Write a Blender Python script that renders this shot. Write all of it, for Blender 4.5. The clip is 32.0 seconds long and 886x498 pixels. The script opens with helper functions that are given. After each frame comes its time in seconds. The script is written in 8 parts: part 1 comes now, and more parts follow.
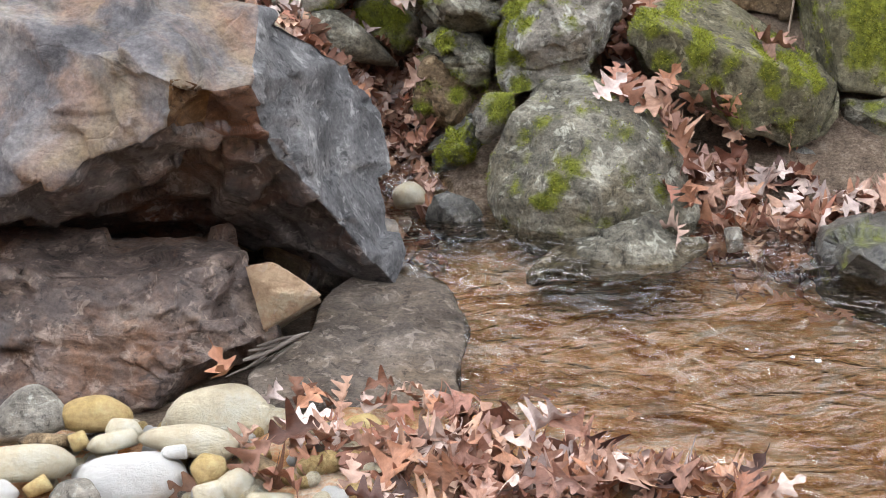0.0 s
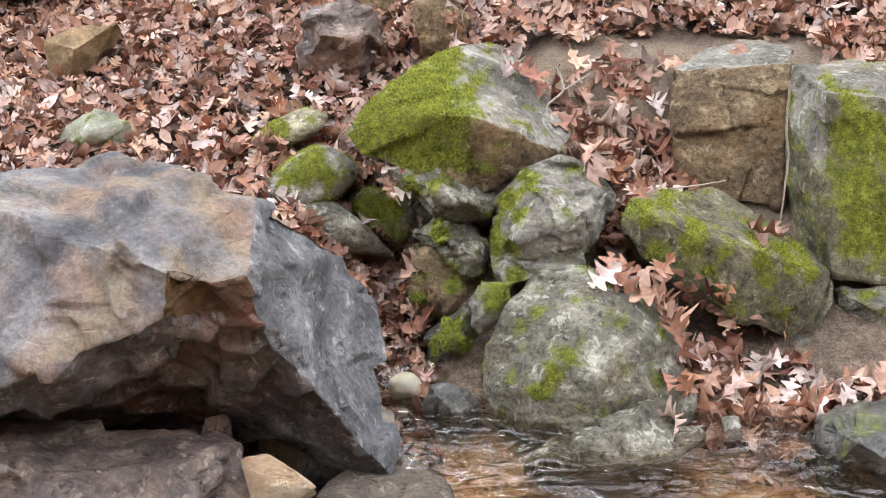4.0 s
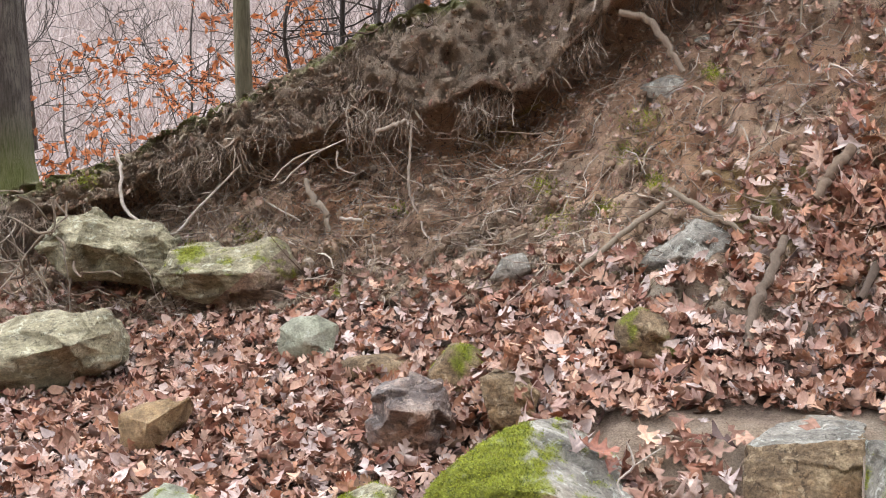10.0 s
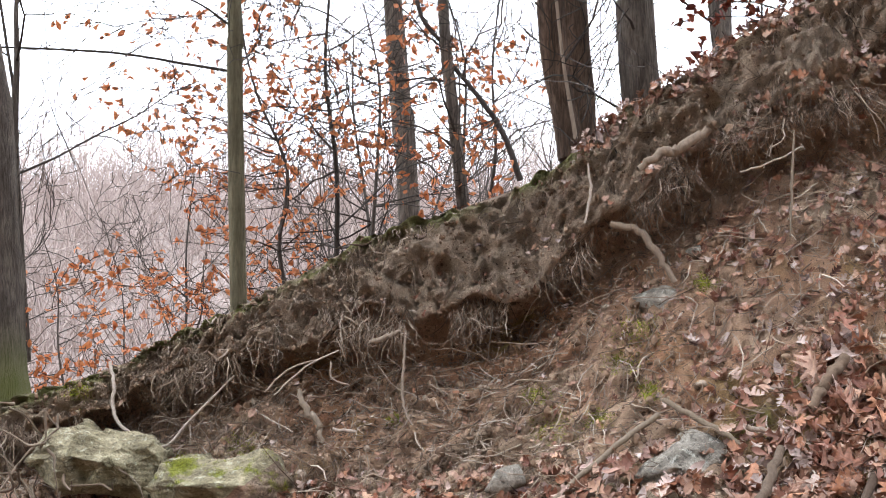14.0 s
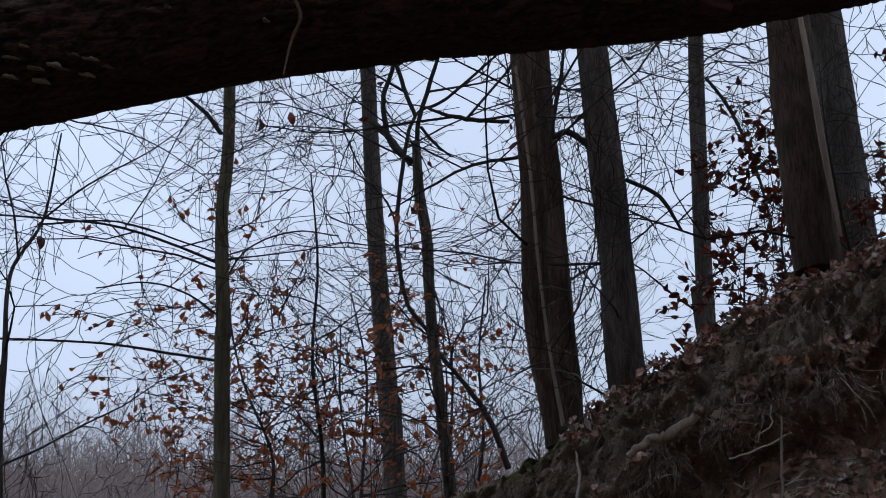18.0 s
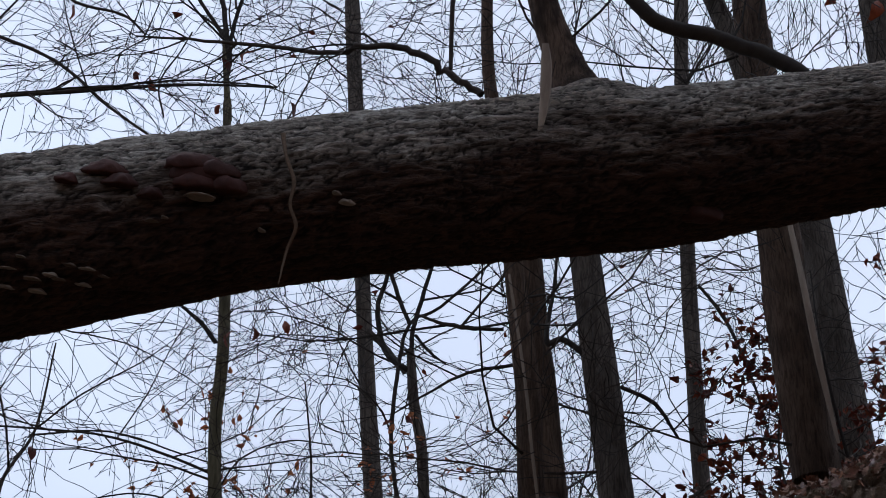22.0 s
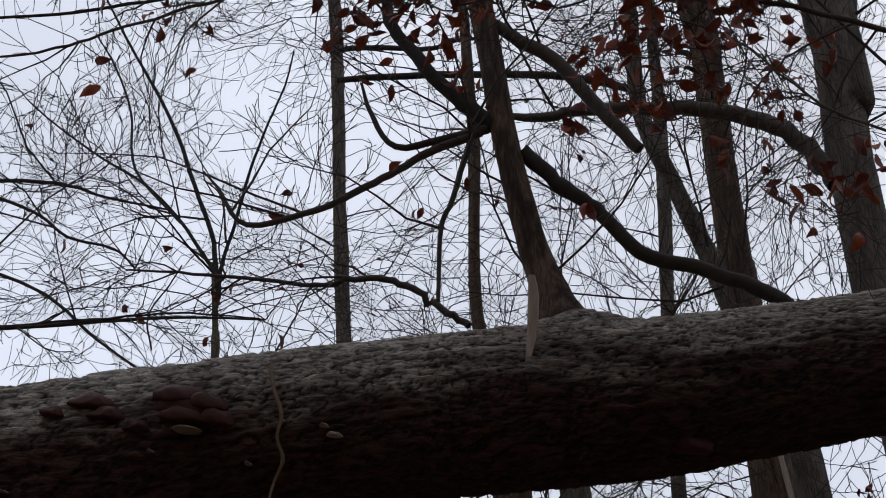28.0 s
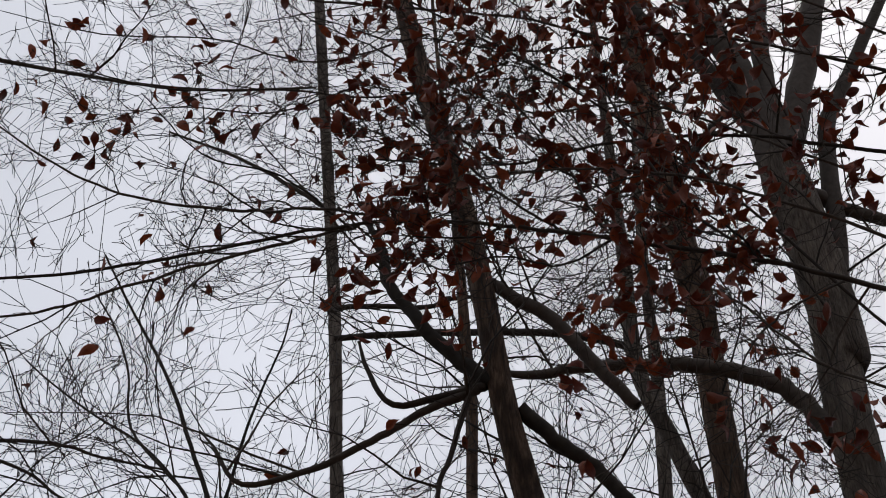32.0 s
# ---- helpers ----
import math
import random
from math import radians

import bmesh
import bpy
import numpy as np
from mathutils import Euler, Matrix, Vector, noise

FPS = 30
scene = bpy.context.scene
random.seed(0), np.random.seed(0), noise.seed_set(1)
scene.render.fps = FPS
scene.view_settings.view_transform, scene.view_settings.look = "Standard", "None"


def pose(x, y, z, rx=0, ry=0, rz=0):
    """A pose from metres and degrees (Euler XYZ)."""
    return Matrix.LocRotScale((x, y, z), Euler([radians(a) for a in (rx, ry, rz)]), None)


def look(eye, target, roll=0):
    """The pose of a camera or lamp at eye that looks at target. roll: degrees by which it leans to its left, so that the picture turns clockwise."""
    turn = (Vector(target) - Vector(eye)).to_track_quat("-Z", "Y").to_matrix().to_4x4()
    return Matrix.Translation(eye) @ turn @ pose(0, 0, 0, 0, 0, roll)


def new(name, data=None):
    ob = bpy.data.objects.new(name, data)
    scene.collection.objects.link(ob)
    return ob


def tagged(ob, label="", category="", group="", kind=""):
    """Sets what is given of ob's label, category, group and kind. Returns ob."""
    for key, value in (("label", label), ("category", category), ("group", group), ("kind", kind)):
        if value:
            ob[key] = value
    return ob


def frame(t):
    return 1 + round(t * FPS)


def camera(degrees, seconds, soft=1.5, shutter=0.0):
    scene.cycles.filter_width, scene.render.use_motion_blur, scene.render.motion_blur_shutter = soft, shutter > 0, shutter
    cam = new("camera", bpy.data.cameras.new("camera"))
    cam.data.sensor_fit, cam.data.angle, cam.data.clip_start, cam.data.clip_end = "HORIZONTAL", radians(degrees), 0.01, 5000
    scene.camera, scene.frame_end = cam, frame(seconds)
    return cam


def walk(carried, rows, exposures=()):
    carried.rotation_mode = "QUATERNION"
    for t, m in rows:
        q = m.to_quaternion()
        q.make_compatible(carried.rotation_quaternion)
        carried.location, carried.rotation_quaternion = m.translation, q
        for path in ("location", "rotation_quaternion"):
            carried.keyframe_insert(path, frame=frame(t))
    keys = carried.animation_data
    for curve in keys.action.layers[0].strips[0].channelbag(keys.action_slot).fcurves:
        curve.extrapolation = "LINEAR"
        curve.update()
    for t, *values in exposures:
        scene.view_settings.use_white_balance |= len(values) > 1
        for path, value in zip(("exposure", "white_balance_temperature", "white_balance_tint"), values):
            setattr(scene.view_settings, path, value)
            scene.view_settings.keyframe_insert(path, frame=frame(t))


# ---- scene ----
import collections

cam = camera(31.52, 32.0, 1.0)
EYE = 1.4
# seconds and the Euler angles of a head that turns on a tripod
ROWS = [
    (0.0, 69.000, -0.000, 0.000),
    (0.5, 69.526, -0.008, -0.247),
    (1.0, 69.834, -0.035, -0.297),
    (1.5, 70.028, -0.080, -0.324),
    (2.0, 70.272, -0.075, -0.323),
    (2.5, 70.988, -0.025, -0.300),
    (3.0, 72.686, 0.012, -0.276),
    (3.5, 74.582, 0.068, -0.246),
    (4.0, 75.927, 0.218, -0.226),
    (4.5, 77.835, 0.300, -0.168),
    (6.5, 83.759, 0.494, -0.010),
    (7.0, 83.954, 0.492, 0.647),
    (7.5, 83.955, 0.517, 1.528),
    (8.0, 84.103, 0.576, 1.842),
    (8.5, 85.030, 0.501, 2.213),
    (9.0, 87.280, 0.433, 2.278),
    (9.5, 88.657, 0.390, 2.272),
    (10.0, 89.560, 0.427, 2.278),
    (10.5, 90.065, 0.440, 2.264),
    (11.0, 91.048, 0.450, 2.264),
    (11.5, 92.104, 0.457, 2.241),
    (12.0, 93.145, 0.492, 2.213),
    (12.5, 94.052, 0.532, 2.192),
    (13.0, 95.102, 0.557, 2.128),
    (13.5, 96.171, 0.563, 2.094),
    (14.0, 97.234, 0.568, 2.058),
    (14.5, 98.422, 0.596, 2.014),
    (16.5, 102.740, 0.758, 1.689),
    (17.0, 103.957, 0.771, 1.646),
    (17.5, 105.901, 0.845, 1.669),
    (18.0, 107.721, 1.001, 1.669),
    (18.5, 109.043, 1.022, 1.594),
    (19.0, 110.029, 1.086, 1.559),
    (19.5, 110.841, 1.134, 1.546),
    (20.0, 112.054, 1.184, 1.542),
    (20.5, 113.218, 1.235, 1.549),
    (21.0, 114.337, 1.252, 1.559),
    (21.5, 114.380, 1.251, 1.536),
    (22.0, 115.302, 1.298, 1.570),
    (22.5, 115.609, 1.310, 1.525),
    (23.0, 115.864, 1.320, 1.470),
    (23.5, 116.165, 1.346, 1.478),
    (24.0, 116.212, 1.339, 1.455),
    (24.5, 117.569, 1.383, 1.483),
    (25.0, 118.867, 1.435, 1.485),
    (25.5, 119.528, 1.435, 1.396),
    (27.5, 122.812, 1.718, 1.307),
    (28.0, 123.727, 1.737, 1.313),
    (28.5, 124.973, 1.786, 1.346),
    (29.0, 126.075, 1.807, 1.349),
    (29.5, 127.221, 1.825, 1.344),
    (30.0, 128.592, 1.808, 1.345),
    (30.5, 129.772, 1.862, 1.367),
    (31.0, 130.657, 1.851, 1.345),
    (31.5, 131.791, 1.988, 1.409),
    (32.0, 133.115, 1.984, 1.379),
]
EXPOSURES = [(0.0, 1.2, 6500, 10), (2.0, 1.22, 6500, 10), (4.0, 1.47, 6500, 10), (6.5, 1.4, 6500, 10), (10.0, 1.48, 6500, 10), (12.8, 1.6, 6500, 10), (14.5, 1.15, 6500, 10), (16.5, -0.5, 5900, 10),
             (18.0, -1.2, 5600, 10), (19.2, -1.36, 5600, 11), (20.3, -1.28, 5600, 12), (23.0, -1.05, 5900, 12), (25.0, -1.05, 6100, 12), (28.0, -1.2, 6300, 12), (32.0, -1.3, 6600, 12)]
walk(cam, [(t, pose(0, 0, EYE, rx, ry, rz)) for t, rx, ry, rz in ROWS], EXPOSURES)

# ---- world and light: bright overcast sky, soft weak sun ----
SUN_ELEV, SUN_TURN = 58.0, 29.0
world = bpy.data.worlds.new("overcast_sky")
scene.world = world
world.use_nodes = True
wn, wl = world.node_tree.nodes, world.node_tree.links
wn.clear()
w_out, w_bg, w_sky, w_mix = wn.new("ShaderNodeOutputWorld"), wn.new("ShaderNodeBackground"), wn.new("ShaderNodeTexSky"), wn.new("ShaderNodeMix")
w_sky.sky_type, w_sky.sun_disc = "NISHITA", False
w_sky.sun_elevation, w_sky.sun_rotation = radians(SUN_ELEV), radians(SUN_TURN)
w_sky.air_density, w_sky.dust_density = 1.0, 3.0
w_mix.data_type = "RGBA"
w_mix.inputs[0].default_value = 0.82
w_mix.inputs[7].default_value = (9.0, 9.5, 10.4, 1)
wl.new(w_sky.outputs[0], w_mix.inputs[6])
w_co, w_noise, w_map, w_mul = wn.new("ShaderNodeTexCoord"), wn.new("ShaderNodeTexNoise"), wn.new("ShaderNodeMapRange"), wn.new("ShaderNodeVectorMath")
w_noise.inputs["Scale"].default_value, w_noise.inputs["Detail"].default_value = 2.2, 4
w_map.inputs[1].default_value, w_map.inputs[2].default_value, w_map.inputs[3].default_value, w_map.inputs[4].default_value = 0.3, 0.7, 0.82, 1.12
w_mul.operation = "MULTIPLY"
wl.new(w_co.outputs["Generated"], w_noise.inputs["Vector"])
wl.new(w_noise.outputs[0], w_map.inputs[0])
wl.new(w_mix.outputs[2], w_mul.inputs[0])
wl.new(w_map.outputs[0], w_mul.inputs[1])
wl.new(w_mul.outputs[0], w_bg.inputs[0])
w_bg.inputs[1].default_value = 0.2
wl.new(w_bg.outputs[0], w_out.inputs[0])
sun = new("sun", bpy.data.lights.new("sun", "SUN"))
sun.data.energy, sun.data.angle, sun.data.color = 0.9, radians(25), (1.0, 0.95, 0.88)
sun.matrix_world = look((0, 0, 30), (0.25 * 30, -0.45 * 30, 30 - 0.85 * 30))


# ---- materials ----
def nodes_of(name, rough=0.85):
    m = bpy.data.materials.new(name)
    m.use_nodes = True
    nt = m.node_tree
    b = nt.nodes["Principled BSDF"]
    b.inputs["Roughness"].default_value = rough
    b.inputs["Specular IOR Level"].default_value = 0.3
    return m, nt, b


def add(nt, kind, **values):
    n = nt.nodes.new(kind)
    for k, v in values.items():
        n.inputs[k.replace("_", " ")].default_value = v
    return n


def coords(nt, scale=(1, 1, 1), turn=(0, 0, 0), obj=True):
    c = nt.nodes.new("ShaderNodeTexCoord")
    mp = nt.nodes.new("ShaderNodeMapping")
    mp.inputs["Scale"].default_value = scale
    mp.inputs["Rotation"].default_value = [radians(a) for a in turn]
    nt.links.new(c.outputs["Object" if obj else "Generated"], mp.inputs[0])
    return mp.outputs[0]


def ramp(nt, src, stops, linear=True):
    r = nt.nodes.new("ShaderNodeValToRGB")
    el = r.color_ramp.elements
    while len(el) < len(stops):
        el.new(0.5)
    for e, (p, c) in zip(el, stops):
        e.position = p
        e.color = (*c, 1) if len(c) == 3 else c
    nt.links.new(src, r.inputs[0])
    return r.outputs[0]


def tex(nt, vec, scale, detail=6, rough=0.6, distort=0.0):
    n = add(nt, "ShaderNodeTexNoise", Scale=scale, Detail=detail, Roughness=rough, Distortion=distort)
    nt.links.new(vec, n.inputs["Vector"])
    return n.outputs[0]


def blend(nt, fac, a, b, mode="MIX"):
    m = nt.nodes.new("ShaderNodeMix")
    m.data_type, m.blend_type = "RGBA", mode
    for s, v in ((0, fac), (6, a), (7, b)):
        if isinstance(v, (int, float)):
            m.inputs[s].default_value = v
        elif isinstance(v, tuple):
            m.inputs[s].default_value = (*v, 1)
        else:
            nt.links.new(v, m.inputs[s])
    return m.outputs[2]


def bump(nt, b, height, strength, dist):
    n = add(nt, "ShaderNodeBump", Strength=strength, Distance=dist)
    nt.links.new(height, n.inputs["Height"])
    nt.links.new(n.outputs[0], b.inputs["Normal"])


def attr(nt, name):
    a = nt.nodes.new("ShaderNodeAttribute")
    a.attribute_name = name
    return a.outputs["Fac"]


def rock_material(name, dark, mid, light, stain, rough=0.8, stretch=(1, 1, 1.5), turn=(0, 25, 0), stained=0.5, speck=0.35, wet=0.0, mottle=0.55, second=None):
    m, nt, b = nodes_of(name, rough)
    dark, light = tuple(0.6 * c for c in dark), tuple(min(0.8, 1.2 * c) for c in light)
    v = coords(nt, stretch, turn)
    vp = coords(nt)
    big = tex(nt, v, 3.5, 12, 0.68, 0.15)
    col = ramp(nt, big, [(0.3, dark), (0.5, mid), (0.68, light)])
    spots = ramp(nt, tex(nt, vp, 2.6, 7, 0.65, 0.4), [(0.62 - 0.25 * stained, (0, 0, 0)), (0.78 - 0.2 * stained, (1, 1, 1))])
    col = blend(nt, spots, col, stain)
    if second:
        col = blend(nt, ramp(nt, tex(nt, vp, 3.4, 6, 0.6, 0.7), [(0.46, (0, 0, 0)), (0.68, (0.8, 0.8, 0.8))]), col, second)
    fine = tex(nt, vp, 75, 8, 0.8)
    col = blend(nt, speck, col, ramp(nt, fine, [(0.38, (0.06, 0.06, 0.06)), (0.5, (0.5, 0.5, 0.5)), (0.62, (0.97, 0.97, 0.95))]), "OVERLAY")
    lich = ramp(nt, tex(nt, vp, 24, 7, 0.7, 0.6), [(0.57, (0, 0, 0)), (0.62, (1, 1, 1))])
    pale = tuple(min(0.75, 1.5 * c + 0.03) for c in light)
    f = nt.nodes.new("ShaderNodeMath")
    f.operation = "MULTIPLY"
    nt.links.new(lich, f.inputs[0])
    f.inputs[1].default_value = 0.5 if speck > 0.3 else 0.15
    col = blend(nt, f.outputs[0], col, pale)
    pit = ramp(nt, tex(nt, vp, 34, 6, 0.7, 0.5), [(0.38, (1, 1, 1)), (0.43, (0, 0, 0))])
    g = nt.nodes.new("ShaderNodeMath")
    g.operation = "MULTIPLY"
    nt.links.new(pit, g.inputs[0])
    g.inputs[1].default_value = 0.6 if speck > 0.3 else 0.1
    col = blend(nt, g.outputs[0], col, tuple(0.5 * c for c in dark))
    mossy = attr(nt, "moss")
    mcol = ramp(nt, tex(nt, vp, 40, 6, 0.7), [(0.3, (0.055, 0.063, 0.011)), (0.5, (0.2, 0.218, 0.026)), (0.7, (0.37, 0.4, 0.05))])
    col = blend(nt, mossy, col, mcol)
    nt.links.new(col, b.inputs["Base Color"])
    mid_n = tex(nt, v, 13, 12, 0.8, 0.1)
    col = blend(nt, mottle, col, ramp(nt, mid_n, [(0.32, (0.1, 0.1, 0.1)), (0.5, (0.5, 0.5, 0.5)), (0.66, (0.88, 0.88, 0.86))]), "OVERLAY")
    nt.links.new(blend(nt, mossy, col, mcol), b.inputs["Base Color"])
    vor = nt.nodes.new("ShaderNodeTexVoronoi")
    vor.feature = "DISTANCE_TO_EDGE"
    vor.inputs["Scale"].default_value = 5.0
    warp = blend(nt, 0.12, v, add(nt, "ShaderNodeTexNoise", Scale=6.0, Detail=5).outputs[1], "ADD")
    nt.links.new(warp, vor.inputs["Vector"])
    crack = ramp(nt, vor.outputs[0], [(0.0, (0, 0, 0)), (0.02, (1, 1, 1))])
    h = blend(nt, 0.45, big, fine)
    h = blend(nt, 0.5, h, mid_n)
    h = blend(nt, 0.05, h, crack)
    bump(nt, b, h, 0.9, 0.075)
    if wet:
        b.inputs["Coat Weight"].default_value = wet
        b.inputs["Coat Roughness"].default_value = 0.18
    return m


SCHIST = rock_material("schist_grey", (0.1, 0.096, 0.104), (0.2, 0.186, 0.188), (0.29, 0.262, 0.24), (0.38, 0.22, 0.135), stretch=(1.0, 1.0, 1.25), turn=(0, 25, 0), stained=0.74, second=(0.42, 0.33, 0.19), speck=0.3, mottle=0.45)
# wet schist, coloured darker to deepen the shade under the boulder
SCHIST_SHADED = rock_material("schist_wet_shaded", (0.05, 0.042, 0.04), (0.13, 0.112, 0.106), (0.3, 0.262, 0.24), (0.2, 0.085, 0.042), rough=0.45, stained=0.4, wet=0.6)
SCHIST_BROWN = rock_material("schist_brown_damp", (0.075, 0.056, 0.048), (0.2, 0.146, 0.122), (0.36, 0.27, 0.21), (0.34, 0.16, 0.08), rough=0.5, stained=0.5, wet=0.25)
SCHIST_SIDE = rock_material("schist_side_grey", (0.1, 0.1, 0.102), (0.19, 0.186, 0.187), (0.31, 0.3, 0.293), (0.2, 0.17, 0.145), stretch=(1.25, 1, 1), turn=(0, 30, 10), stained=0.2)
GREY_GREEN = rock_material("boulder_grey_green", (0.1, 0.09, 0.068), (0.21, 0.19, 0.146), (0.42, 0.385, 0.31), (0.24, 0.195, 0.12), stained=0.5, speck=0.5)
GREY = rock_material("stone_grey", (0.14, 0.123, 0.1), (0.29, 0.26, 0.215), (0.44, 0.405, 0.35), (0.29, 0.225, 0.15), stained=0.35)
BROWN = rock_material("stone_brown", (0.1, 0.064, 0.036), (0.22, 0.148, 0.083), (0.33, 0.245, 0.145), (0.28, 0.16, 0.07), stained=0.45, speck=0.5)
SLAB = rock_material("slab_brown_grey", (0.08, 0.06, 0.046), (0.17, 0.132, 0.102), (0.26, 0.21, 0.168), (0.2, 0.14, 0.088), stained=0.45, speck=0.4, mottle=0.5, wet=0.2)
OLIVE_DARK = rock_material("stone_olive_dark", (0.08, 0.068, 0.04), (0.17, 0.148, 0.09), (0.28, 0.25, 0.165), (0.12, 0.105, 0.05), stained=0.5, speck=0.45)
OLIVE = rock_material("stone_olive", (0.17, 0.143, 0.085), (0.34, 0.295, 0.185), (0.5, 0.44, 0.3), (0.2, 0.18, 0.095), stretch=(1, 1, 2.2), turn=(0, 8, 0), stained=0.4)
WET = rock_material("stone_wet_blue", (0.05, 0.047, 0.042), (0.125, 0.116, 0.1), (0.24, 0.225, 0.195), (0.14, 0.11, 0.07), rough=0.5, stained=0.2, wet=0.35)
CREAM = rock_material("pebble_cream", (0.85, 0.68, 0.46), (0.74, 0.64, 0.45), (0.68, 0.64, 0.52), (0.66, 0.5, 0.24), rough=0.6, stretch=(1, 1, 1), stained=0.35, speck=0.15, mottle=0.12)
OCHRE = rock_material("pebble_ochre", (0.5, 0.33, 0.12), (0.6, 0.42, 0.17), (0.62, 0.47, 0.24), (0.4, 0.22, 0.08), rough=0.6, stretch=(1, 1, 1), stained=0.4, speck=0.2, mottle=0.12)
WHITE = rock_material("pebble_white", (1.1, 1.05, 0.98), (0.8, 0.77, 0.72), (0.68, 0.66, 0.62), (0.66, 0.56, 0.4), rough=0.55, stretch=(1, 1, 1), stained=0.2, speck=0.12, mottle=0.12)
RUST = rock_material("stone_rust", (0.06, 0.025, 0.01), (0.15, 0.075, 0.03), (0.27, 0.16, 0.07), (0.08, 0.035, 0.018), stained=0.6)
TAN = rock_material("stone_tan", (0.2, 0.12, 0.055), (0.34, 0.22, 0.11), (0.46, 0.33, 0.19), (0.3, 0.16, 0.07), stained=0.45, speck=0.3)
PALE_GREEN = rock_material("stone_pale_green", (0.22, 0.215, 0.15), (0.37, 0.365, 0.265), (0.48, 0.47, 0.37), (0.3, 0.3, 0.17), stained=0.4, speck=0.25, mottle=0.3)
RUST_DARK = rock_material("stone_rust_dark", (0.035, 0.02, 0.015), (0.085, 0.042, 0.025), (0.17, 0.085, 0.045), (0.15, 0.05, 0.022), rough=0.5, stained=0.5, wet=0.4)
LEDGE_PINK = rock_material("stone_ledge_pink", (0.12, 0.09, 0.065), (0.25, 0.18, 0.13), (0.38, 0.29, 0.21), (0.3, 0.17, 0.1), stretch=(1, 1, 2.4), turn=(0, 8, 0), stained=0.5)
SALMON = rock_material("stone_salmon", (0.6, 0.34, 0.19), (0.66, 0.46, 0.29), (0.72, 0.6, 0.42), (0.62, 0.3, 0.15), stained=0.4, speck=0.2, mottle=0.12)


def ground_material():
    m, nt, b = nodes_of("ground_soil", 0.95)
    v = coords(nt)
    n1, n2, n3 = tex(nt, v, 3, 8, 0.65), tex(nt, v, 28, 8, 0.75), tex(nt, v, 140, 4, 0.7)
    soil = ramp(nt, n1, [(0.3, (0.22, 0.155, 0.11)), (0.5, (0.54, 0.4, 0.28)), (0.7, (0.72, 0.59, 0.45))])
    red = ramp(nt, n1, [(0.3, (0.4, 0.19, 0.1)), (0.6, (0.62, 0.34, 0.2))])
    soil = blend(nt, attr(nt, "red"), soil, red)
    litter = ramp(nt, n2, [(0.3, (0.035, 0.02, 0.014)), (0.5, (0.1, 0.06, 0.042)), (0.62, (0.22, 0.15, 0.11)), (0.75, (0.07, 0.036, 0.022))])
    col = blend(nt, attr(nt, "litter"), soil, litter)
    # brush of the far slope, its grey-brown partly standing for haze
    col = blend(nt, attr(nt, "hazed_brush"), col, ramp(nt, tex(nt, v, 0.6, 8, 0.7), [(0.35, (0.16, 0.127, 0.112)), (0.65, (0.29, 0.24, 0.22))]))
    bed = ramp(nt, tex(nt, v, 10, 5, 0.55), [(0.3, (0.62, 0.28, 0.1)), (0.5, (0.9, 0.53, 0.27)), (0.7, (0.97, 0.76, 0.57))])
    patch = tex(nt, coords(nt, (1, 1.3, 1), (0, 0, -22)), 4, 6, 0.65, 1.4)
    bed = blend(nt, ramp(nt, patch, [(0.35, (1, 1, 1)), (0.48, (0, 0, 0))]), bed, (0.42, 0.16, 0.035))
    bed = blend(nt, ramp(nt, patch, [(0.55, (0, 0, 0)), (0.66, (1, 1, 1))]), bed, (0.8, 0.66, 0.52))
    col = blend(nt, attr(nt, "bed"), col, bed)
    mossc = ramp(nt, n2, [(0.3, (0.05, 0.06, 0.012)), (0.6, (0.15, 0.17, 0.03)), (0.75, (0.22, 0.24, 0.05))])
    # darker soil, laid also as shade in the gaps among the stones
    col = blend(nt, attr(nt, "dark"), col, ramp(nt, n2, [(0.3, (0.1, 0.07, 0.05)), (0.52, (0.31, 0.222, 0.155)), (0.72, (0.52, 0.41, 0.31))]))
    col = blend(nt, attr(nt, "moss"), col, mossc)
    col = blend(nt, 0.6, col, ramp(nt, n3, [(0.3, (0.15, 0.15, 0.15)), (0.7, (0.85, 0.85, 0.85))]), "OVERLAY")
    nt.links.new(col, b.inputs["Base Color"])
    bump(nt, b, blend(nt, 0.4, n2, n3), 1.0, 0.09)
    return m


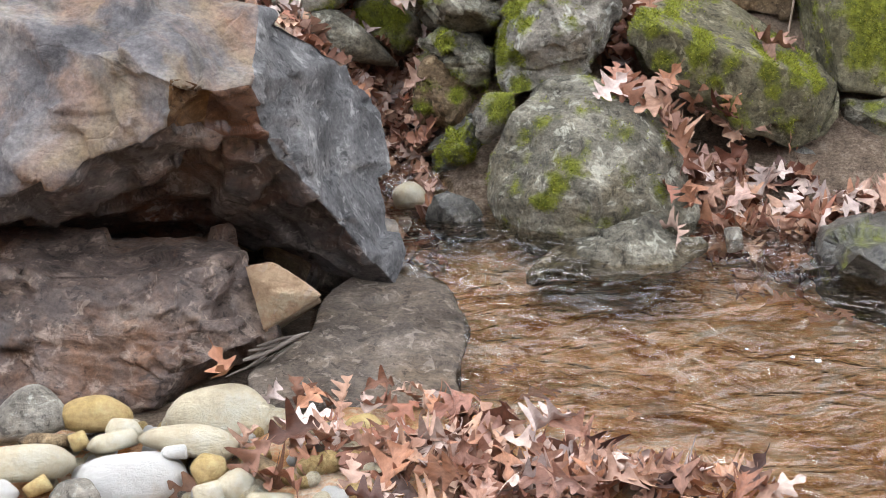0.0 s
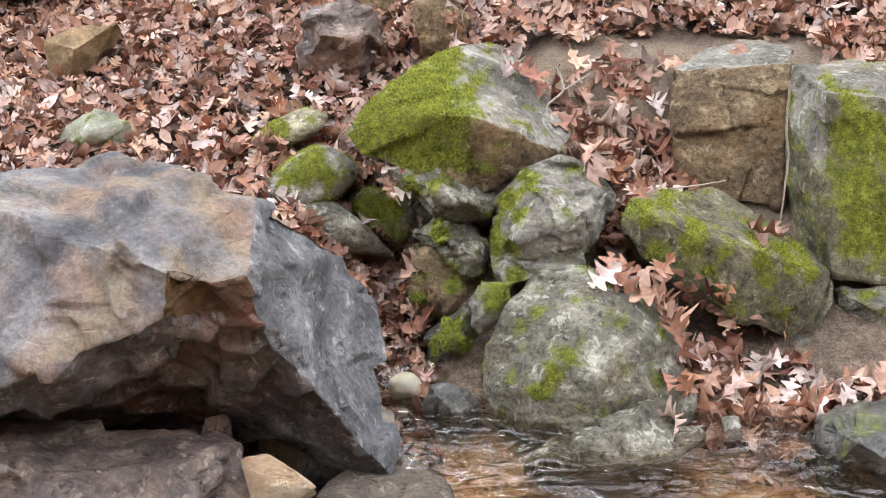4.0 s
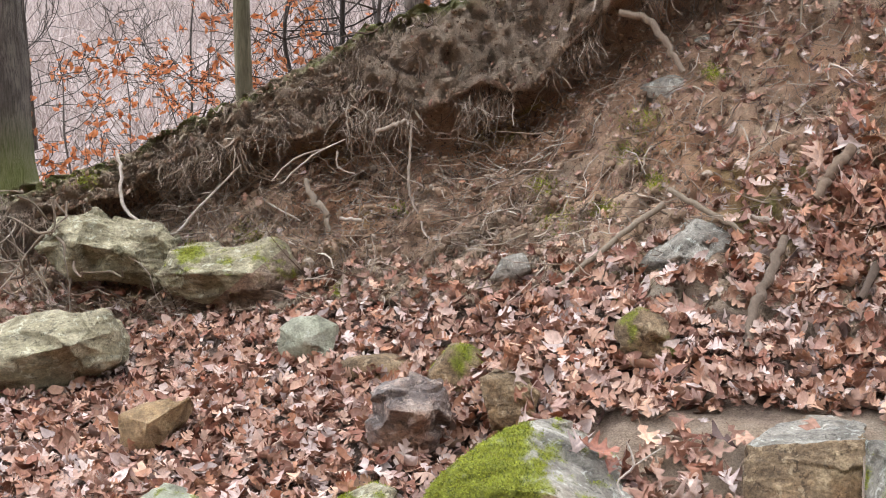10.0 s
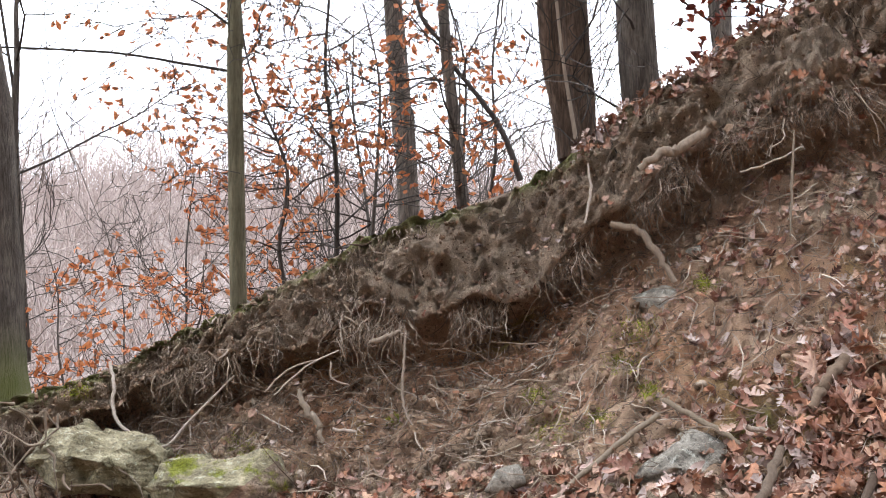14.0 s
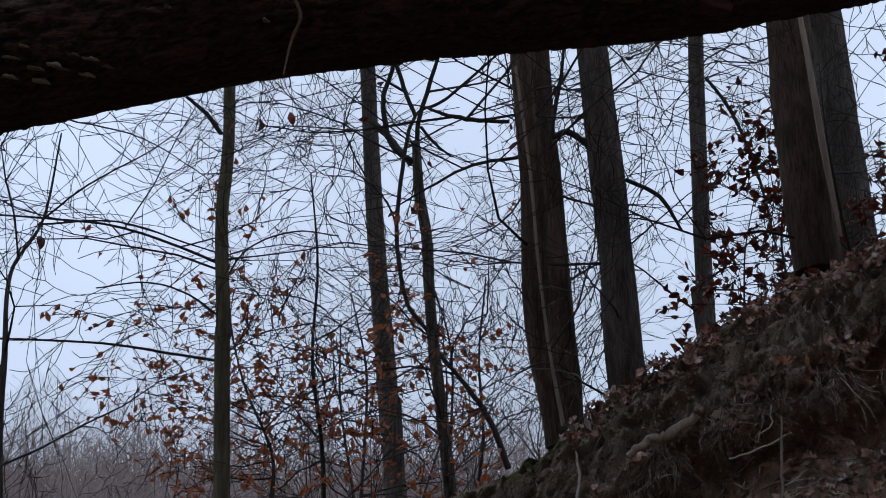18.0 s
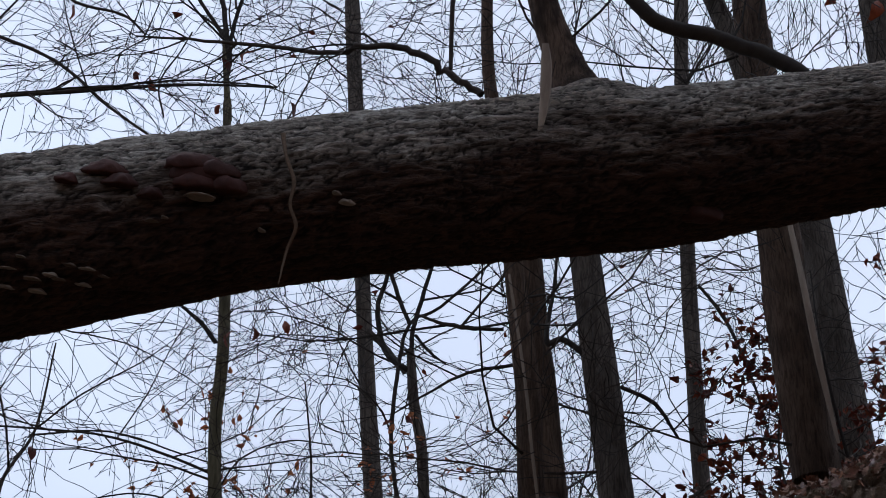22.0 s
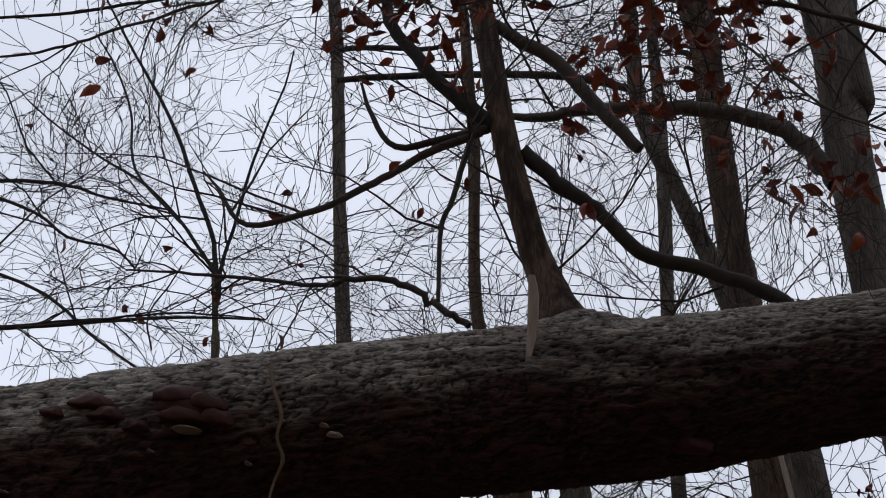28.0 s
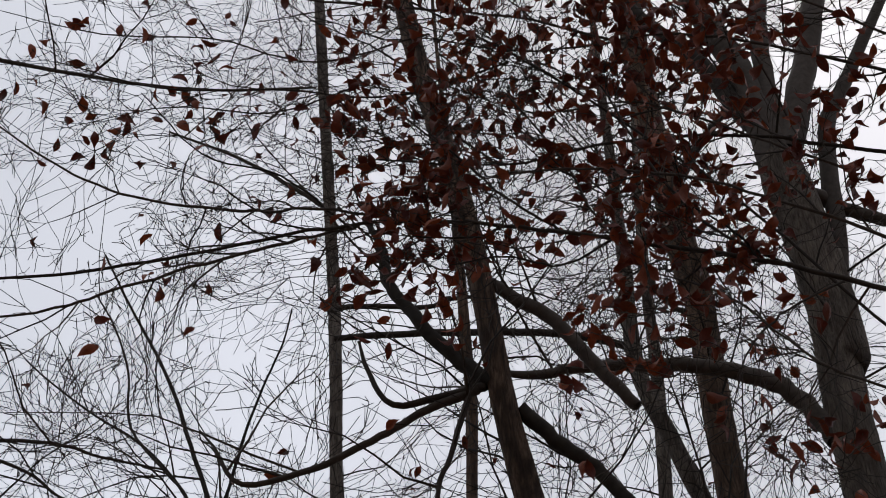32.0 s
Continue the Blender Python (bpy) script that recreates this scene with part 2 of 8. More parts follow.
def island_material(name, stops, rough=0.7, noise_scale=60, sheen=0.0, translucent=0.0, amount=0.35, stretch=(1, 1, 1)):
    """Colour that differs from piece to piece of a joined mesh, with fine mottling."""
    m, nt, b = nodes_of(name, rough)
    g = nt.nodes.new("ShaderNodeNewGeometry")
    o = nt.nodes.new("ShaderNodeObjectInfo")
    s = nt.nodes.new("ShaderNodeMath")
    s.operation = "ADD"
    fr = nt.nodes.new("ShaderNodeMath")
    fr.operation = "FRACT"
    nt.links.new(g.outputs["Random Per Island"], s.inputs[0])
    nt.links.new(o.outputs["Random"], s.inputs[1])
    nt.links.new(s.outputs[0], fr.inputs[0])
    col = ramp(nt, fr.outputs[0], stops)
    n = tex(nt, coords(nt, stretch), noise_scale, 5, 0.65)
    col = blend(nt, amount, col, ramp(nt, n, [(0.3, (0.15, 0.14, 0.13)), (0.7, (0.85, 0.83, 0.8))]), "OVERLAY")
    nt.links.new(col, b.inputs["Base Color"])
    bump(nt, b, n, 0.4, 0.01)
    if translucent:
        t = nt.nodes.new("ShaderNodeBsdfTranslucent")
        mx = nt.nodes.new("ShaderNodeMixShader")
        mx.inputs[0].default_value = translucent
        nt.links.new(col, t.inputs[0])
        nt.links.new(b.outputs[0], mx.inputs[1])
        nt.links.new(t.outputs[0], mx.inputs[2])
        nt.links.new(mx.outputs[0], nt.nodes["Material Output"].inputs[0])
    return m


def bark_material(name, dark, light, scale=14, stretch=(6, 6, 0.8), depth=0.03, pale=None):
    """Bark whose furrows (a mask on the mesh) are dark; pale: the bleached colour of weathered, lichen-dusted bark,
    also standing for light from above.
    """
    m, nt, b = nodes_of(name, 0.92)
    v, vp = coords(nt, stretch), coords(nt)
    ridge = tex(nt, v, scale, 8, 0.65, 0.6)
    plate = light
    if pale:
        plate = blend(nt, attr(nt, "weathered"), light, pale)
    col = blend(nt, ramp(nt, ridge, [(0.36, (0.75, 0.75, 0.75)), (0.58, (0, 0, 0))]), plate, dark)
    col = blend(nt, attr(nt, "furrow"), col, dark)
    col = blend(nt, 0.5, col, ramp(nt, tex(nt, vp, 2.0, 7, 0.65), [(0.35, (0.25, 0.23, 0.21)), (0.65, (0.75, 0.75, 0.74))]), "OVERLAY")
    col = blend(nt, attr(nt, "moss"), col, (0.17, 0.19, 0.035))
    nt.links.new(col, b.inputs["Base Color"])
    bump(nt, b, ridge, 1.0, depth)
    return m


GROUND = ground_material()
LEAF_STOPS = [(0.0, (0.118, 0.037, 0.02)), (0.09, (0.458, 0.307, 0.231)), (0.18, (0.257, 0.105, 0.067)), (0.27, (0.563, 0.455, 0.412)), (0.35, (0.053, 0.021, 0.015)), (0.45, (0.395, 0.19, 0.109)), (0.54, (0.182, 0.079, 0.052)), (0.63, (0.555, 0.349, 0.241)), (0.7, (0.096, 0.031, 0.018)), (0.8, (0.352, 0.201, 0.141)), (0.9, (0.489, 0.381, 0.327)), (1.0, (0.225, 0.068, 0.03))]
LITTER = island_material("dry_oak_leaf", LEAF_STOPS, 0.55, 70)
BEECH = island_material("beech_leaf_copper", [(0.0, (0.08, 0.016, 0.01)), (0.4, (0.14, 0.028, 0.014)), (0.75, (0.24, 0.055, 0.02)), (1.0, (0.09, 0.025, 0.016))], 0.5, 60, translucent=0.18)
ORANGE_LEAF = island_material("beech_leaf_orange", [(0.0, (0.42, 0.13, 0.05)), (0.5, (0.5, 0.2, 0.085)), (1.0, (0.38, 0.13, 0.06))], 0.6, 40, translucent=0.3)
ROOT = island_material("root_bark", [(0.0, (0.1, 0.07, 0.05)), (0.4, (0.18, 0.14, 0.1)), (0.75, (0.27, 0.22, 0.17)), (1.0, (0.15, 0.1, 0.068))], 0.85, 90, stretch=(1, 1, 0.3))
ROOT_MIX = island_material("root_hair_mixed", [(0.0, (0.06, 0.042, 0.03)), (0.4, (0.16, 0.115, 0.083)), (0.75, (0.31, 0.24, 0.18)), (1.0, (0.55, 0.46, 0.38))], 0.9, 60)
ROOT_DARK = island_material("root_hair_dark", [(0.0, (0.06, 0.04, 0.028)), (0.5, (0.11, 0.075, 0.05)), (1.0, (0.17, 0.12, 0.085))], 0.9, 60)
CLOD = island_material("soil_clod", [(0.0, (0.11, 0.07, 0.046)), (0.5, (0.2, 0.128, 0.083)), (0.9, (0.3, 0.21, 0.145)), (1.0, (0.34, 0.28, 0.22))], 0.95, 60)
MOSS_BLADE = island_material("moss_blade", [(0.0, (0.065, 0.075, 0.011)), (0.4, (0.23, 0.258, 0.028)), (0.75, (0.43, 0.465, 0.05)), (1.0, (0.17, 0.135, 0.03))], 0.8, 30, translucent=0.25)
NEAR_LEAF = island_material("dry_oak_leaf_near", LEAF_STOPS, 0.45, 4.5, amount=0.6, stretch=(1, 2.5, 1))
WET_LEAF = island_material("wet_leaf", [(0.0, (0.06, 0.028, 0.016)), (0.5, (0.13, 0.06, 0.03)), (1.0, (0.2, 0.1, 0.05))], 0.3, 70)
DRIFTWOOD = island_material("driftwood_grey", [(0.0, (0.07, 0.056, 0.046)), (1.0, (0.16, 0.135, 0.115))], 0.85, 40, amount=0.6, stretch=(0.3, 1, 3))
STRAW = island_material("soil_straw", [(0.0, (0.11, 0.075, 0.052)), (0.4, (0.23, 0.165, 0.12)), (0.75, (0.4, 0.32, 0.25)), (1.0, (0.58, 0.5, 0.42))], 0.9, 60)
STICK = island_material("dead_twig", [(0.0, (0.2, 0.15, 0.11)), (0.5, (0.33, 0.27, 0.22)), (1.0, (0.42, 0.36, 0.31))], 0.85, 80)
BARK_GREY = bark_material("bark_grey_ridged", (0.034, 0.027, 0.022), (0.215, 0.178, 0.146), depth=0.06)
BARK_BROWN = bark_material("bark_brown", (0.036, 0.022, 0.016), (0.22, 0.145, 0.1), depth=0.06)
BARK_OLIVE = bark_material("bark_olive", (0.08, 0.07, 0.04), (0.2, 0.175, 0.11), scale=10)
BARK_SMOOTH = bark_material("bark_beech_smooth", (0.12, 0.11, 0.1), (0.25, 0.235, 0.22), scale=5, stretch=(2, 2, 2), depth=0.006)
TWIG = island_material("bare_twig", [(0.0, (0.03, 0.026, 0.022)), (0.5, (0.055, 0.046, 0.04)), (1.0, (0.09, 0.075, 0.065))], 0.9, 20)
# far twigs coloured lighter to stand for haze over the valley
FAR_TWIG_HAZED = island_material("far_woods", [(0.0, (0.22, 0.17, 0.15)), (0.5, (0.31, 0.25, 0.23)), (1.0, (0.42, 0.35, 0.325))], 0.95, 3)
# near-black base and pale top also imitate shade below and skylight above
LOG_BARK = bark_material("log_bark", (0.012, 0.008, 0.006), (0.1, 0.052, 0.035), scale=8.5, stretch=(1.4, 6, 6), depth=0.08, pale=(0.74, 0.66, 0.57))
PALE_WOOD = island_material("peeled_pale_wood", [(0.0, (0.28, 0.22, 0.17)), (1.0, (0.36, 0.29, 0.23))], 0.7, 30, stretch=(1, 1, 0.2))
FUNGUS = island_material("bracket_fungus_rust", [(0.0, (0.035, 0.01, 0.006)), (1.0, (0.06, 0.016, 0.01))], 0.75, 30)
FUNGUS_PALE = island_material("bracket_fungus_pale", [(0.0, (0.09, 0.06, 0.045)), (0.5, (0.16, 0.12, 0.09)), (1.0, (0.32, 0.27, 0.22))], 0.75, 30)


def water_material():
    m, nt, b = nodes_of("brook_water", 0.06)
    nt.nodes.remove(b)
    swell = tex(nt, coords(nt, (1.0, 2.2, 1), (0, 0, -22)), 5, 3, 0.5, 1.2)
    streak = tex(nt, coords(nt, (1.0, 1.7, 1), (0, 0, -14)), 11, 2, 0.4, 1.0)
    h = blend(nt, 0.55, swell, streak)
    bp = add(nt, "ShaderNodeBump", Strength=0.85, Distance=0.05)
    nt.links.new(h, bp.inputs["Height"])
    gl = add(nt, "ShaderNodeBsdfGlossy", Roughness=0.05)
    tr = nt.nodes.new("ShaderNodeBsdfTransparent")
    tr.inputs["Color"].default_value = (1.0, 0.95, 0.87, 1)
    fr = add(nt, "ShaderNodeFresnel", IOR=1.65)
    mx = nt.nodes.new("ShaderNodeMixShader")
    for n in (gl, fr):
        nt.links.new(bp.outputs[0], n.inputs["Normal"])
    nt.links.new(fr.outputs[0], mx.inputs[0])
    nt.links.new(tr.outputs[0], mx.inputs[1])
    nt.links.new(gl.outputs[0], mx.inputs[2])
    nt.links.new(mx.outputs[0], nt.nodes["Material Output"].inputs[0])
    return m


WATER = water_material()
BUBBLE = island_material("foam_bubble_white", [(0.0, (0.7, 0.7, 0.7)), (1.0, (0.8, 0.8, 0.8))], 0.15, 20, amount=0.1)


# ---- mesh tools ----
def mesh_of(name, verts, faces, material, smooth=True, masks=None):
    me = bpy.data.meshes.new(name)
    if isinstance(faces, list) and len({len(f) for f in faces}) == 1:
        faces = np.array(faces)
    if isinstance(faces, list):
        me.from_pydata(np.asarray(verts).tolist(), [], faces)
    else:
        v, f = np.asarray(verts, dtype=np.float32), np.asarray(faces, dtype=np.int32)
        me.vertices.add(len(v))
        me.vertices.foreach_set("co", v.ravel())
        me.loops.add(f.size)
        me.loops.foreach_set("vertex_index", f.ravel())
        me.polygons.add(len(f))
        me.polygons.foreach_set("loop_start", np.arange(len(f), dtype=np.int32) * f.shape[1])
        me.update(calc_edges=True)
    if smooth:
        me.polygons.foreach_set("use_smooth", [True] * len(me.polygons))
    for key, values in (masks or {}).items():
        me.attributes.new(key, "FLOAT", "POINT").data.foreach_set("value", np.asarray(values, dtype=np.float32))
    me.materials.append(material)
    return me


def child(ob, parent, label="", kind=""):
    ob.parent = parent
    ob.matrix_parent_inverse = parent.matrix_world.inverted() if parent.type != "EMPTY" else Matrix.Translation(-parent.location)
    return tagged(ob, label, kind=kind)


PERM = np.random.default_rng(2).permutation(256)
PERM = np.concatenate([PERM, PERM, PERM])
GRAD = np.random.default_rng(3).normal(0, 1, (256, 3))
GRAD /= np.linalg.norm(GRAD, axis=1)[:, None]


def vnoise(p):
    """Gradient noise at many points at once, about -0.7 to 0.7."""
    i = np.floor(p).astype(int)
    f = p - i
    i &= 255
    u = f * f * f * (f * (f * 6 - 15) + 10)
    out = 0.0
    for dx in (0, 1):
        wx = u[:, 0] if dx else 1 - u[:, 0]
        for dy in (0, 1):
            wy = u[:, 1] if dy else 1 - u[:, 1]
            for dz in (0, 1):
                wz = u[:, 2] if dz else 1 - u[:, 2]
                h = PERM[PERM[PERM[i[:, 0] + dx] + i[:, 1] + dy] + i[:, 2] + dz]
                out = out + wx * wy * wz * (GRAD[h] * (f - np.array([dx, dy, dz]))).sum(1)
    return out


def vfbm(p, scale, octaves=5, seed=0.0):
    p = np.asarray(p, float) * scale + np.array([seed, -seed + 31.7, 2 * seed + 11.3])
    v, amp, tot = 0.0, 1.0, 0.0
    for _ in range(octaves):
        v = v + amp * vnoise(p)
        tot += amp
        p = p * 2.03 + 3.1
        amp *= 0.52
    return 1.5 * v / tot


def smooth_step(a, b, x):
    t = np.clip((x - a) / (b - a), 0, 1)
    return t * t * (3 - 2 * t)


def ico(level):
    bm = bmesh.new()
    bmesh.ops.create_icosphere(bm, subdivisions=level, radius=1)
    v = np.array([p.co[:] for p in bm.verts])
    f = [[q.index for q in p.verts] for p in bm.faces]
    bm.free()
    return v, f


ICO = {n: ico(n) for n in (3, 4, 5, 6, 7)}


def hewn(facets, front, back, extra, p, level, rough, seed, bevel, chips, strata):
    """Points of a stone cut out by facets: side facets as (angle, distance), a front and a back one, bevels, extra ones and random chips."""
    rng = np.random.default_rng(int(seed * 10))
    normals, dist = [(0, -1, 0), (0, 1, 0)], [front, back]
    for ang, d in facets:
        c, s = math.cos(radians(ang)), math.sin(radians(ang))
        normals.append((c, 0, s))
        dist.append(d)
        k, g = 1 - bevel * (0.34 if s > 0.35 else 0.2) * rng.uniform(0.6, 1.4), rng.uniform(0.5, 1.1)
        if rng.random() < (0.6 if p > 20 else 1.0):
            normals.append(tuple(Vector((c + rng.normal(0, 0.15), -g, s + rng.normal(0, 0.15))).normalized()))
            dist.append((d * k + g * front) / math.hypot(1, g))
        normals.append(tuple(Vector((c, 0.9, s)).normalized()))
        dist.append((0.75 * d + 0.9 * back) / 1.345)
    for u, w, v, d in extra:
        normals.append(tuple(Vector((u, -v, w)).normalized()))
        dist.append(d)
    u, faces = ICO[level]

    def radius():
        n, d = np.array(normals), np.maximum(np.array(dist), 0.004)
        return ((np.maximum(u @ n.T, 0) / d) ** p).sum(1) ** (-1 / p)

    size = max(front, min(x[1] for x in facets))
    pts = u * radius()[:, None]
    for _ in range(chips):
        n = Vector((rng.normal(), rng.normal() * 0.7 - 0.5, rng.normal())).normalized()
        normals.append(tuple(n))
        dist.append(float((pts @ np.array(n)).max()) - size * rng.uniform(0.06, 0.3))
    out = u * radius()[:, None]
    swell = [(out @ np.array((math.cos(radians(a)), 0, math.sin(radians(a))))).max() / d for a, d in facets]
    out = out / float(np.median(swell))
    q = out / size
    wave = vfbm(q, 1.1, 3, seed) * 0.5 + vfbm(q, 3.0, 5, seed + 7) * 0.5 + vfbm(q, 11.0, 3, seed + 9) * 0.16
    tilt = np.stack([q[:, 0] + 0.3 * q[:, 2], q[:, 1], q[:, 2] * 2.6 - 0.8 * q[:, 0]], 1)
    ridge = np.abs(vfbm(tilt, 2.0, 5, seed + 3))
    lay = q @ np.array((0.35, 0.25, 0.9)) * 3.2 + 0.9 * vfbm(q, 1.3, 4, seed + 5)
    shelf = lay - np.floor(lay)
    shelf = np.where(shelf < 0.85, shelf / 0.85, (1 - shelf) / 0.15)
    out = out * (1 + rough * (wave + 0.15 - 0.75 * ridge) + strata * (shelf - 0.5))[:, None]
    if p > 20:
        skew = out * np.array([1, 1, 1.7]) + 0.35 * out[:, [2, 0, 1]]
        dent = 0.02 * np.abs(vfbm(skew, 7, 4, seed + 1)) + 0.012 * np.abs(vfbm(skew, 21, 4, seed + 2))
        out = out - u * (dent * min(1.0, size / 0.12))[:, None]
    return out, faces


STONES = {}


def moss_mask(pts, blobs, seed):
    """Cover of moss on a stone: round patches (across, up, radius, amount) with a ragged edge."""
    m = np.zeros(len(pts))
    for bu, bw, br, amount in blobs:
        d = np.hypot(pts[:, 0] - bu, pts[:, 2] - bw) / br
        m = np.maximum(m, amount * (1.25 - d))
    if blobs:
        n = vfbm(pts, 15, 5, seed + 11)
        m = smooth_step(0.1, 1.0, m + 1.5 * n)
    return m


def rock(name, at, el, az, facets, depth, mat=None, label="", p=80, rough=0.1, level=6, extra=(), moss=(), bevel=1.0, chips=6, strata=0.02, group="", category="rock", fuzz=1.0):
    seed = 3.7 * len(STONES) + 1
    pts, faces = hewn(facets, depth[0], depth[1], extra, p, level, rough, seed, bevel, chips, strata)
    mask = moss_mask(pts, moss, seed)
    me = mesh_of(name, pts, faces, mat, True, {"moss": mask})
    ob = new(name, me)
    ob.matrix_world = pose(*at, el, 0, az)
    STONES[ob.name] = ob
    tagged(ob, label, category, group)
    if moss and fuzz:
        tuft(ob, pts, faces, mask, seed, fuzz)
    return ob


def midpoints(v, f, slot):
    """Every triangle into four."""
    e = np.sort(np.vstack([f[:, [0, 1]], f[:, [1, 2]], f[:, [2, 0]]]), axis=1)
    u, inv = np.unique(e, axis=0, return_inverse=True)
    mid = len(v) + inv.reshape(3, -1)
    v = np.vstack([v, v[u].mean(1)])
    a, b, c = f.T
    ab, bc, ca = mid
    f = np.vstack([np.stack(q, 1) for q in ((a, ab, ca), (ab, b, bc), (ca, bc, c), (ab, bc, ca))])
    return v, f, np.tile(slot, 4)


def relax(v, f, amount):
    e = np.unique(np.sort(np.vstack([f[:, [0, 1]], f[:, [1, 2]], f[:, [2, 0]]]), axis=1), axis=0)
    s, n = np.zeros_like(v), np.zeros(len(v))
    for p, q in ((0, 1), (1, 0)):
        np.add.at(s, e[:, p], v[e[:, q]])
        np.add.at(n, e[:, p], 1)
    return v + amount * (s / n[:, None] - v)


def point_normals(v, f):
    n = np.cross(v[f[:, 1]] - v[f[:, 0]], v[f[:, 2]] - v[f[:, 0]])
    out = np.zeros_like(v)
    for k in range(3):
        np.add.at(out, f[:, k], n)
    return out / (np.linalg.norm(out, axis=1)[:, None] + 1e-12)


def cage_rock(name, at, pts, faces, rim, depth, mats, label, moss=(), level=4, chips=30, rough=1.0, soften=1, slots=None, drop=0.0, torn=None, category="rock", fuzz=1.0):
    """A broken stone: a cage of flat facets (the first rim points run round its edge), closed behind, then split, worn round at the edges and chipped into small tilted facets."""
    seed = 3.7 * len(STONES) + 1
    rng = np.random.default_rng(int(seed * 10))
    v = np.array(pts, dtype=float)
    c = v[:rim].mean(0)
    back = (v[:rim] - c) * np.array([0.8, 0.3, 0.8]) + c + np.array([0, depth, -drop])
    last = len(v) + rim
    v = np.vstack([v, back, back.mean(0)[None]])
    tris, slot = [], []
    for k, f in enumerate(faces):
        for i in range(1, len(f) - 1):
            tris.append((f[0], f[i], f[i + 1]))
            slot.append(slots[k] if slots else 0)
    ring = len(pts)
    for i in range(rim):
        j = (i + 1) % rim
        tris += [(j, i, ring + i), (j, ring + i, ring + j), (ring + j, ring + i, last)]
        slot += [0, 0, 0]
    f, slot = np.array(tris)[:, ::-1], np.array(slot)
    for k in range(level):
        v, f, slot = midpoints(v, f, slot)
        if 3 - soften < k < 4:
            v = relax(v, f, 0.3)
    n = point_normals(v, f)
    size = float(np.ptp(v[:, [0, 2]], axis=0).mean())
    seeds = v[rng.integers(len(v), size=chips)]
    tilt = rng.normal(0, 0.16, (chips, 3))
    warp = v + 0.05 * size * np.stack([vfbm(v, 6 / size, 3, seed + k) for k in (0, 5, 9)], 1)
    best, far = np.zeros(len(v), int), np.full(len(v), 9.0)
    for k in range(chips):
        d = ((warp - seeds[k]) * np.array([1, 1, 1.5])) ** 2
        d = d.sum(1)
        best, far = np.where(d < far, k, best), np.minimum(d, far)
    facet = ((v - seeds[best]) * tilt[best]).sum(1) + rng.normal(0, 0.006, chips)[best]
    lay = (v @ np.array((0.3, 0.2, 0.95))) / size * 9 + 1.4 * vfbm(v, 2.2 / size, 4, seed + 5)
    shelf = lay - np.floor(lay)
    shelf = np.where(shelf < 0.8, shelf / 0.8, (1 - shelf) / 0.2) - 0.5
    grain = 0.05 * min(size, 0.4) * (0.5 * vfbm(v, 3 / size, 5, seed) - 0.7 * np.abs(vfbm(v * np.array([1, 1, 1.8]), 5 / size, 5, seed + 3))) + 0.006 * vfbm(v, 26, 4, seed + 8)
    if torn is not None:
        hard = np.ones(len(v))
        hard[f[slot == torn].ravel()] = 1.9
        rough = rough * hard
    v = v + n * (rough * (np.clip(facet, -0.02, 0.02) + 0.008 * size * shelf + grain))[:, None]
    v = relax(v, f, 0.25)
    mask = moss_mask(v, moss, seed)
    if len(moss):
        mask *= smooth_step(0.25, -0.2, n[:, 1]) * smooth_step(-0.75, -0.2, n[:, 2])
    me = mesh_of(name, v, f, mats[0], True, {"moss": mask})
    for m in mats[1:]:
        me.materials.append(m)
    if slots:
        me.polygons.foreach_set("material_index", slot.astype(np.int32))
    ob = new(name, me)
    ob.location = at
    bpy.context.view_layer.update()
    STONES[ob.name] = ob
    tagged(ob, label, category)
    if len(moss) and fuzz:
        tuft(ob, v, f, mask, seed, fuzz)
    return ob


def tuft(ob, pts, faces, mask, seed, amount=1.0, length=0.0075):
    """Moss as short upright blades on the covered faces of a stone, one joined part."""
    rng = np.random.default_rng(int(seed * 10))
    f = np.array(faces)
    tri = pts[f]
    nrm = np.cross(tri[:, 1] - tri[:, 0], tri[:, 2] - tri[:, 0])
    area = np.linalg.norm(nrm, axis=1)
    nrm /= area[:, None] + 1e-12
    area *= 0.5
    w = area * mask[f].mean(1) * (nrm[:, 1] < 0.35)
    total = w.sum()
    count = int(min(13000, total * 90000 * amount))
    if count < 20:
        return
    pick = rng.choice(len(f), count, p=w / total)
    a, b = rng.random(count), rng.random(count)
    flip = a + b > 1
    a[flip], b[flip] = 1 - a[flip], 1 - b[flip]
    base = tri[pick, 0] + a[:, None] * (tri[pick, 1] - tri[pick, 0]) + b[:, None] * (tri[pick, 2] - tri[pick, 0])
    up = nrm[pick] + rng.normal(0, 0.55, (count, 3)) + np.array([0, 0, -0.15])
    up /= np.linalg.norm(up, axis=1)[:, None]
    side = np.cross(up, rng.normal(0, 1, (count, 3)))
    side /= np.linalg.norm(side, axis=1)[:, None]
    ln = length * rng.uniform(0.5, 1.6, (count, 1))
    v = np.stack([base - side * 0.0011, base + side * 0.0011, base + up * ln], 1).reshape(-1, 3)
    me = mesh_of("moss", v, np.arange(3 * count).reshape(-1, 3), MOSS_BLADE, False)
    o = new("moss", me)
    o.parent = ob
    tagged(o, "bright green moss cushion", kind="stuff")


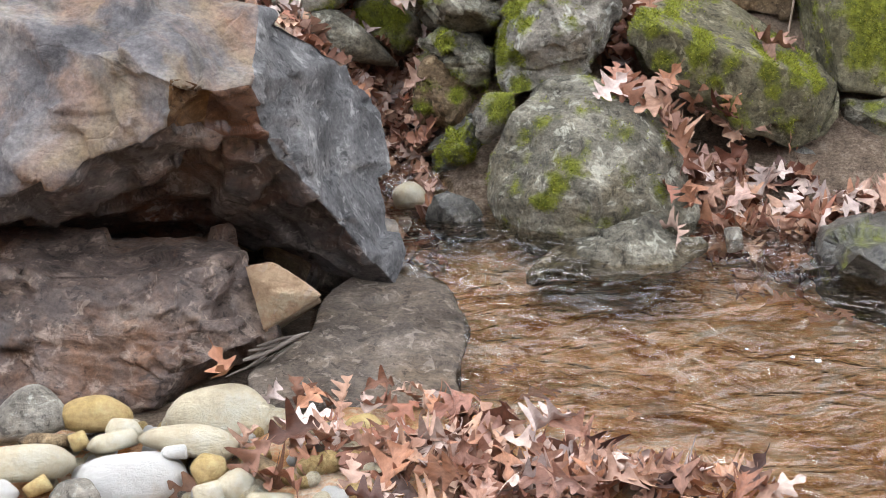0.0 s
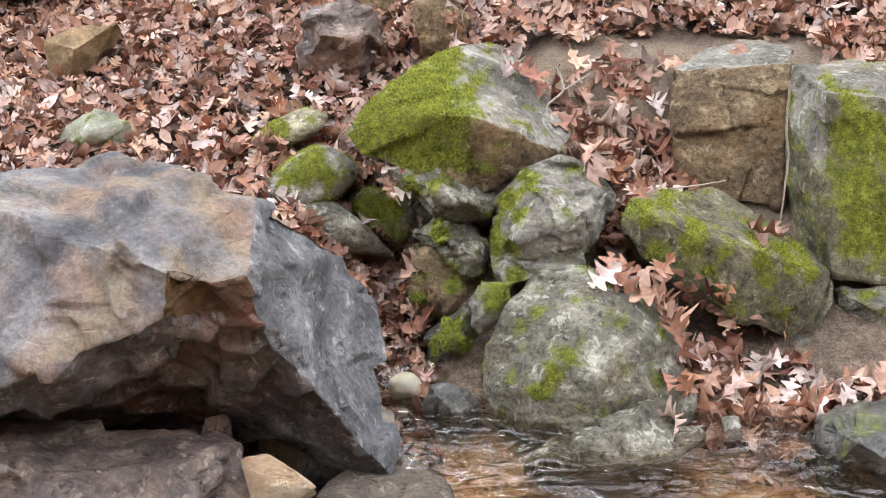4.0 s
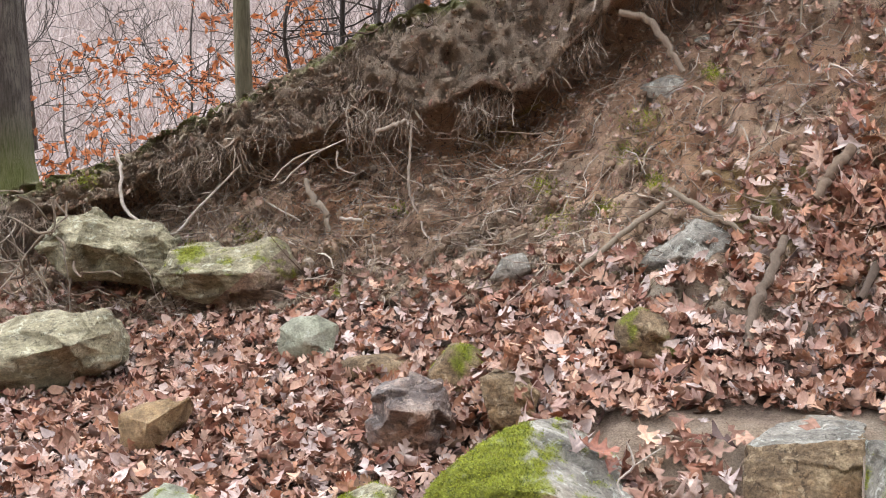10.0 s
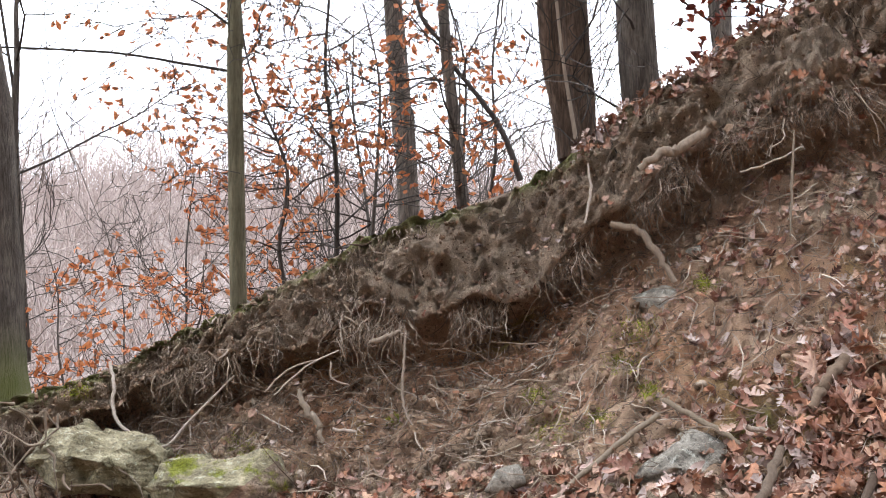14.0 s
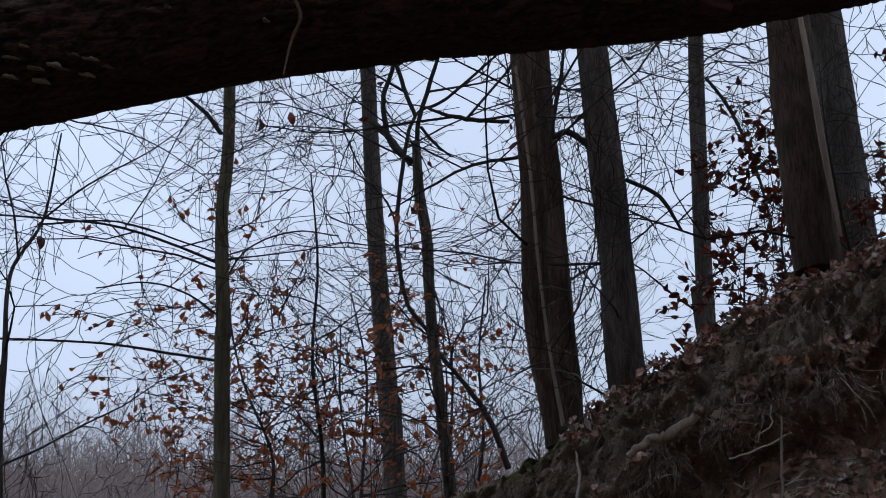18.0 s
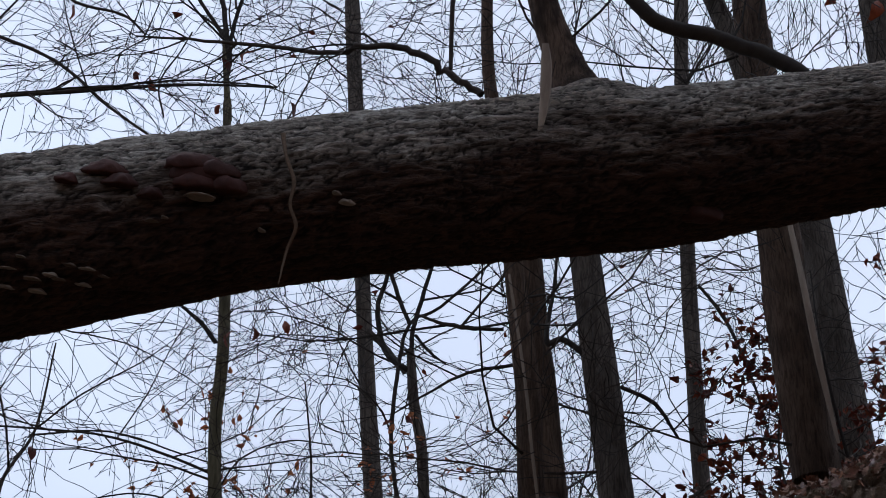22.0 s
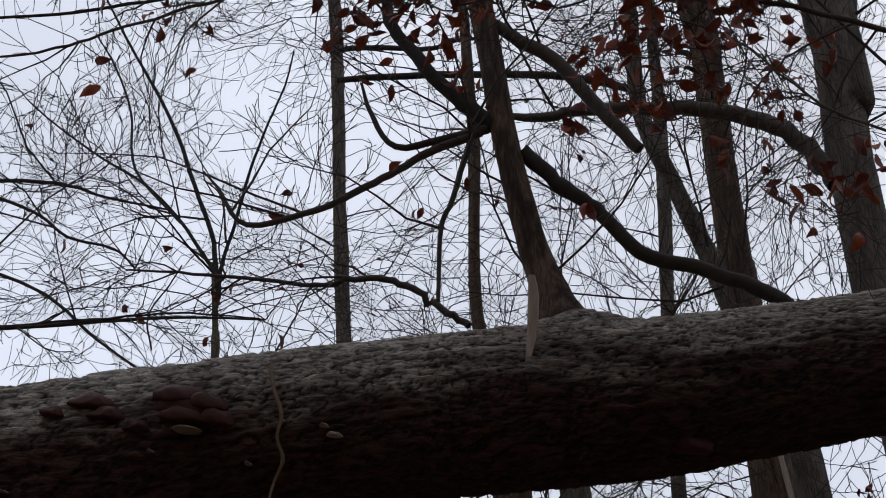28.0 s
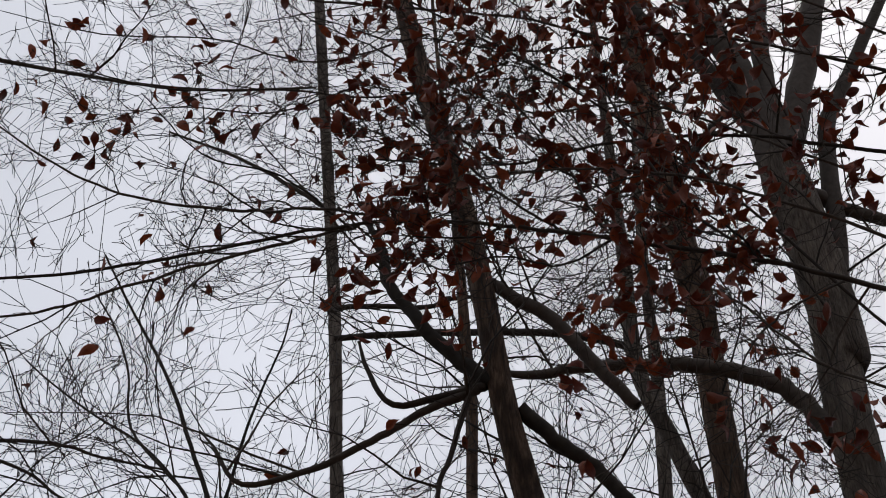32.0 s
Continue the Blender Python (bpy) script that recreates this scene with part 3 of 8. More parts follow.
def tubes(strands, sides=5):
    """One vertex and face array for tapered tubes; each strand is a list of (x, y, z, radius)."""
    sizes = collections.defaultdict(list)
    for s in strands:
        sizes[len(s)].append(s)
    V, F, base = [], [], 0
    g = 2 * math.pi * np.arange(sides) / sides
    for n, group in sizes.items():
        s = np.array(group, dtype=float)
        m = len(s)
        p = s[:, :, :3]
        t = np.gradient(p, axis=1)
        t /= np.linalg.norm(t, axis=2)[:, :, None] + 1e-9
        across = np.abs(t[:, :, 1]).mean(1) < 0.8
        ref = np.where(across[:, None], np.array([0.0, 1.0, 0.0]), np.array([1.0, 0.0, 0.0]))[:, None, :]
        a = np.cross(t, np.broadcast_to(ref, t.shape))
        a /= np.linalg.norm(a, axis=2)[:, :, None] + 1e-9
        b = np.cross(t, a)
        ring = np.cos(g)[None, None, :, None] * a[:, :, None] + np.sin(g)[None, None, :, None] * b[:, :, None]
        V.append((p[:, :, None] + s[:, :, 3][:, :, None, None] * ring).reshape(-1, 3))
        i, k, j = (q.ravel() for q in np.meshgrid(np.arange(m), np.arange(n - 1), np.arange(sides), indexing="ij"))
        o = base + (i * n + k) * sides
        j2 = (j + 1) % sides
        F.append(np.stack([o + j, o + j2, o + sides + j2, o + sides + j], 1))
        base += m * n * sides
    return np.vstack(V), np.vstack(F)


def spline(pts, steps=6, wob=0.0, rng=None):
    """A smooth line through points (x, y, z, radius), with a little wobble."""
    p = np.array(pts, dtype=float)
    p = np.vstack([2 * p[0] - p[1], p, 2 * p[-1] - p[-2]])
    out = []
    for i in range(1, len(p) - 2):
        for k in range(steps):
            t = k / steps
            a, b, c, d = p[i - 1], p[i], p[i + 1], p[i + 2]
            out.append(0.5 * (2 * b + (c - a) * t + (2 * a - 5 * b + 4 * c - d) * t * t + (3 * b - a - 3 * c + d) * t ** 3))
    out.append(p[-2])
    out = np.array(out)
    out[:, 3] = np.maximum(out[:, 3], 0.0008)
    if wob and rng is not None:
        w = rng.normal(0, 1, (len(out), 3)) * out[:, 3:4] * wob
        w[0] = w[-1] = 0
        out[:, :3] += w
    return out


# ---- ground: one sheet from the far side of the brook over the bank to the horizon ----
RIDGE_X = [-3000, -60, -12, -4, -3.05, -2.47, -2.09, -1.89, -1.6, -1.26, -0.95, -0.65, -0.43, -0.21, 0.05, 0.32, 0.45, 0.64, 0.98, 1.18, 1.8, 4, 12, 60, 3000]
RIDGE_Z = [0.5, 0.5, 0.6, 1.1, 1.49, 1.64, 1.73, 1.81, 1.95, 2.09, 2.23, 2.39, 2.46, 2.51, 2.61, 2.72, 2.81, 2.99, 3.16, 3.29, 3.57, 4.6, 6, 7, 7]


def bank(x):
    """The bank's line at x: (y, z) of the slope's foot, the undercut, the lip and its top."""
    foot_y = np.interp(x, [-4, -1.65, -0.5, 0.4, 0.8, 1.26, 4], [7.1, 7.0, 6.6, 5.9, 5.6, 5.3, 5.2])
    foot_z = np.interp(x, [-4, -1.65, -0.5, 0.4, 0.8, 1.26, 4], [0.9, 1.0, 1.11, 1.16, 1.13, 0.96, 1.1])
    top_z = np.interp(x, RIDGE_X, RIDGE_Z)
    lip_y = np.interp(x, [-4, -2.4, -1.2, 0, 1.5, 4], [7.7, 7.6, 7.4, 7.2, 7.0, 6.8]) + 0.05 * np.sin(3.1 * x + 0.4) + 0.04 * np.sin(7.3 * x + 1.0)
    cut_z = np.interp(x, [-4, -3.06, -2.48, -2.13, -1.84, -1.52, -1.21, -0.71, -0.25, 0.04, 0.31, 0.57, 0.78, 1.1, 1.45, 1.78, 4], [0.95, 1.29, 1.41, 1.45, 1.56, 1.69, 1.79, 1.82, 1.81, 1.95, 2.11, 2.28, 2.45, 2.65, 2.75, 2.86, 3.9])
    return foot_y, foot_z, top_z, lip_y, cut_z


def low_ground(x, y):
    """Height of the brook's bed, the pebble bar and the terrace below the bank."""
    right = smooth_step(-0.2, 0.35, x)
    edge = x - 0.04 - 1.15 * (2.8 - y)
    bar = -0.035 + 0.05 * smooth_step(-0.45, -0.2, x) - 0.12 * smooth_step(-0.08, 0.14, edge)
    chan = -0.1
    bar = bar - 0.09 * smooth_step(2.74, 2.86, y) * (1 - smooth_step(-0.12, 0.0, x))
    z = np.where(y < 2.9, bar, chan)
    left = np.interp(y, [3.1, 3.6, 3.9, 4.2, 4.8, 6.9], [-0.12, -0.1, 0.2, 0.42, 0.56, 0.98])
    rgt = np.interp(y, [3.55, 3.8, 4.1, 4.45, 4.8, 5.2, 6.6], [-0.1, 0.05, 0.18, 0.42, 0.82, 0.95, 1.15])
    gully = np.exp(-((x + 0.1 + 0.05 * (y - 3.6)) / 0.16) ** 2) * (1 - smooth_step(4.3, 5.2, y))
    up = left * (1 - right) + rgt * right
    up = up * (1 - gully) + gully * np.interp(y, [3.3, 3.9, 4.3, 5.0], [-0.1, -0.02, 0.1, 0.5])
    return np.where(y < 3.1, z, np.maximum(z, up))


def build_ground():
    xs = np.concatenate([-np.geomspace(3000, 3.5, 34), np.arange(-3.2, 3.21, 0.024), np.geomspace(3.5, 3000, 34)])
    V, zones, foot, masks = [], [], [], {}
    names = ["low", "terrace", "face", "cut", "lip", "back"]
    rows = 0
    near = np.concatenate([[-3000, -300, -60, -20, -8, -5, -3, -1.5, -0.5, 0.3, 1.0], np.arange(1.5, 4.8, 0.06)])
    for x in xs:
        fy, fz, tz, ly, cz = (float(a) for a in bank(x))
        col = []
        wide = 1 - float(smooth_step(4, 10, abs(x)))
        for y in near:
            # unseen slope behind the camera, made steep to keep sky off front faces
            if y < 1.4:
                z = float(np.interp(y, [-3000, -60, -20, -8, -3, 0.3, 1.4], [50, 40, 15, 6.5, 1.3, -0.05, float(low_ground(x, 1.5))]))
            else:
                z = float(low_ground(x, y))
            col.append((y, z, "low"))
        z48 = float(low_ground(x, 4.75))
        for k in range(1, 34):
            t = k / 33
            y = 4.75 + (fy - 4.75) * t
            z = z48 + (fz - z48) * t ** 1.15
            col.append((y, z, "terrace"))
        deep = ly + 0.24
        for k in range(1, 42):
            t = k / 41
            y = fy + (deep - fy) * t ** 0.95
            z = fz + (cz - fz) * (0.85 * t + 0.15 * t * t)
            col.append((y, z, "face"))
        under = max(0.08, 0.74 * (tz - cz)) * (1 + 0.12 * math.sin(5.3 * x + 1) + 0.1 * math.sin(12.7 * x))
        for k in range(1, 9):
            t = k / 8
            col.append((deep + (ly - 0.07 - deep) * t, cz + 0.05 * math.sin(math.pi * t) + (tz - under - cz) * (t ** 0.6), "cut"))
        for k in range(1, 23):
            t = k / 22
            col.append((ly - 0.07 - 0.04 * math.sin(math.pi * t) + 0.24 * t, tz - under * (1 - t) ** 1.3, "lip"))
        for dy, dz in ((0.25, 0.015), (0.5, 0.0), (0.9, -0.06), (1.5, -0.2), (2.5, -0.45), (4, -0.9), (7, -1.6), (12, -2.4), (20, -3.2), (32, -3.0), (45, -1), (60, 2.5), (80, 8), (105, 15.5), (140, 24), (200, 33), (400, 40), (3000, 45)):
            hill = 1 - smooth_step(60, 300, abs(x)) * 0.4
            col.append((ly + dy, (tz + dz) if dy < 13 else tz * max(0, 1 - (dy - 12) / 30) + dz * (hill if dz > 0 else 1), "back"))
        rows = len(col)
        V += [(x, y, z) for y, z, _ in col]
        zones += [names.index(c[2]) for c in col]
        foot += [(fz, tz)] * len(col)
    V, zones, foot = np.array(V), np.array(zones), np.array(foot)
    is_low, is_ter, is_face, is_cut, is_lip, is_back = (zones == k for k in range(6))
    x, y, z = V.T.copy()
    r, q, h = vfbm(V, 1.6, 5, 3), vfbm(V, 7, 4, 9), vfbm(V, 22, 3, 5)
    ridged = np.abs(vfbm(V, 5, 4, 14))
    steep = is_face | is_cut | is_lip
    near_ = np.abs(x) < 5
    V[:, 1] -= np.where(steep & near_, 0.1 * r + 0.14 * q + 0.08 * h - 0.16 * ridged * (is_lip | is_face) + 0.04 + is_lip * (0.1 * vfbm(V * np.array([1, 1, 0.6]), 11, 4, 31) + 0.06 * h), 0)
    V[:, 2] += np.where(steep & near_, 0.05 * q + 0.03 * h, 0) + np.where(is_ter, 0.06 * r + 0.03 * q, 0) + np.where(is_back, 0.03 * r * np.where(y < 12, 1, 8), 0)
    V[:, 2] += np.where(is_low & (y > 1), 0.018 * q, 0) + np.where(is_back & (y > 40), 12 * vnoise(V * np.array([1 / 45, 1 / 70, 0]) + 0.37), 0)
    fz, tz = foot.T
    masks["red"] = np.where(is_cut, 0.8, np.clip(is_face * (0.5 + 1.7 * r) * smooth_step(0.0, 0.5, z - fz) * (1.3 - 0.45 * smooth_step(0.4, 1.4, x)), 0, 1))
    masks["litter"] = (is_ter | is_back | (is_low & (y > 3.5)) | (y < 0.5)).astype(float)
    masks["bed"] = (is_low & (y > 0.6) & (y < 4.0) & (z < 0.06) & ((y < 2.85) | (x > -0.25))).astype(float)
    masks["moss"] = np.clip(np.where(is_lip, (0.55 + 2.4 * q) * smooth_step(-0.12, -0.01, z - tz) * (1.2 - smooth_step(0.0, 0.9, x)), np.where(is_face, -0.28 + 2.0 * r + 0.8 * q, 0)), 0, 0.85)
    masks["hazed_brush"] = (is_back & (y > 25)).astype(float)
    # lip and undercut soil darker; boulder gap and block crevices darkened as shade
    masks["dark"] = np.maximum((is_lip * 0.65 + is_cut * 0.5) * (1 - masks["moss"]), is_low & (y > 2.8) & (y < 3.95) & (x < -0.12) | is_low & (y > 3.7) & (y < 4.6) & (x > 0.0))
    bare = smooth_step(0.2, 0.3, x) * smooth_step(1.35, 1.1, x) * smooth_step(4.05, 4.2, y) * smooth_step(5.15, 4.9, y)
    masks["litter"] = masks["litter"] * (1 - 0.62 * bare)
    masks["dark"] = masks["dark"] * (1 - 0.8 * bare)
    i, k = (g.ravel() for g in np.meshgrid(np.arange(len(xs) - 1), np.arange(rows - 1), indexing="ij"))
    a = i * rows + k
    F = np.stack([a, a + rows, a + rows + 1, a + 1], 1)
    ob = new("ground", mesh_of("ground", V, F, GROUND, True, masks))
    return tagged(ob, "brown woodland soil of an undercut stream bank with litter and moss", "ground", kind="structure")


GROUND_OB = build_ground()


def build_water():
    xs, ys = np.arange(-0.75, 2.6, 0.013), np.arange(1.6, 4.35, 0.011)
    x, y = (g.ravel() for g in np.meshgrid(xs, ys, indexing="ij"))
    hump = 0.04 * np.exp(-(((x - 0.42) / 0.34) ** 2 + ((y - 3.25) / 0.16) ** 2))
    step = smooth_step(3.3, 3.6, y) * 0.035 + smooth_step(3.8, 4.05, y) * 0.05
    o = np.zeros_like(x)
    flow = 0.024 * vfbm(np.stack([x - 0.5 * y, y * 1.7 + 0.6 * x, o], 1), 3.0, 2, 4) + 0.007 * vfbm(np.stack([x - y * 0.6, y * 1.8 + 0.5 * x, o + 1], 1), 9, 2, 8) + 0.0058 * vfbm(np.stack([x - y * 0.3, y * 1.9 + 0.5 * x, o + 2], 1), 17, 3, 6) * (0.35 + 0.65 * smooth_step(0.75, 0.2, x))
    V = np.stack([x, y, hump + step + flow + 0.075 * (np.clip(y, 2.4, 3.5) - 3.2) - 0.002], 1)
    n = len(ys)
    dry = (x - 0.04 - 1.15 * (2.8 - y) < -0.12) & (y < 2.85) | (x < -0.3) & (y < 3.6)
    i, k = (g.ravel() for g in np.meshgrid(np.arange(len(xs) - 1), np.arange(n - 1), indexing="ij"))
    a = i * n + k
    F = np.stack([a, a + n, a + n + 1, a + 1], 1)[~dry[a]]
    ob = new("water", mesh_of("water", V, F, WATER))
    return tagged(ob, "shallow amber brook water rippling over sand", "water", kind="structure")


build_water()


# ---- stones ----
# the overhanging boulder beside the brook, hollowed out below, its underside darkened as shade
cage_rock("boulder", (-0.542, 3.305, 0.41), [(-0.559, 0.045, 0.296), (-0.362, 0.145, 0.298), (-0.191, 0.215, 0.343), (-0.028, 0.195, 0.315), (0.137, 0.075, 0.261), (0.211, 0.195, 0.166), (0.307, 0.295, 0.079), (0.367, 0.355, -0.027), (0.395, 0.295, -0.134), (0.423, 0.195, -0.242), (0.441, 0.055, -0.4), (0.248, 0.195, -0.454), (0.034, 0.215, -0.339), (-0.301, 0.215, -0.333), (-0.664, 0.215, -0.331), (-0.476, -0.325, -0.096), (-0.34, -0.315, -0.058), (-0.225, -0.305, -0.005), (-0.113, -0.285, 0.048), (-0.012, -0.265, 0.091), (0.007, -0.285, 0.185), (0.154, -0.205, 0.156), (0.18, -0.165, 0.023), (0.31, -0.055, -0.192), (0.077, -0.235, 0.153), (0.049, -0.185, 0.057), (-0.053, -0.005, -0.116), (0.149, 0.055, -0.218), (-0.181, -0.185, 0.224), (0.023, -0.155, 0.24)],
          [(0, 1, 28, 16, 15), (1, 2, 28), (2, 3, 29, 28), (3, 4, 29), (4, 21, 24, 20, 29), (28, 29, 20), (28, 20, 19, 18), (28, 18, 17, 16), (4, 5, 6, 21), (6, 7, 8, 22, 21), (8, 9, 23, 22), (9, 10, 23), (20, 24, 25, 19), (24, 21, 22, 25), (15, 16, 13, 14), (16, 17, 13), (17, 18, 26, 13), (18, 19, 26), (19, 25, 26), (25, 22, 27, 26), (26, 27, 12, 13), (27, 11, 12), (22, 23, 27), (23, 10, 11, 27)], 16, 0.50, (SCHIST, SCHIST_SIDE, SCHIST_SHADED, RUST, RUST_DARK), "large grey schist boulder with ochre stains, undercut with a shade-darkened wet underside", level=5, chips=150, rough=0.9, torn=2, slots=([0] * 8 + [1] * 4 + [3] + [4] + [2] * 10), drop=0.19)


# low rocks under it
cage_rock("boulder", (-0.692, 3.088, 0.07), [(-0.486, 0.312, 0.085), (-0.134, 0.312, 0.082), (0.191, 0.312, 0.074), (0.261, 0.112, 0.09), (0.32, -0.028, -0.037), (0.273, -0.088, -0.039), (0.156, -0.118, -0.087), (0.088, -0.158, -0.152), (-0.105, -0.188, -0.15), (-0.362, -0.188, -0.15), (-0.393, 0.012, 0.103), (-0.065, -0.008, 0.098), (0.207, 0.012, 0.103), (0.007, -0.108, -0.001), (0.212, -0.068, -0.006), (-0.167, -0.118, -0.009)],
          [(0, 1, 11, 10), (1, 2, 12, 11), (2, 3, 12), (3, 4, 14, 12), (12, 14, 13, 11), (10, 11, 13, 15), (14, 4, 5, 6), (13, 14, 6, 7), (15, 13, 7, 8), (10, 15, 8, 9)], 10, 0.50, (SCHIST_BROWN,), "dark damp brown foundation rock under the boulder", level=5, chips=120, rough=1.3, fuzz=0, drop=0.27)
cage_rock("stone", (-0.349, 3.057, 0.128), [(-0.070, 0.003, 0.061), (-0.011, 0.003, 0.071), (0.047, 0.003, 0.032), (0.089, 0.003, -0.006), (0.033, 0.003, -0.049), (-0.032, 0.003, -0.098), (-0.052, 0.003, -0.017), (-0.005, -0.017, 0.005)],
          [(0, 1, 7), (1, 2, 7), (2, 3, 7), (3, 4, 7), (4, 5, 7), (5, 6, 7), (6, 0, 7)], 7, 0.20, (SALMON,), "broken salmon-coloured stone chip wedged under the boulder", level=4, chips=8, rough=0.3, soften=0, drop=0.10)
cage_rock("boulder", (-0.132, 3.063, 0.017), [(-0.152, 0.187, 0.014), (0.004, 0.487, 0.036), (0.086, 0.437, 0.005), (0.166, 0.297, -0.006), (0.196, 0.087, -0.017), (0.167, -0.093, -0.015), (0.188, -0.343, -0.018), (-0.021, -0.433, -0.025), (-0.238, -0.403, -0.017), (-0.28, -0.133, -0.002), (-0.155, -0.013, 0.027), (0.029, 0.067, 0.025), (0.011, -0.143, -0.01)],
          [(0, 1, 2, 3, 11), (0, 11, 10), (11, 3, 4, 5), (10, 11, 12), (11, 5, 12), (12, 5, 6, 7), (9, 10, 12), (9, 12, 7, 8)], 11, 0.30, (SLAB,), "smooth brown-grey slab sloping into the stream", level=5, chips=10, rough=0.35, soften=3, drop=0.17)

# stones round the pool
cage_rock("boulder", (0.36, 3.731, 0.184), [(-0.198, 0.069, 0.132), (-0.093, 0.169, 0.182), (0.028, 0.219, 0.207), (0.172, 0.189, 0.165), (0.244, 0.119, 0.086), (0.268, 0.069, 0.011), (0.292, -0.031, -0.12), (0.226, -0.111, -0.194), (0.012, -0.171, -0.184), (-0.15, -0.131, -0.191), (-0.23, -0.051, -0.155), (-0.256, 0.019, -0.09), (-0.234, 0.069, 0.028), (-0.051, -0.051, 0.108), (0.1, -0.071, 0.07), (-0.151, -0.131, -0.038), (0.022, -0.171, -0.025)],
          [(0, 1, 2, 13), (2, 3, 14, 13), (3, 4, 5, 14), (5, 6, 16, 14), (6, 7, 8, 16), (8, 9, 15, 16), (9, 10, 11, 15), (11, 12, 13, 15), (12, 0, 13), (13, 14, 16, 15)], 13, 0.40, (GREY_GREEN,), "rounded grey-green boulder with pale lichen and a moss streak",
          moss=[(-0.081, -0.01, 0.035, 0.75), (-0.115, -0.047, 0.032, 0.75), (-0.046, 0.031, 0.027, 0.7), (-0.152, 0.064, 0.03, 0.45), (-0.194, 0.166, 0.03, 0.5)], level=5, chips=30, rough=0.6, soften=3, drop=0.16)
cage_rock("stone", (0.44, 3.52, 0.05), [(-0.233, -0.03, -0.069), (-0.147, 0.04, -0.004), (-0.034, 0.07, 0.038), (0.063, 0.08, 0.064), (0.126, 0.06, 0.018), (0.194, 0.04, -0.01), (0.115, -0.08, -0.028), (-0.05, -0.12, -0.041), (-0.033, -0.06, 0.03)],
          [(0, 1, 8, 7), (1, 2, 8), (2, 3, 8), (3, 4, 8), (4, 5, 6, 8), (8, 6, 7)], 8, 0.20, (GREY_GREEN,), "half-sunk wedge stone with water sliding past", level=5, chips=40, rough=0.9, drop=0.09)
cage_rock("stone", (0.035, 3.713, 0.059), [(-0.076, 0.007, -0.024), (-0.062, 0.007, 0.059), (-0.027, 0.007, 0.078), (0.023, 0.007, 0.059), (0.059, 0.007, 0.014), (0.088, 0.007, -0.055), (0.045, 0.007, -0.078), (-0.041, 0.007, -0.07), (-0.013, -0.053, 0.02)],
          [(0, 1, 8), (1, 2, 8), (2, 3, 8), (3, 4, 8), (4, 5, 8), (5, 6, 8), (6, 7, 8), (7, 0, 8)], 8, 0.15, (WET,), "dark blue-grey wet stone in the pool", level=4, chips=15, rough=0.7, drop=0.07)
cage_rock("stone", (0.128, 3.854, 0.278), [(-0.042, 0.006, 0.006), (-0.015, 0.006, 0.059), (0.05, 0.006, 0.066), (0.051, 0.006, 0.021), (0.029, 0.006, -0.039), (-0.021, 0.006, -0.069), (-0.043, 0.006, -0.046), (-0.006, -0.044, 0.006)],
          [(0, 1, 7), (1, 2, 7), (2, 3, 7), (3, 4, 7), (4, 5, 7), (5, 6, 7), (6, 0, 7)], 7, 0.10, (GREY,), "small pale stone capped with moss",
          moss=[(0.01, 0.03, 0.05, 1.2)], level=4, chips=15, rough=0.8, drop=0.04)
rock("stone", (-0.089, 3.85, 0.073), -19.0, 1.3, [(-85, 0.036), (-33, 0.045), (37, 0.043), (98, 0.036), (-168, 0.042)], (0.05, 0.06), CREAM, "pale stone lying in the small pool", p=7, level=4)
cage_rock("boulder", (0.297, 4.053, 0.467), [(-0.166, 0.047, -0.094), (-0.142, 0.067, 0.034), (-0.062, 0.097, 0.116), (0.041, 0.147, 0.146), (0.142, 0.127, 0.106), (0.172, 0.067, 0.048), (0.132, -0.003, -0.036), (0.096, -0.053, -0.101), (-0.041, -0.103, -0.133), (-0.128, -0.073, -0.179), (-0.027, -0.083, 0.074), (-0.088, -0.133, -0.019), (0.074, -0.103, 0.033)],
          [(0, 1, 11), (1, 2, 10, 11), (2, 3, 4, 10), (4, 5, 12, 10), (5, 6, 7, 12), (7, 8, 11, 12), (8, 9, 0, 11), (10, 12, 11)], 10, 0.30, (GREY,), "pale grey rock with white lichen and mossy edges",
          moss=[(-0.119, 0.041, 0.055, 0.9), (-0.141, -0.067, 0.053, 0.9), (-0.074, 0.109, 0.05, 0.8), (-0.11, -0.16, 0.05, 0.8), (0.082, 0.116, 0.038, 0.5), (-0.019, -0.145, 0.038, 0.6)], level=5, chips=40, rough=0.8, soften=2, drop=0.09)
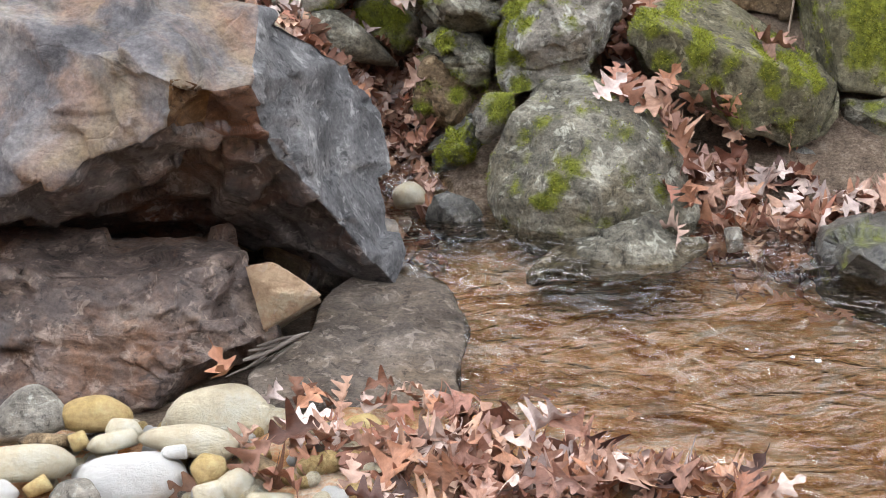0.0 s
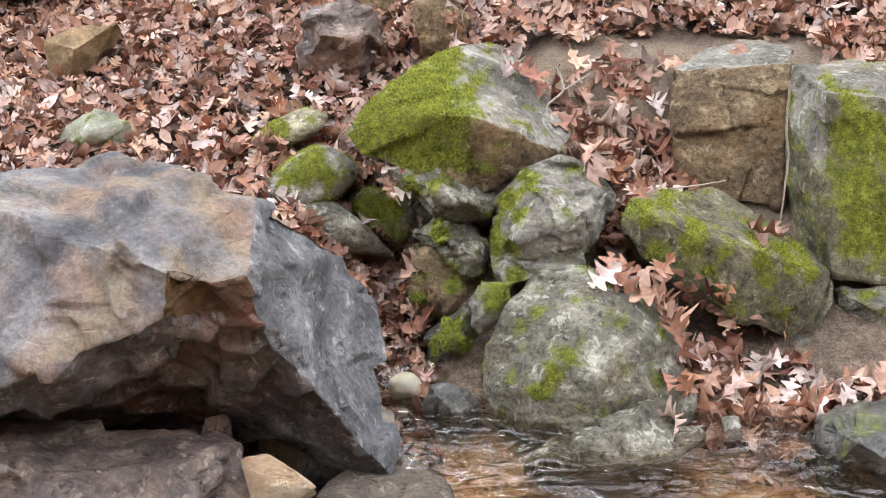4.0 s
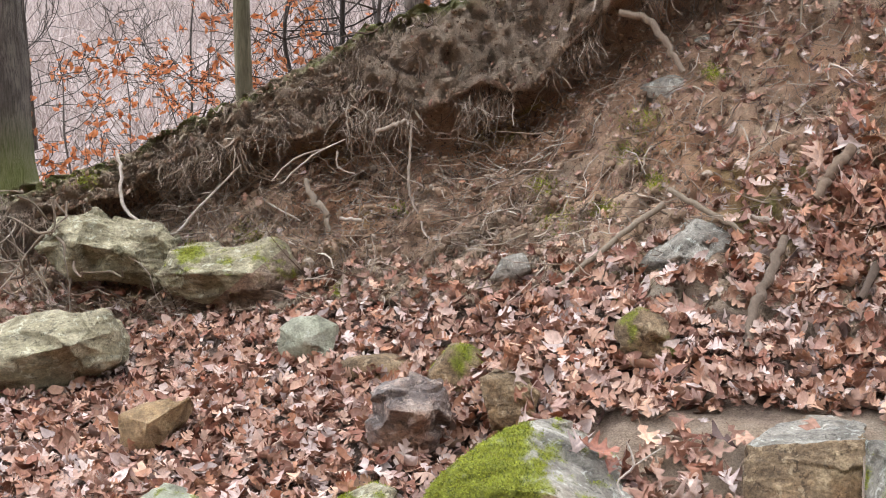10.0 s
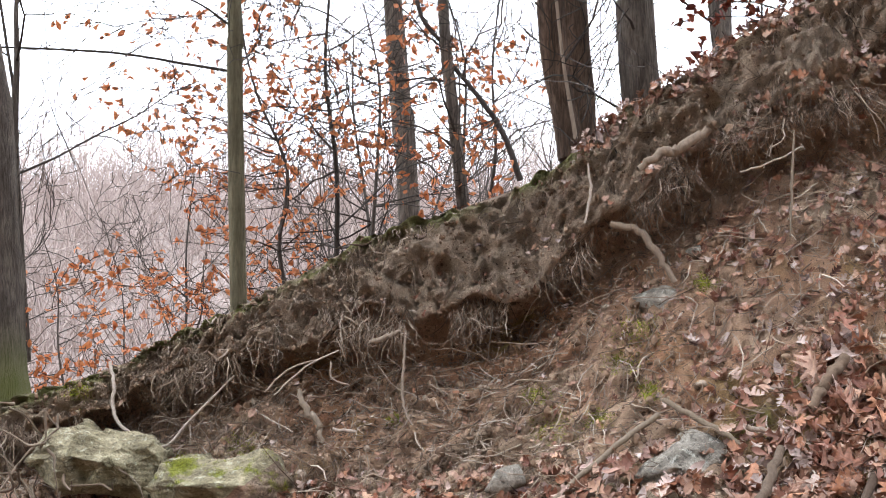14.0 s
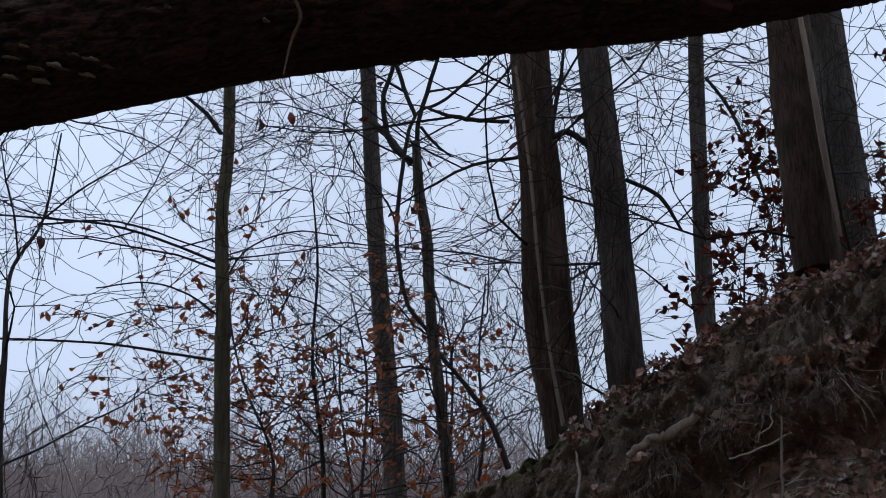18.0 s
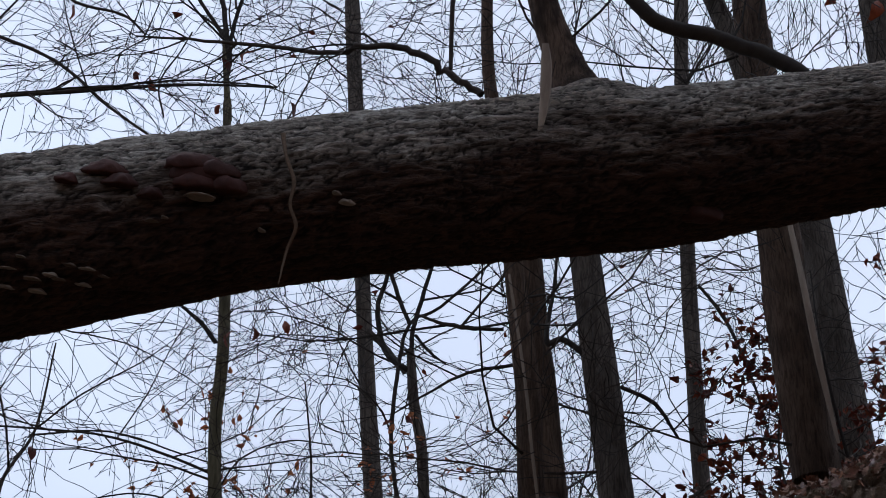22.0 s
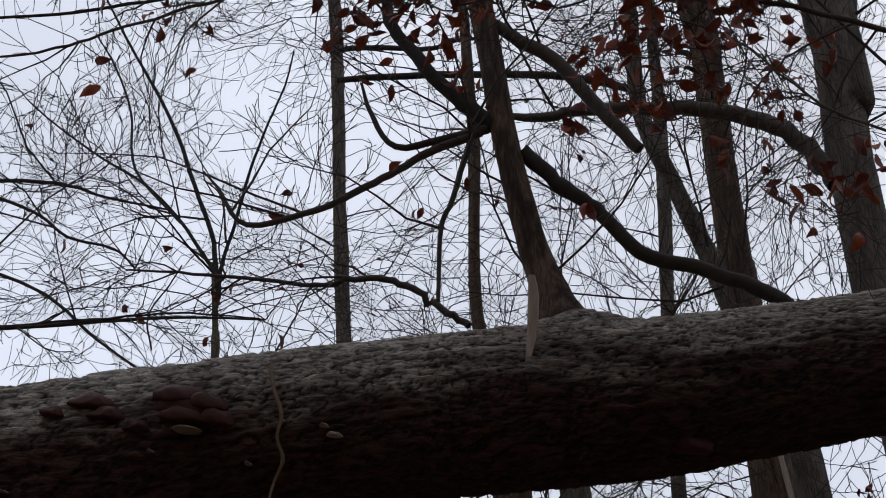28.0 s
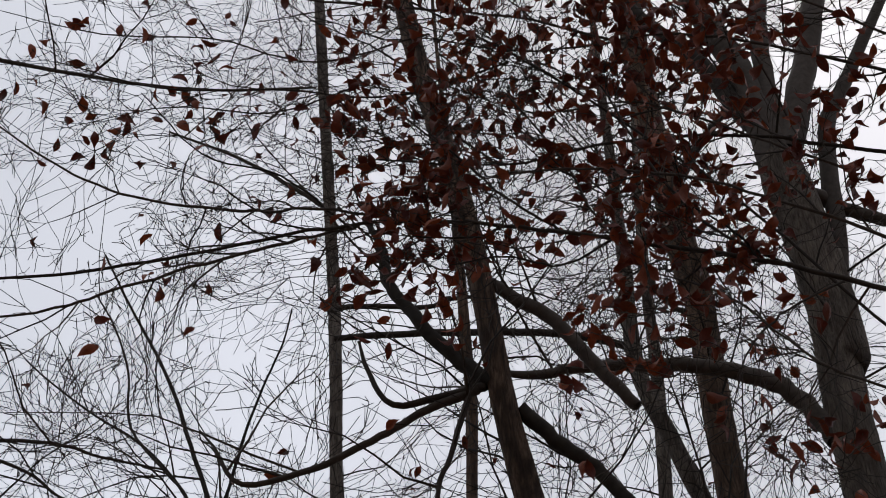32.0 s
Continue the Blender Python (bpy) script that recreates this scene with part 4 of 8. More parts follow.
cage_rock("boulder", (0.78, 4.029, 0.37), [(-0.297, -0.029, 0.088), (-0.278, 0.021, 0.152), (-0.178, 0.121, 0.152), (0.002, 0.271, 0.121), (0.116, 0.271, 0.061), (0.264, 0.171, -0.026), (0.293, 0.071, -0.064), (0.272, -0.009, -0.129), (0.214, -0.049, -0.206), (0.143, -0.069, -0.224), (0.006, -0.109, -0.152), (-0.133, -0.129, -0.062), (-0.26, -0.079, 0.016), (-0.237, -0.099, 0.137), (-0.127, -0.149, 0.093), (0.022, -0.129, 0.058), (0.182, -0.079, -0.016)],
          [(1, 2, 13), (2, 3, 14, 13), (3, 4, 15, 14), (4, 5, 16, 15), (5, 6, 16), (6, 7, 8, 16), (16, 8, 9), (15, 16, 9, 10), (14, 15, 10, 11), (13, 14, 11, 12), (0, 1, 13, 12)], 13, 0.30, (OLIVE_DARK,), "mossy olive block resting over a gap of leaves",
          moss=[(-0.246, 0.119, 0.044, 1.1), (-0.165, 0.153, 0.044, 1), (-0.221, 0.05, 0.037, 0.8), (-0.125, 0.065, 0.044, 1), (-0.049, 0.041, 0.039, 0.9), (0.049, 0.018, 0.044, 1.1), (0.133, -0.006, 0.044, 1), (0.201, -0.03, 0.037, 0.9), (0.066, -0.037, 0.037, 0.6), (-0.085, 0.003, 0.031, 0.6)], level=5, chips=24, rough=0.5, soften=2, drop=0.10)
cage_rock("boulder", (0.07, 4.319, 0.691), [(-0.316, -0.019, -0.035), (-0.281, 0.001, 0.033), (-0.195, 0.031, 0.107), (-0.028, 0.181, 0.189), (0.072, 0.281, 0.181), (0.172, 0.301, 0.138), (0.243, 0.231, 0.077), (0.315, 0.081, -0.039), (0.256, -0.069, -0.084), (0.153, -0.119, -0.152), (0.045, -0.139, -0.195), (-0.14, -0.119, -0.143), (-0.265, -0.069, -0.097), (0.034, -0.239, 0.042), (-0.123, -0.139, 0.039), (0.058, -0.199, -0.067)],
          [(3, 4, 5, 6, 13), (6, 7, 8, 13), (8, 9, 15, 13), (9, 10, 15), (0, 1, 14, 12), (1, 2, 14), (2, 3, 13, 14), (14, 13, 15), (14, 15, 10, 11), (12, 14, 11)], 13, 0.40, (GREY, BROWN), "large grey rock covered with bright green moss on one face",
          moss=[(-0.219, 0.009, 0.117, 1.3), (-0.124, 0.072, 0.117, 1.3), (-0.046, 0.016, 0.096, 1.2), (-0.117, -0.055, 0.109, 1.2), (-0.267, -0.054, 0.078, 1.2), (-0.007, -0.083, 0.05, 0.9), (-0.061, 0.157, 0.078, 1.1), (0.017, 0.087, 0.037, 0.7), (0.079, 0.172, 0.034, 0.5), (0.048, -0.12, 0.037, 0.6)], level=5, chips=24, rough=0.5, slots=[0, 0, 1, 1, 0, 0, 0, 1, 1, 0], drop=0.08)
cage_rock("boulder", (0.029, 4.195, 0.489), [(-0.161, 0.025, 0.079), (-0.053, 0.025, 0.094), (0.071, 0.025, 0.03), (0.141, 0.025, -0.005), (0.115, 0.025, -0.069), (0.056, 0.025, -0.081), (-0.007, 0.025, -0.073), (-0.077, 0.025, -0.036), (-0.131, 0.025, 0.015), (-0.022, -0.115, 0.037), (0.068, -0.115, 0.01)],
          [(0, 1, 9), (1, 2, 9), (2, 10, 9), (2, 3, 10), (3, 4, 10), (4, 5, 10), (5, 6, 10), (6, 9, 10), (6, 7, 9), (7, 8, 9), (8, 0, 9)], 9, 0.30, (GREY_GREEN,), "layered stone jutting out under the mossy rock",
          moss=[(-0.091, 0.036, 0.045, 0.8), (-0.037, 0.052, 0.03, 0.6), (0.102, -0.031, 0.027, 0.5)], level=5, chips=40, rough=1.4, drop=0.08)
cage_rock("boulder", (0.053, 4.14, 0.356), [(-0.062, 0.02, 0.09), (0.03, 0.02, 0.069), (0.08, 0.02, 0.034), (0.095, 0.02, -0.046), (0.069, 0.02, -0.126), (-0.016, 0.02, -0.093), (-0.101, 0.02, -0.021), (-0.123, 0.02, 0.051), (-0.017, -0.08, 0.043), (0.044, -0.08, 0.004)],
          [(0, 1, 8), (1, 2, 8), (2, 9, 8), (2, 3, 9), (3, 4, 9), (4, 5, 9), (5, 6, 9), (6, 8, 9), (6, 7, 8), (7, 0, 8)], 8, 0.30, (GREY_GREEN,), "weathered stone with mossy cracks in the bank",
          moss=[(-0.016, -0.024, 0.051, 0.8), (0.046, -0.072, 0.042, 0.9), (-0.047, 0.047, 0.033, 0.6)], level=5, chips=40, rough=1.5, drop=0.09)
cage_rock("boulder", (0.009, 4.139, 0.235), [(-0.073, 0.011, 0.063), (-0.041, 0.011, 0.111), (0.043, 0.011, 0.078), (0.098, 0.011, 0.014), (0.082, 0.011, -0.067), (0.012, 0.011, -0.115), (-0.05, 0.011, -0.09), (-0.078, 0.011, -0.017), (0.004, -0.089, 0.026)],
          [(0, 1, 8), (1, 2, 8), (2, 3, 8), (3, 4, 8), (4, 5, 8), (5, 6, 8), (6, 7, 8), (7, 0, 8)], 8, 0.30, (BROWN,), "shaded brown stone in the bank above the pool",
          moss=[(-0.058, -0.014, 0.036, 0.7), (0.028, 0.033, 0.03, 0.6)], level=5, chips=40, rough=1.3, drop=0.11)
cage_rock("boulder", (0.046, 3.989, 0.141), [(-0.071, 0.011, 0.01), (-0.026, 0.011, 0.072), (0.031, 0.011, 0.119), (0.064, 0.011, 0.056), (0.052, 0.011, -0.031), (0.046, 0.011, -0.089), (-0.026, 0.011, -0.105), (-0.069, 0.011, -0.07), (-0.004, -0.089, 0.04)],
          [(0, 1, 8), (1, 2, 8), (2, 3, 8), (3, 4, 8), (4, 5, 8), (5, 6, 8), (6, 7, 8), (7, 0, 8)], 8, 0.20, (WET,), "dark mossy stone above a small pool",
          moss=[(-0.011, 0.06, 0.046, 0.9), (0.012, 0.013, 0.046, 0.9), (-0.041, 0.013, 0.032, 0.8)], level=5, chips=30, rough=1.0, drop=0.08)
cage_rock("boulder", (0.876, 4.585, 0.68), [(-0.189, -0.035, -0.013), (-0.181, 0.015, 0.11), (-0.054, 0.215, 0.138), (0.113, 0.365, 0.155), (0.227, 0.315, 0.139), (0.147, -0.085, 0.141), (0.127, -0.135, 0.002), (0.114, -0.185, -0.269), (-0.054, -0.165, -0.256), (-0.185, -0.105, -0.226), (-0.019, -0.065, 0.126), (-0.041, -0.135, -0.047)],
          [(1, 2, 3, 10), (3, 4, 5, 10), (0, 1, 10, 11), (10, 5, 6, 11), (6, 7, 8, 11), (8, 9, 0, 11)], 10, 0.40, (BROWN, GREY), "angular brown block with a flat grey top set in the bank", level=5, chips=30, rough=0.7, slots=[1, 1, 0, 0, 0, 0], drop=0.08)
cage_rock("boulder", (1.168, 4.335, 0.555), [(-0.165, 0.115, 0.127), (-0.153, 0.165, 0.269), (0.028, 0.365, 0.248), (0.334, 0.415, 0.215), (0.198, -0.035, 0.181), (0.186, -0.135, -0.069), (0.187, -0.185, -0.296), (0.039, -0.215, -0.295), (-0.091, -0.235, -0.273), (-0.156, -0.035, -0.22), (-0.161, 0.085, -0.082), (-0.116, -0.115, 0.213), (-0.133, -0.195, -0.023)],
          [(1, 2, 11), (2, 3, 4, 11), (0, 1, 11, 12), (11, 4, 5, 12), (5, 6, 7, 12), (7, 8, 12), (8, 9, 10, 12), (10, 0, 12)], 11, 0.40, (OLIVE_DARK, GREY), "tall block with a thick moss sheet on its side",
          moss=[(-0.023, 0.113, 0.086, 1.3), (-0.016, -0.016, 0.094, 1.3), (0.04, -0.147, 0.101, 1.2), (0.076, 0.048, 0.109, 1.2), (-0.038, -0.179, 0.059, 1), (-0.051, 0.176, 0.056, 1), (0.175, -0.017, 0.125, 1), (0.127, -0.246, 0.078, 0.8), (-0.108, -0.064, 0.034, 0.4)], level=5, chips=24, rough=0.6, slots=[1, 1, 1, 0, 0, 0, 0, 0], drop=0.10)
cage_rock("boulder", (1.209, 4.109, 0.183), [(-0.128, 0.011, 0.066), (-0.002, 0.011, 0.077), (0.137, 0.011, 0.065), (0.15, 0.011, -0.109), (-0.022, 0.011, -0.096), (-0.101, 0.011, -0.035), (-0.036, -0.069, 0.028)],
          [(0, 1, 6), (1, 2, 6), (2, 3, 6), (3, 4, 6), (4, 5, 6), (5, 0, 6)], 6, 0.25, (GREY_GREEN,), "dark shaded rock below the moss-covered block",
          moss=[(-0.048, 0.024, 0.044, 0.5)], level=4, chips=24, rough=0.9, drop=0.09)
rock("boulder", (0.934, 4.1, 0.086), -17.3, -12.8, [(-93, 0.048), (0, 0.178), (72, 0.055), (90, 0.062), (-171, 0.144)], (0.1, 0.3), WET, "shaded blue-grey stone beneath the mossy block", p=108, level=4)
cage_rock("boulder", (1.022, 3.475, 0.01), [(-0.132, 0.051, 0.023), (-0.108, 0.077, 0.079), (-0.046, 0.089, 0.108), (0.05, 0.095, 0.12), (0.186, 0.091, 0.11), (0.193, -0.055, -0.212), (0.044, -0.041, -0.181), (-0.033, -0.019, -0.132), (-0.11, 0.017, -0.054), (-0.079, -0.155, 0.103), (0.031, -0.155, 0.034)],
          [(0, 1, 9), (1, 2, 9), (2, 3, 9), (3, 4, 9), (4, 10, 9), (4, 5, 10), (5, 6, 10), (6, 7, 10), (7, 8, 10), (8, 9, 10), (8, 0, 9)], 9, 0.30, (WET,), "dark blue-grey boulder at the edge of the brook",
          moss=[(-0.039, 0.086, 0.05, 0.3)], level=5, chips=30, rough=0.8, fuzz=0, drop=0.15)
rock("stone", (0.713, 3.6, 0.044), -20.3, -11.2, [(-70, 0.031), (11, 0.021), (99, 0.03), (-167, 0.021)], (0.04, 0.06), GREY, "small grey stone at the water edge", p=8, chips=3, level=3)

# stones of the leaf-covered terrace
rock("stone", (-0.374, 4.42, 0.494), -11.5, 4.8, [(-90, 0.104), (-71, 0.074), (-39, 0.1), (39, 0.142), (104, 0.091), (127, 0.078), (148, 0.099), (-180, 0.147)], (0.1, 0.2), GREY, "grey stone with moss and fallen leaves on it", p=10, chips=3, moss=[(0, 0.03, 0.1, 0.9)])
rock("stone", (-0.15, 4.5, 0.367), -12.9, 1.9, [(-126, 0.059), (-90, 0.09), (12, 0.087), (62, 0.063), (108, 0.102), (-162, 0.089)], (0.1, 0.2), GREY_GREEN, "low stone with mossy edges beside the gully", p=10, chips=3, moss=[(-0.02, 0.02, 0.08, 0.9)])
rock("stone", (-0.265, 4.35, 0.366), -13.3, 3.5, [(-111, 0.059), (-95, 0.067), (49, 0.066), (56, 0.05), (42, 0.054), (107, 0.101), (-158, 0.114)], (0.1, 0.2), GREY_GREEN, "shaded flat stone half under leaves", p=10, chips=3)
rock("stone", (-0.456, 4.78, 0.582), -9.7, 5.5, [(-69, 0.046), (-36, 0.078), (72, 0.082), (113, 0.046), (128, 0.056), (-114, 0.087)], (0.12, 0.2), OLIVE, "low mossy stone among fallen leaves", p=9, chips=3, moss=[(-0.05, 0.0, 0.07, 1.0)])
cage_rock("stone", (-1.057, 4.663, 0.575), [(-0.122, 0.017, -0.046), (-0.071, 0.017, 0.043), (0.024, 0.017, 0.098), (0.13, 0.017, 0.054), (0.117, 0.017, -0.063), (-0.108, 0.017, -0.131), (0.033, -0.103, 0.043)],
          [(0, 1, 6), (1, 2, 6), (2, 3, 6), (3, 4, 6), (4, 5, 6), (5, 0, 6)], 6, 0.20, (PALE_GREEN,), "pale green-grey stone leaning out of leaf litter",
          moss=[(-0.085, -0.06, 0.044, 0.7)], level=4, chips=14, rough=0.6, drop=0.04)
cage_rock("stone", (-1.213, 5.285, 0.755), [(-0.114, 0.015, 0.047), (-0.032, 0.015, 0.081), (0.147, 0.015, 0.113), (0.1, 0.015, 0.027), (0.025, 0.015, -0.06), (-0.044, 0.015, -0.147), (-0.102, 0.015, -0.089), (0.019, -0.105, 0.031)],
          [(0, 1, 7), (1, 2, 7), (2, 3, 7), (3, 4, 7), (4, 5, 7), (5, 6, 7), (6, 0, 7)], 7, 0.20, (TAN,), "brown angular stone sticking out of leaf litter", level=4, chips=12, rough=0.5, drop=0.03)
cage_rock("boulder", (-0.329, 5.195, 0.802), [(-0.131, 0.025, 0.082), (-0.078, 0.025, 0.124), (0.017, 0.025, 0.135), (0.13, 0.025, 0.1), (0.133, 0.025, 0.006), (0.095, 0.025, -0.098), (0.005, 0.025, -0.164), (-0.061, 0.025, -0.149), (-0.127, 0.025, -0.098), (-0.049, -0.115, 0.041), (0.061, -0.115, 0.022)],
          [(0, 1, 9), (1, 2, 9), (2, 3, 9), (3, 10, 9), (3, 4, 10), (4, 5, 10), (5, 6, 10), (6, 7, 10), (7, 9, 10), (7, 8, 9), (8, 0, 9)], 9, 0.30, (SCHIST_BROWN,), "upright dark brown rock in leaf litter", level=5, chips=40, rough=1.1, drop=0.04)
rock("stone", (0.01, 5.28, 0.854), -5.9, -0.1, [(-86, 0.101), (-20, 0.093), (30, 0.093), (86, 0.097), (126, 0.111), (-167, 0.082)], (0.12, 0.25), BROWN, "dark brown stone wedged among leaves behind the mossy rock", p=120, rough=0.14, level=5)
cage_rock("boulder", (-1.818, 6.014, 0.949), [(-0.447, 0.036, 0.091), (-0.156, 0.036, 0.123), (0.057, 0.036, 0.166), (0.268, 0.036, 0.176), (0.316, 0.036, 0.099), (0.299, 0.036, -0.012), (0.131, 0.036, -0.132), (-0.161, 0.036, -0.253), (-0.453, 0.036, -0.319), (-0.049, -0.164, 0.005), (0.189, -0.164, 0.058)],
          [(0, 1, 9), (1, 2, 9), (2, 10, 9), (2, 3, 10), (3, 4, 10), (4, 5, 10), (5, 6, 10), (6, 7, 10), (7, 9, 10), (7, 8, 9), (8, 0, 9)], 9, 0.40, (OLIVE,), "large olive slab half buried in leaf litter", level=5, chips=30, rough=0.9, drop=0.04)
cage_rock("boulder", (-1.798, 7.073, 1.363), [(-0.351, 0.027, 0), (-0.25, 0.027, 0.142), (-0.119, 0.027, 0.177), (0.023, 0.027, 0.119), (0.205, 0.027, 0.107), (0.282, 0.027, 0.035), (0.257, 0.027, -0.12), (0.214, 0.027, -0.197), (0.007, 0.027, -0.144), (-0.267, 0.027, -0.117), (-0.129, -0.133, 0.025), (0.125, -0.133, -0.027)],
          [(0, 1, 10), (1, 2, 10), (2, 3, 10), (3, 11, 10), (3, 4, 11), (4, 5, 11), (5, 6, 11), (6, 7, 11), (7, 8, 11), (8, 9, 11), (9, 10, 11), (9, 0, 10)], 10, 0.40, (OLIVE,), "layered olive ledge stone under bare roots", level=5, chips=40, rough=1.4, drop=0.00)
cage_rock("boulder", (-1.225, 6.869, 1.23), [(-0.348, 0.031, 0.018), (-0.267, 0.031, 0.113), (-0.135, 0.031, 0.152), (0.192, 0.031, 0.17), (0.254, 0.031, 0.127), (0.341, 0.031, 0.039), (0.252, 0.031, -0.11), (0.113, 0.031, -0.19), (-0.013, 0.031, -0.174), (-0.1, 0.031, -0.128), (-0.263, 0.031, -0.062), (-0.146, -0.169, 0.022), (0.123, -0.169, 0.02)],
          [(0, 1, 11), (1, 2, 11), (2, 3, 11), (3, 12, 11), (3, 4, 12), (4, 5, 12), (5, 6, 12), (6, 7, 12), (7, 8, 12), (8, 9, 12), (9, 11, 12), (9, 10, 11), (10, 0, 11)], 11, 0.40, (OLIVE, LEDGE_PINK), "pinkish ledge stone with a pale green lichen patch",
          moss=[(-0.167, 0.128, 0.074, 0.8), (0.109, 0.156, 0.035, 0.5)], level=5, chips=50, rough=1.2, soften=2, slots=[0, 0, 0, 0, 0, 1, 1, 1, 1, 1, 0, 0, 0], drop=0.01)
cage_rock("stone", (-0.774, 6.071, 0.998), [(-0.122, 0.009, 0.056), (-0.062, 0.009, 0.089), (0.038, 0.009, 0.102), (0.117, 0.009, 0.066), (0.103, 0.009, -0.022), (0.08, 0.009, -0.099), (-0.042, 0.009, -0.143), (-0.105, 0.009, -0.054), (-0.008, -0.071, 0.006)],
          [(0, 1, 8), (1, 2, 8), (2, 3, 8), (3, 4, 8), (4, 5, 8), (5, 6, 8), (6, 7, 8), (7, 0, 8)], 8, 0.20, (PALE_GREEN,), "square pale green stone standing in leaf litter", level=4, chips=14, rough=0.5, drop=0.02)
cage_rock("stone", (0.471, 5.368, 1.06), [(-0.099, 0.012, 0.048), (-0.018, 0.012, 0.1), (0.049, 0.012, 0.067), (0.105, 0.012, 0.008), (0.101, 0.012, -0.082), (-0.038, 0.012, -0.101), (-0.095, 0.012, -0.049), (-0.008, -0.088, 0.006)],
          [(0, 1, 7), (1, 2, 7), (2, 3, 7), (3, 4, 7), (4, 5, 7), (5, 6, 7), (6, 0, 7)], 7, 0.20, (BROWN,), "brown-grey stone among fallen leaves",
          moss=[(-0.067, 0.058, 0.035, 0.6)], level=4, chips=14, rough=0.8, drop=0.02)
cage_rock("boulder", (0.703, 5.952, 1.3), [(-0.177, 0.028, -0.01), (-0.092, 0.028, 0.075), (0.019, 0.028, 0.16), (0.143, 0.028, 0.088), (0.181, 0.028, -0.023), (0.089, 0.028, -0.113), (-0.007, 0.028, -0.129), (-0.135, 0.028, -0.069), (-0.064, -0.112, 0.023), (0.039, -0.112, 0.001)],
          [(0, 1, 8), (1, 2, 8), (2, 3, 8), (3, 9, 8), (3, 4, 9), (4, 5, 9), (5, 6, 9), (6, 7, 9), (7, 8, 9), (7, 0, 8)], 8, 0.30, (GREY,), "blue-grey rock breaking out of the eroded slope", level=4, chips=24, rough=1.2, drop=0.01)
rock("stone", (0.024, 6.36, 1.271), -1.2, -0.2, [(-63, 0.047), (16, 0.073), (104, 0.052), (148, 0.053), (-98, 0.06)], (0.08, 0.15), GREY, "small grey stone in the bare slope", p=10, chips=3, level=4)
rock("stone", (0.72, 7.0, 2.04), 5.4, -5.8, [(-94, 0.062), (-34, 0.097), (45, 0.093), (110, 0.063), (-162, 0.115)], (0.08, 0.15), GREY, "weathered stone in the bare soil slope", p=10, chips=3, level=4)
rock("stone", (0.915, 7.16, 2.27), 7.0, -7.3, [(-54, 0.044), (51, 0.054), (117, 0.042), (-130, 0.051)], (0.06, 0.12), GREY, "flat grey stone in the bare soil slope", p=10, chips=3, level=4)
rock("stone", (-0.466, 5.92, 0.885), -4.5, 4.5, [(-90, 0.07), (-27, 0.15), (63, 0.093), (96, 0.075), (-162, 0.14)], (0.08, 0.2), BROWN, "small stone almost covered by leaves", p=9, chips=3, level=4)
rock("stone", (-0.179, 5.8, 0.9), -4.4, 1.8, [(-83, 0.089), (7, 0.094), (79, 0.105), (140, 0.088), (-143, 0.109)], (0.1, 0.2), BROWN, "mossy grey stone wedged in the slope foot", p=10, chips=3, level=4, moss=[(0.03, 0.05, 0.05, 0.7)])

# pebbles on the bar
rock("pebble", (-0.423, 2.72, 0.013), -26.7, 8.8, [(-104, 0.054), (-62, 0.082), (9, 0.094), (46, 0.075), (88, 0.059), (106, 0.063), (148, 0.102), (-113, 0.054)], (0.04, 0.05), CREAM, "large cream pebble with a pale band on the stream bar", p=8, rough=0.04, level=4, bevel=0.9, chips=0, strata=0, group="pebbles on the bar", category="pebble")
rock("pebble", (-0.792, 2.68, 0.029), -26.1, 16.5, [(-96, 0.055), (-76, 0.047), (-9, 0.075), (41, 0.067), (94, 0.059), (130, 0.051), (-180, 0.077)], (0.04, 0.05), GREY, "grey quartz pebble on the stream bar", p=8, rough=0.04, level=4, bevel=0.9, chips=0, strata=0, group="pebbles on the bar", category="pebble")
rock("pebble", (-0.667, 2.7, 0.022), -26.4, 13.9, [(-106, 0.039), (-90, 0.034), (-20, 0.07), (53, 0.045), (92, 0.038), (133, 0.057), (-162, 0.065)], (0.04, 0.05), OCHRE, "yellow-brown pebble on the stream bar", p=8, rough=0.04, level=4, bevel=0.9, chips=0, strata=0, group="pebbles on the bar", category="pebble")
rock("pebble", (-0.743, 2.6, 0.017), -27.1, 16.0, [(-85, 0.018), (6, 0.047), (79, 0.017), (111, 0.026), (-128, 0.027)], (0.04, 0.05), BROWN, "small brown pebble on the stream bar", p=8, rough=0.04, level=4, bevel=0.9, chips=0, strata=0, group="pebbles on the bar", category="pebble")
rock("pebble", (-0.598, 2.62, 0.031), -27.0, 12.9, [(-80, 0.021), (27, 0.03), (80, 0.022), (146, 0.031), (-149, 0.03)], (0.04, 0.05), CREAM, "small cream pebble on the stream bar", p=8, rough=0.04, level=4, bevel=0.9, chips=0, strata=0, group="pebbles on the bar", category="pebble")
rock("pebble", (-0.678, 2.6, 0.019), -27.2, 14.6, [(-72, 0.017), (20, 0.017), (105, 0.017), (-162, 0.017)], (0.04, 0.05), OCHRE, "small orange pebble on the stream bar", p=8, rough=0.04, level=4, bevel=0.9, chips=0, strata=0, group="pebbles on the bar", category="pebble")
rock("pebble", (-0.609, 2.58, 0.028), -27.4, 13.3, [(-79, 0.018), (28, 0.043), (95, 0.018), (138, 0.035), (-113, 0.029)], (0.04, 0.05), CREAM, "small knobbly cream pebble on the stream bar", p=8, rough=0.04, level=4, bevel=0.9, chips=0, strata=0, group="pebbles on the bar", category="pebble")
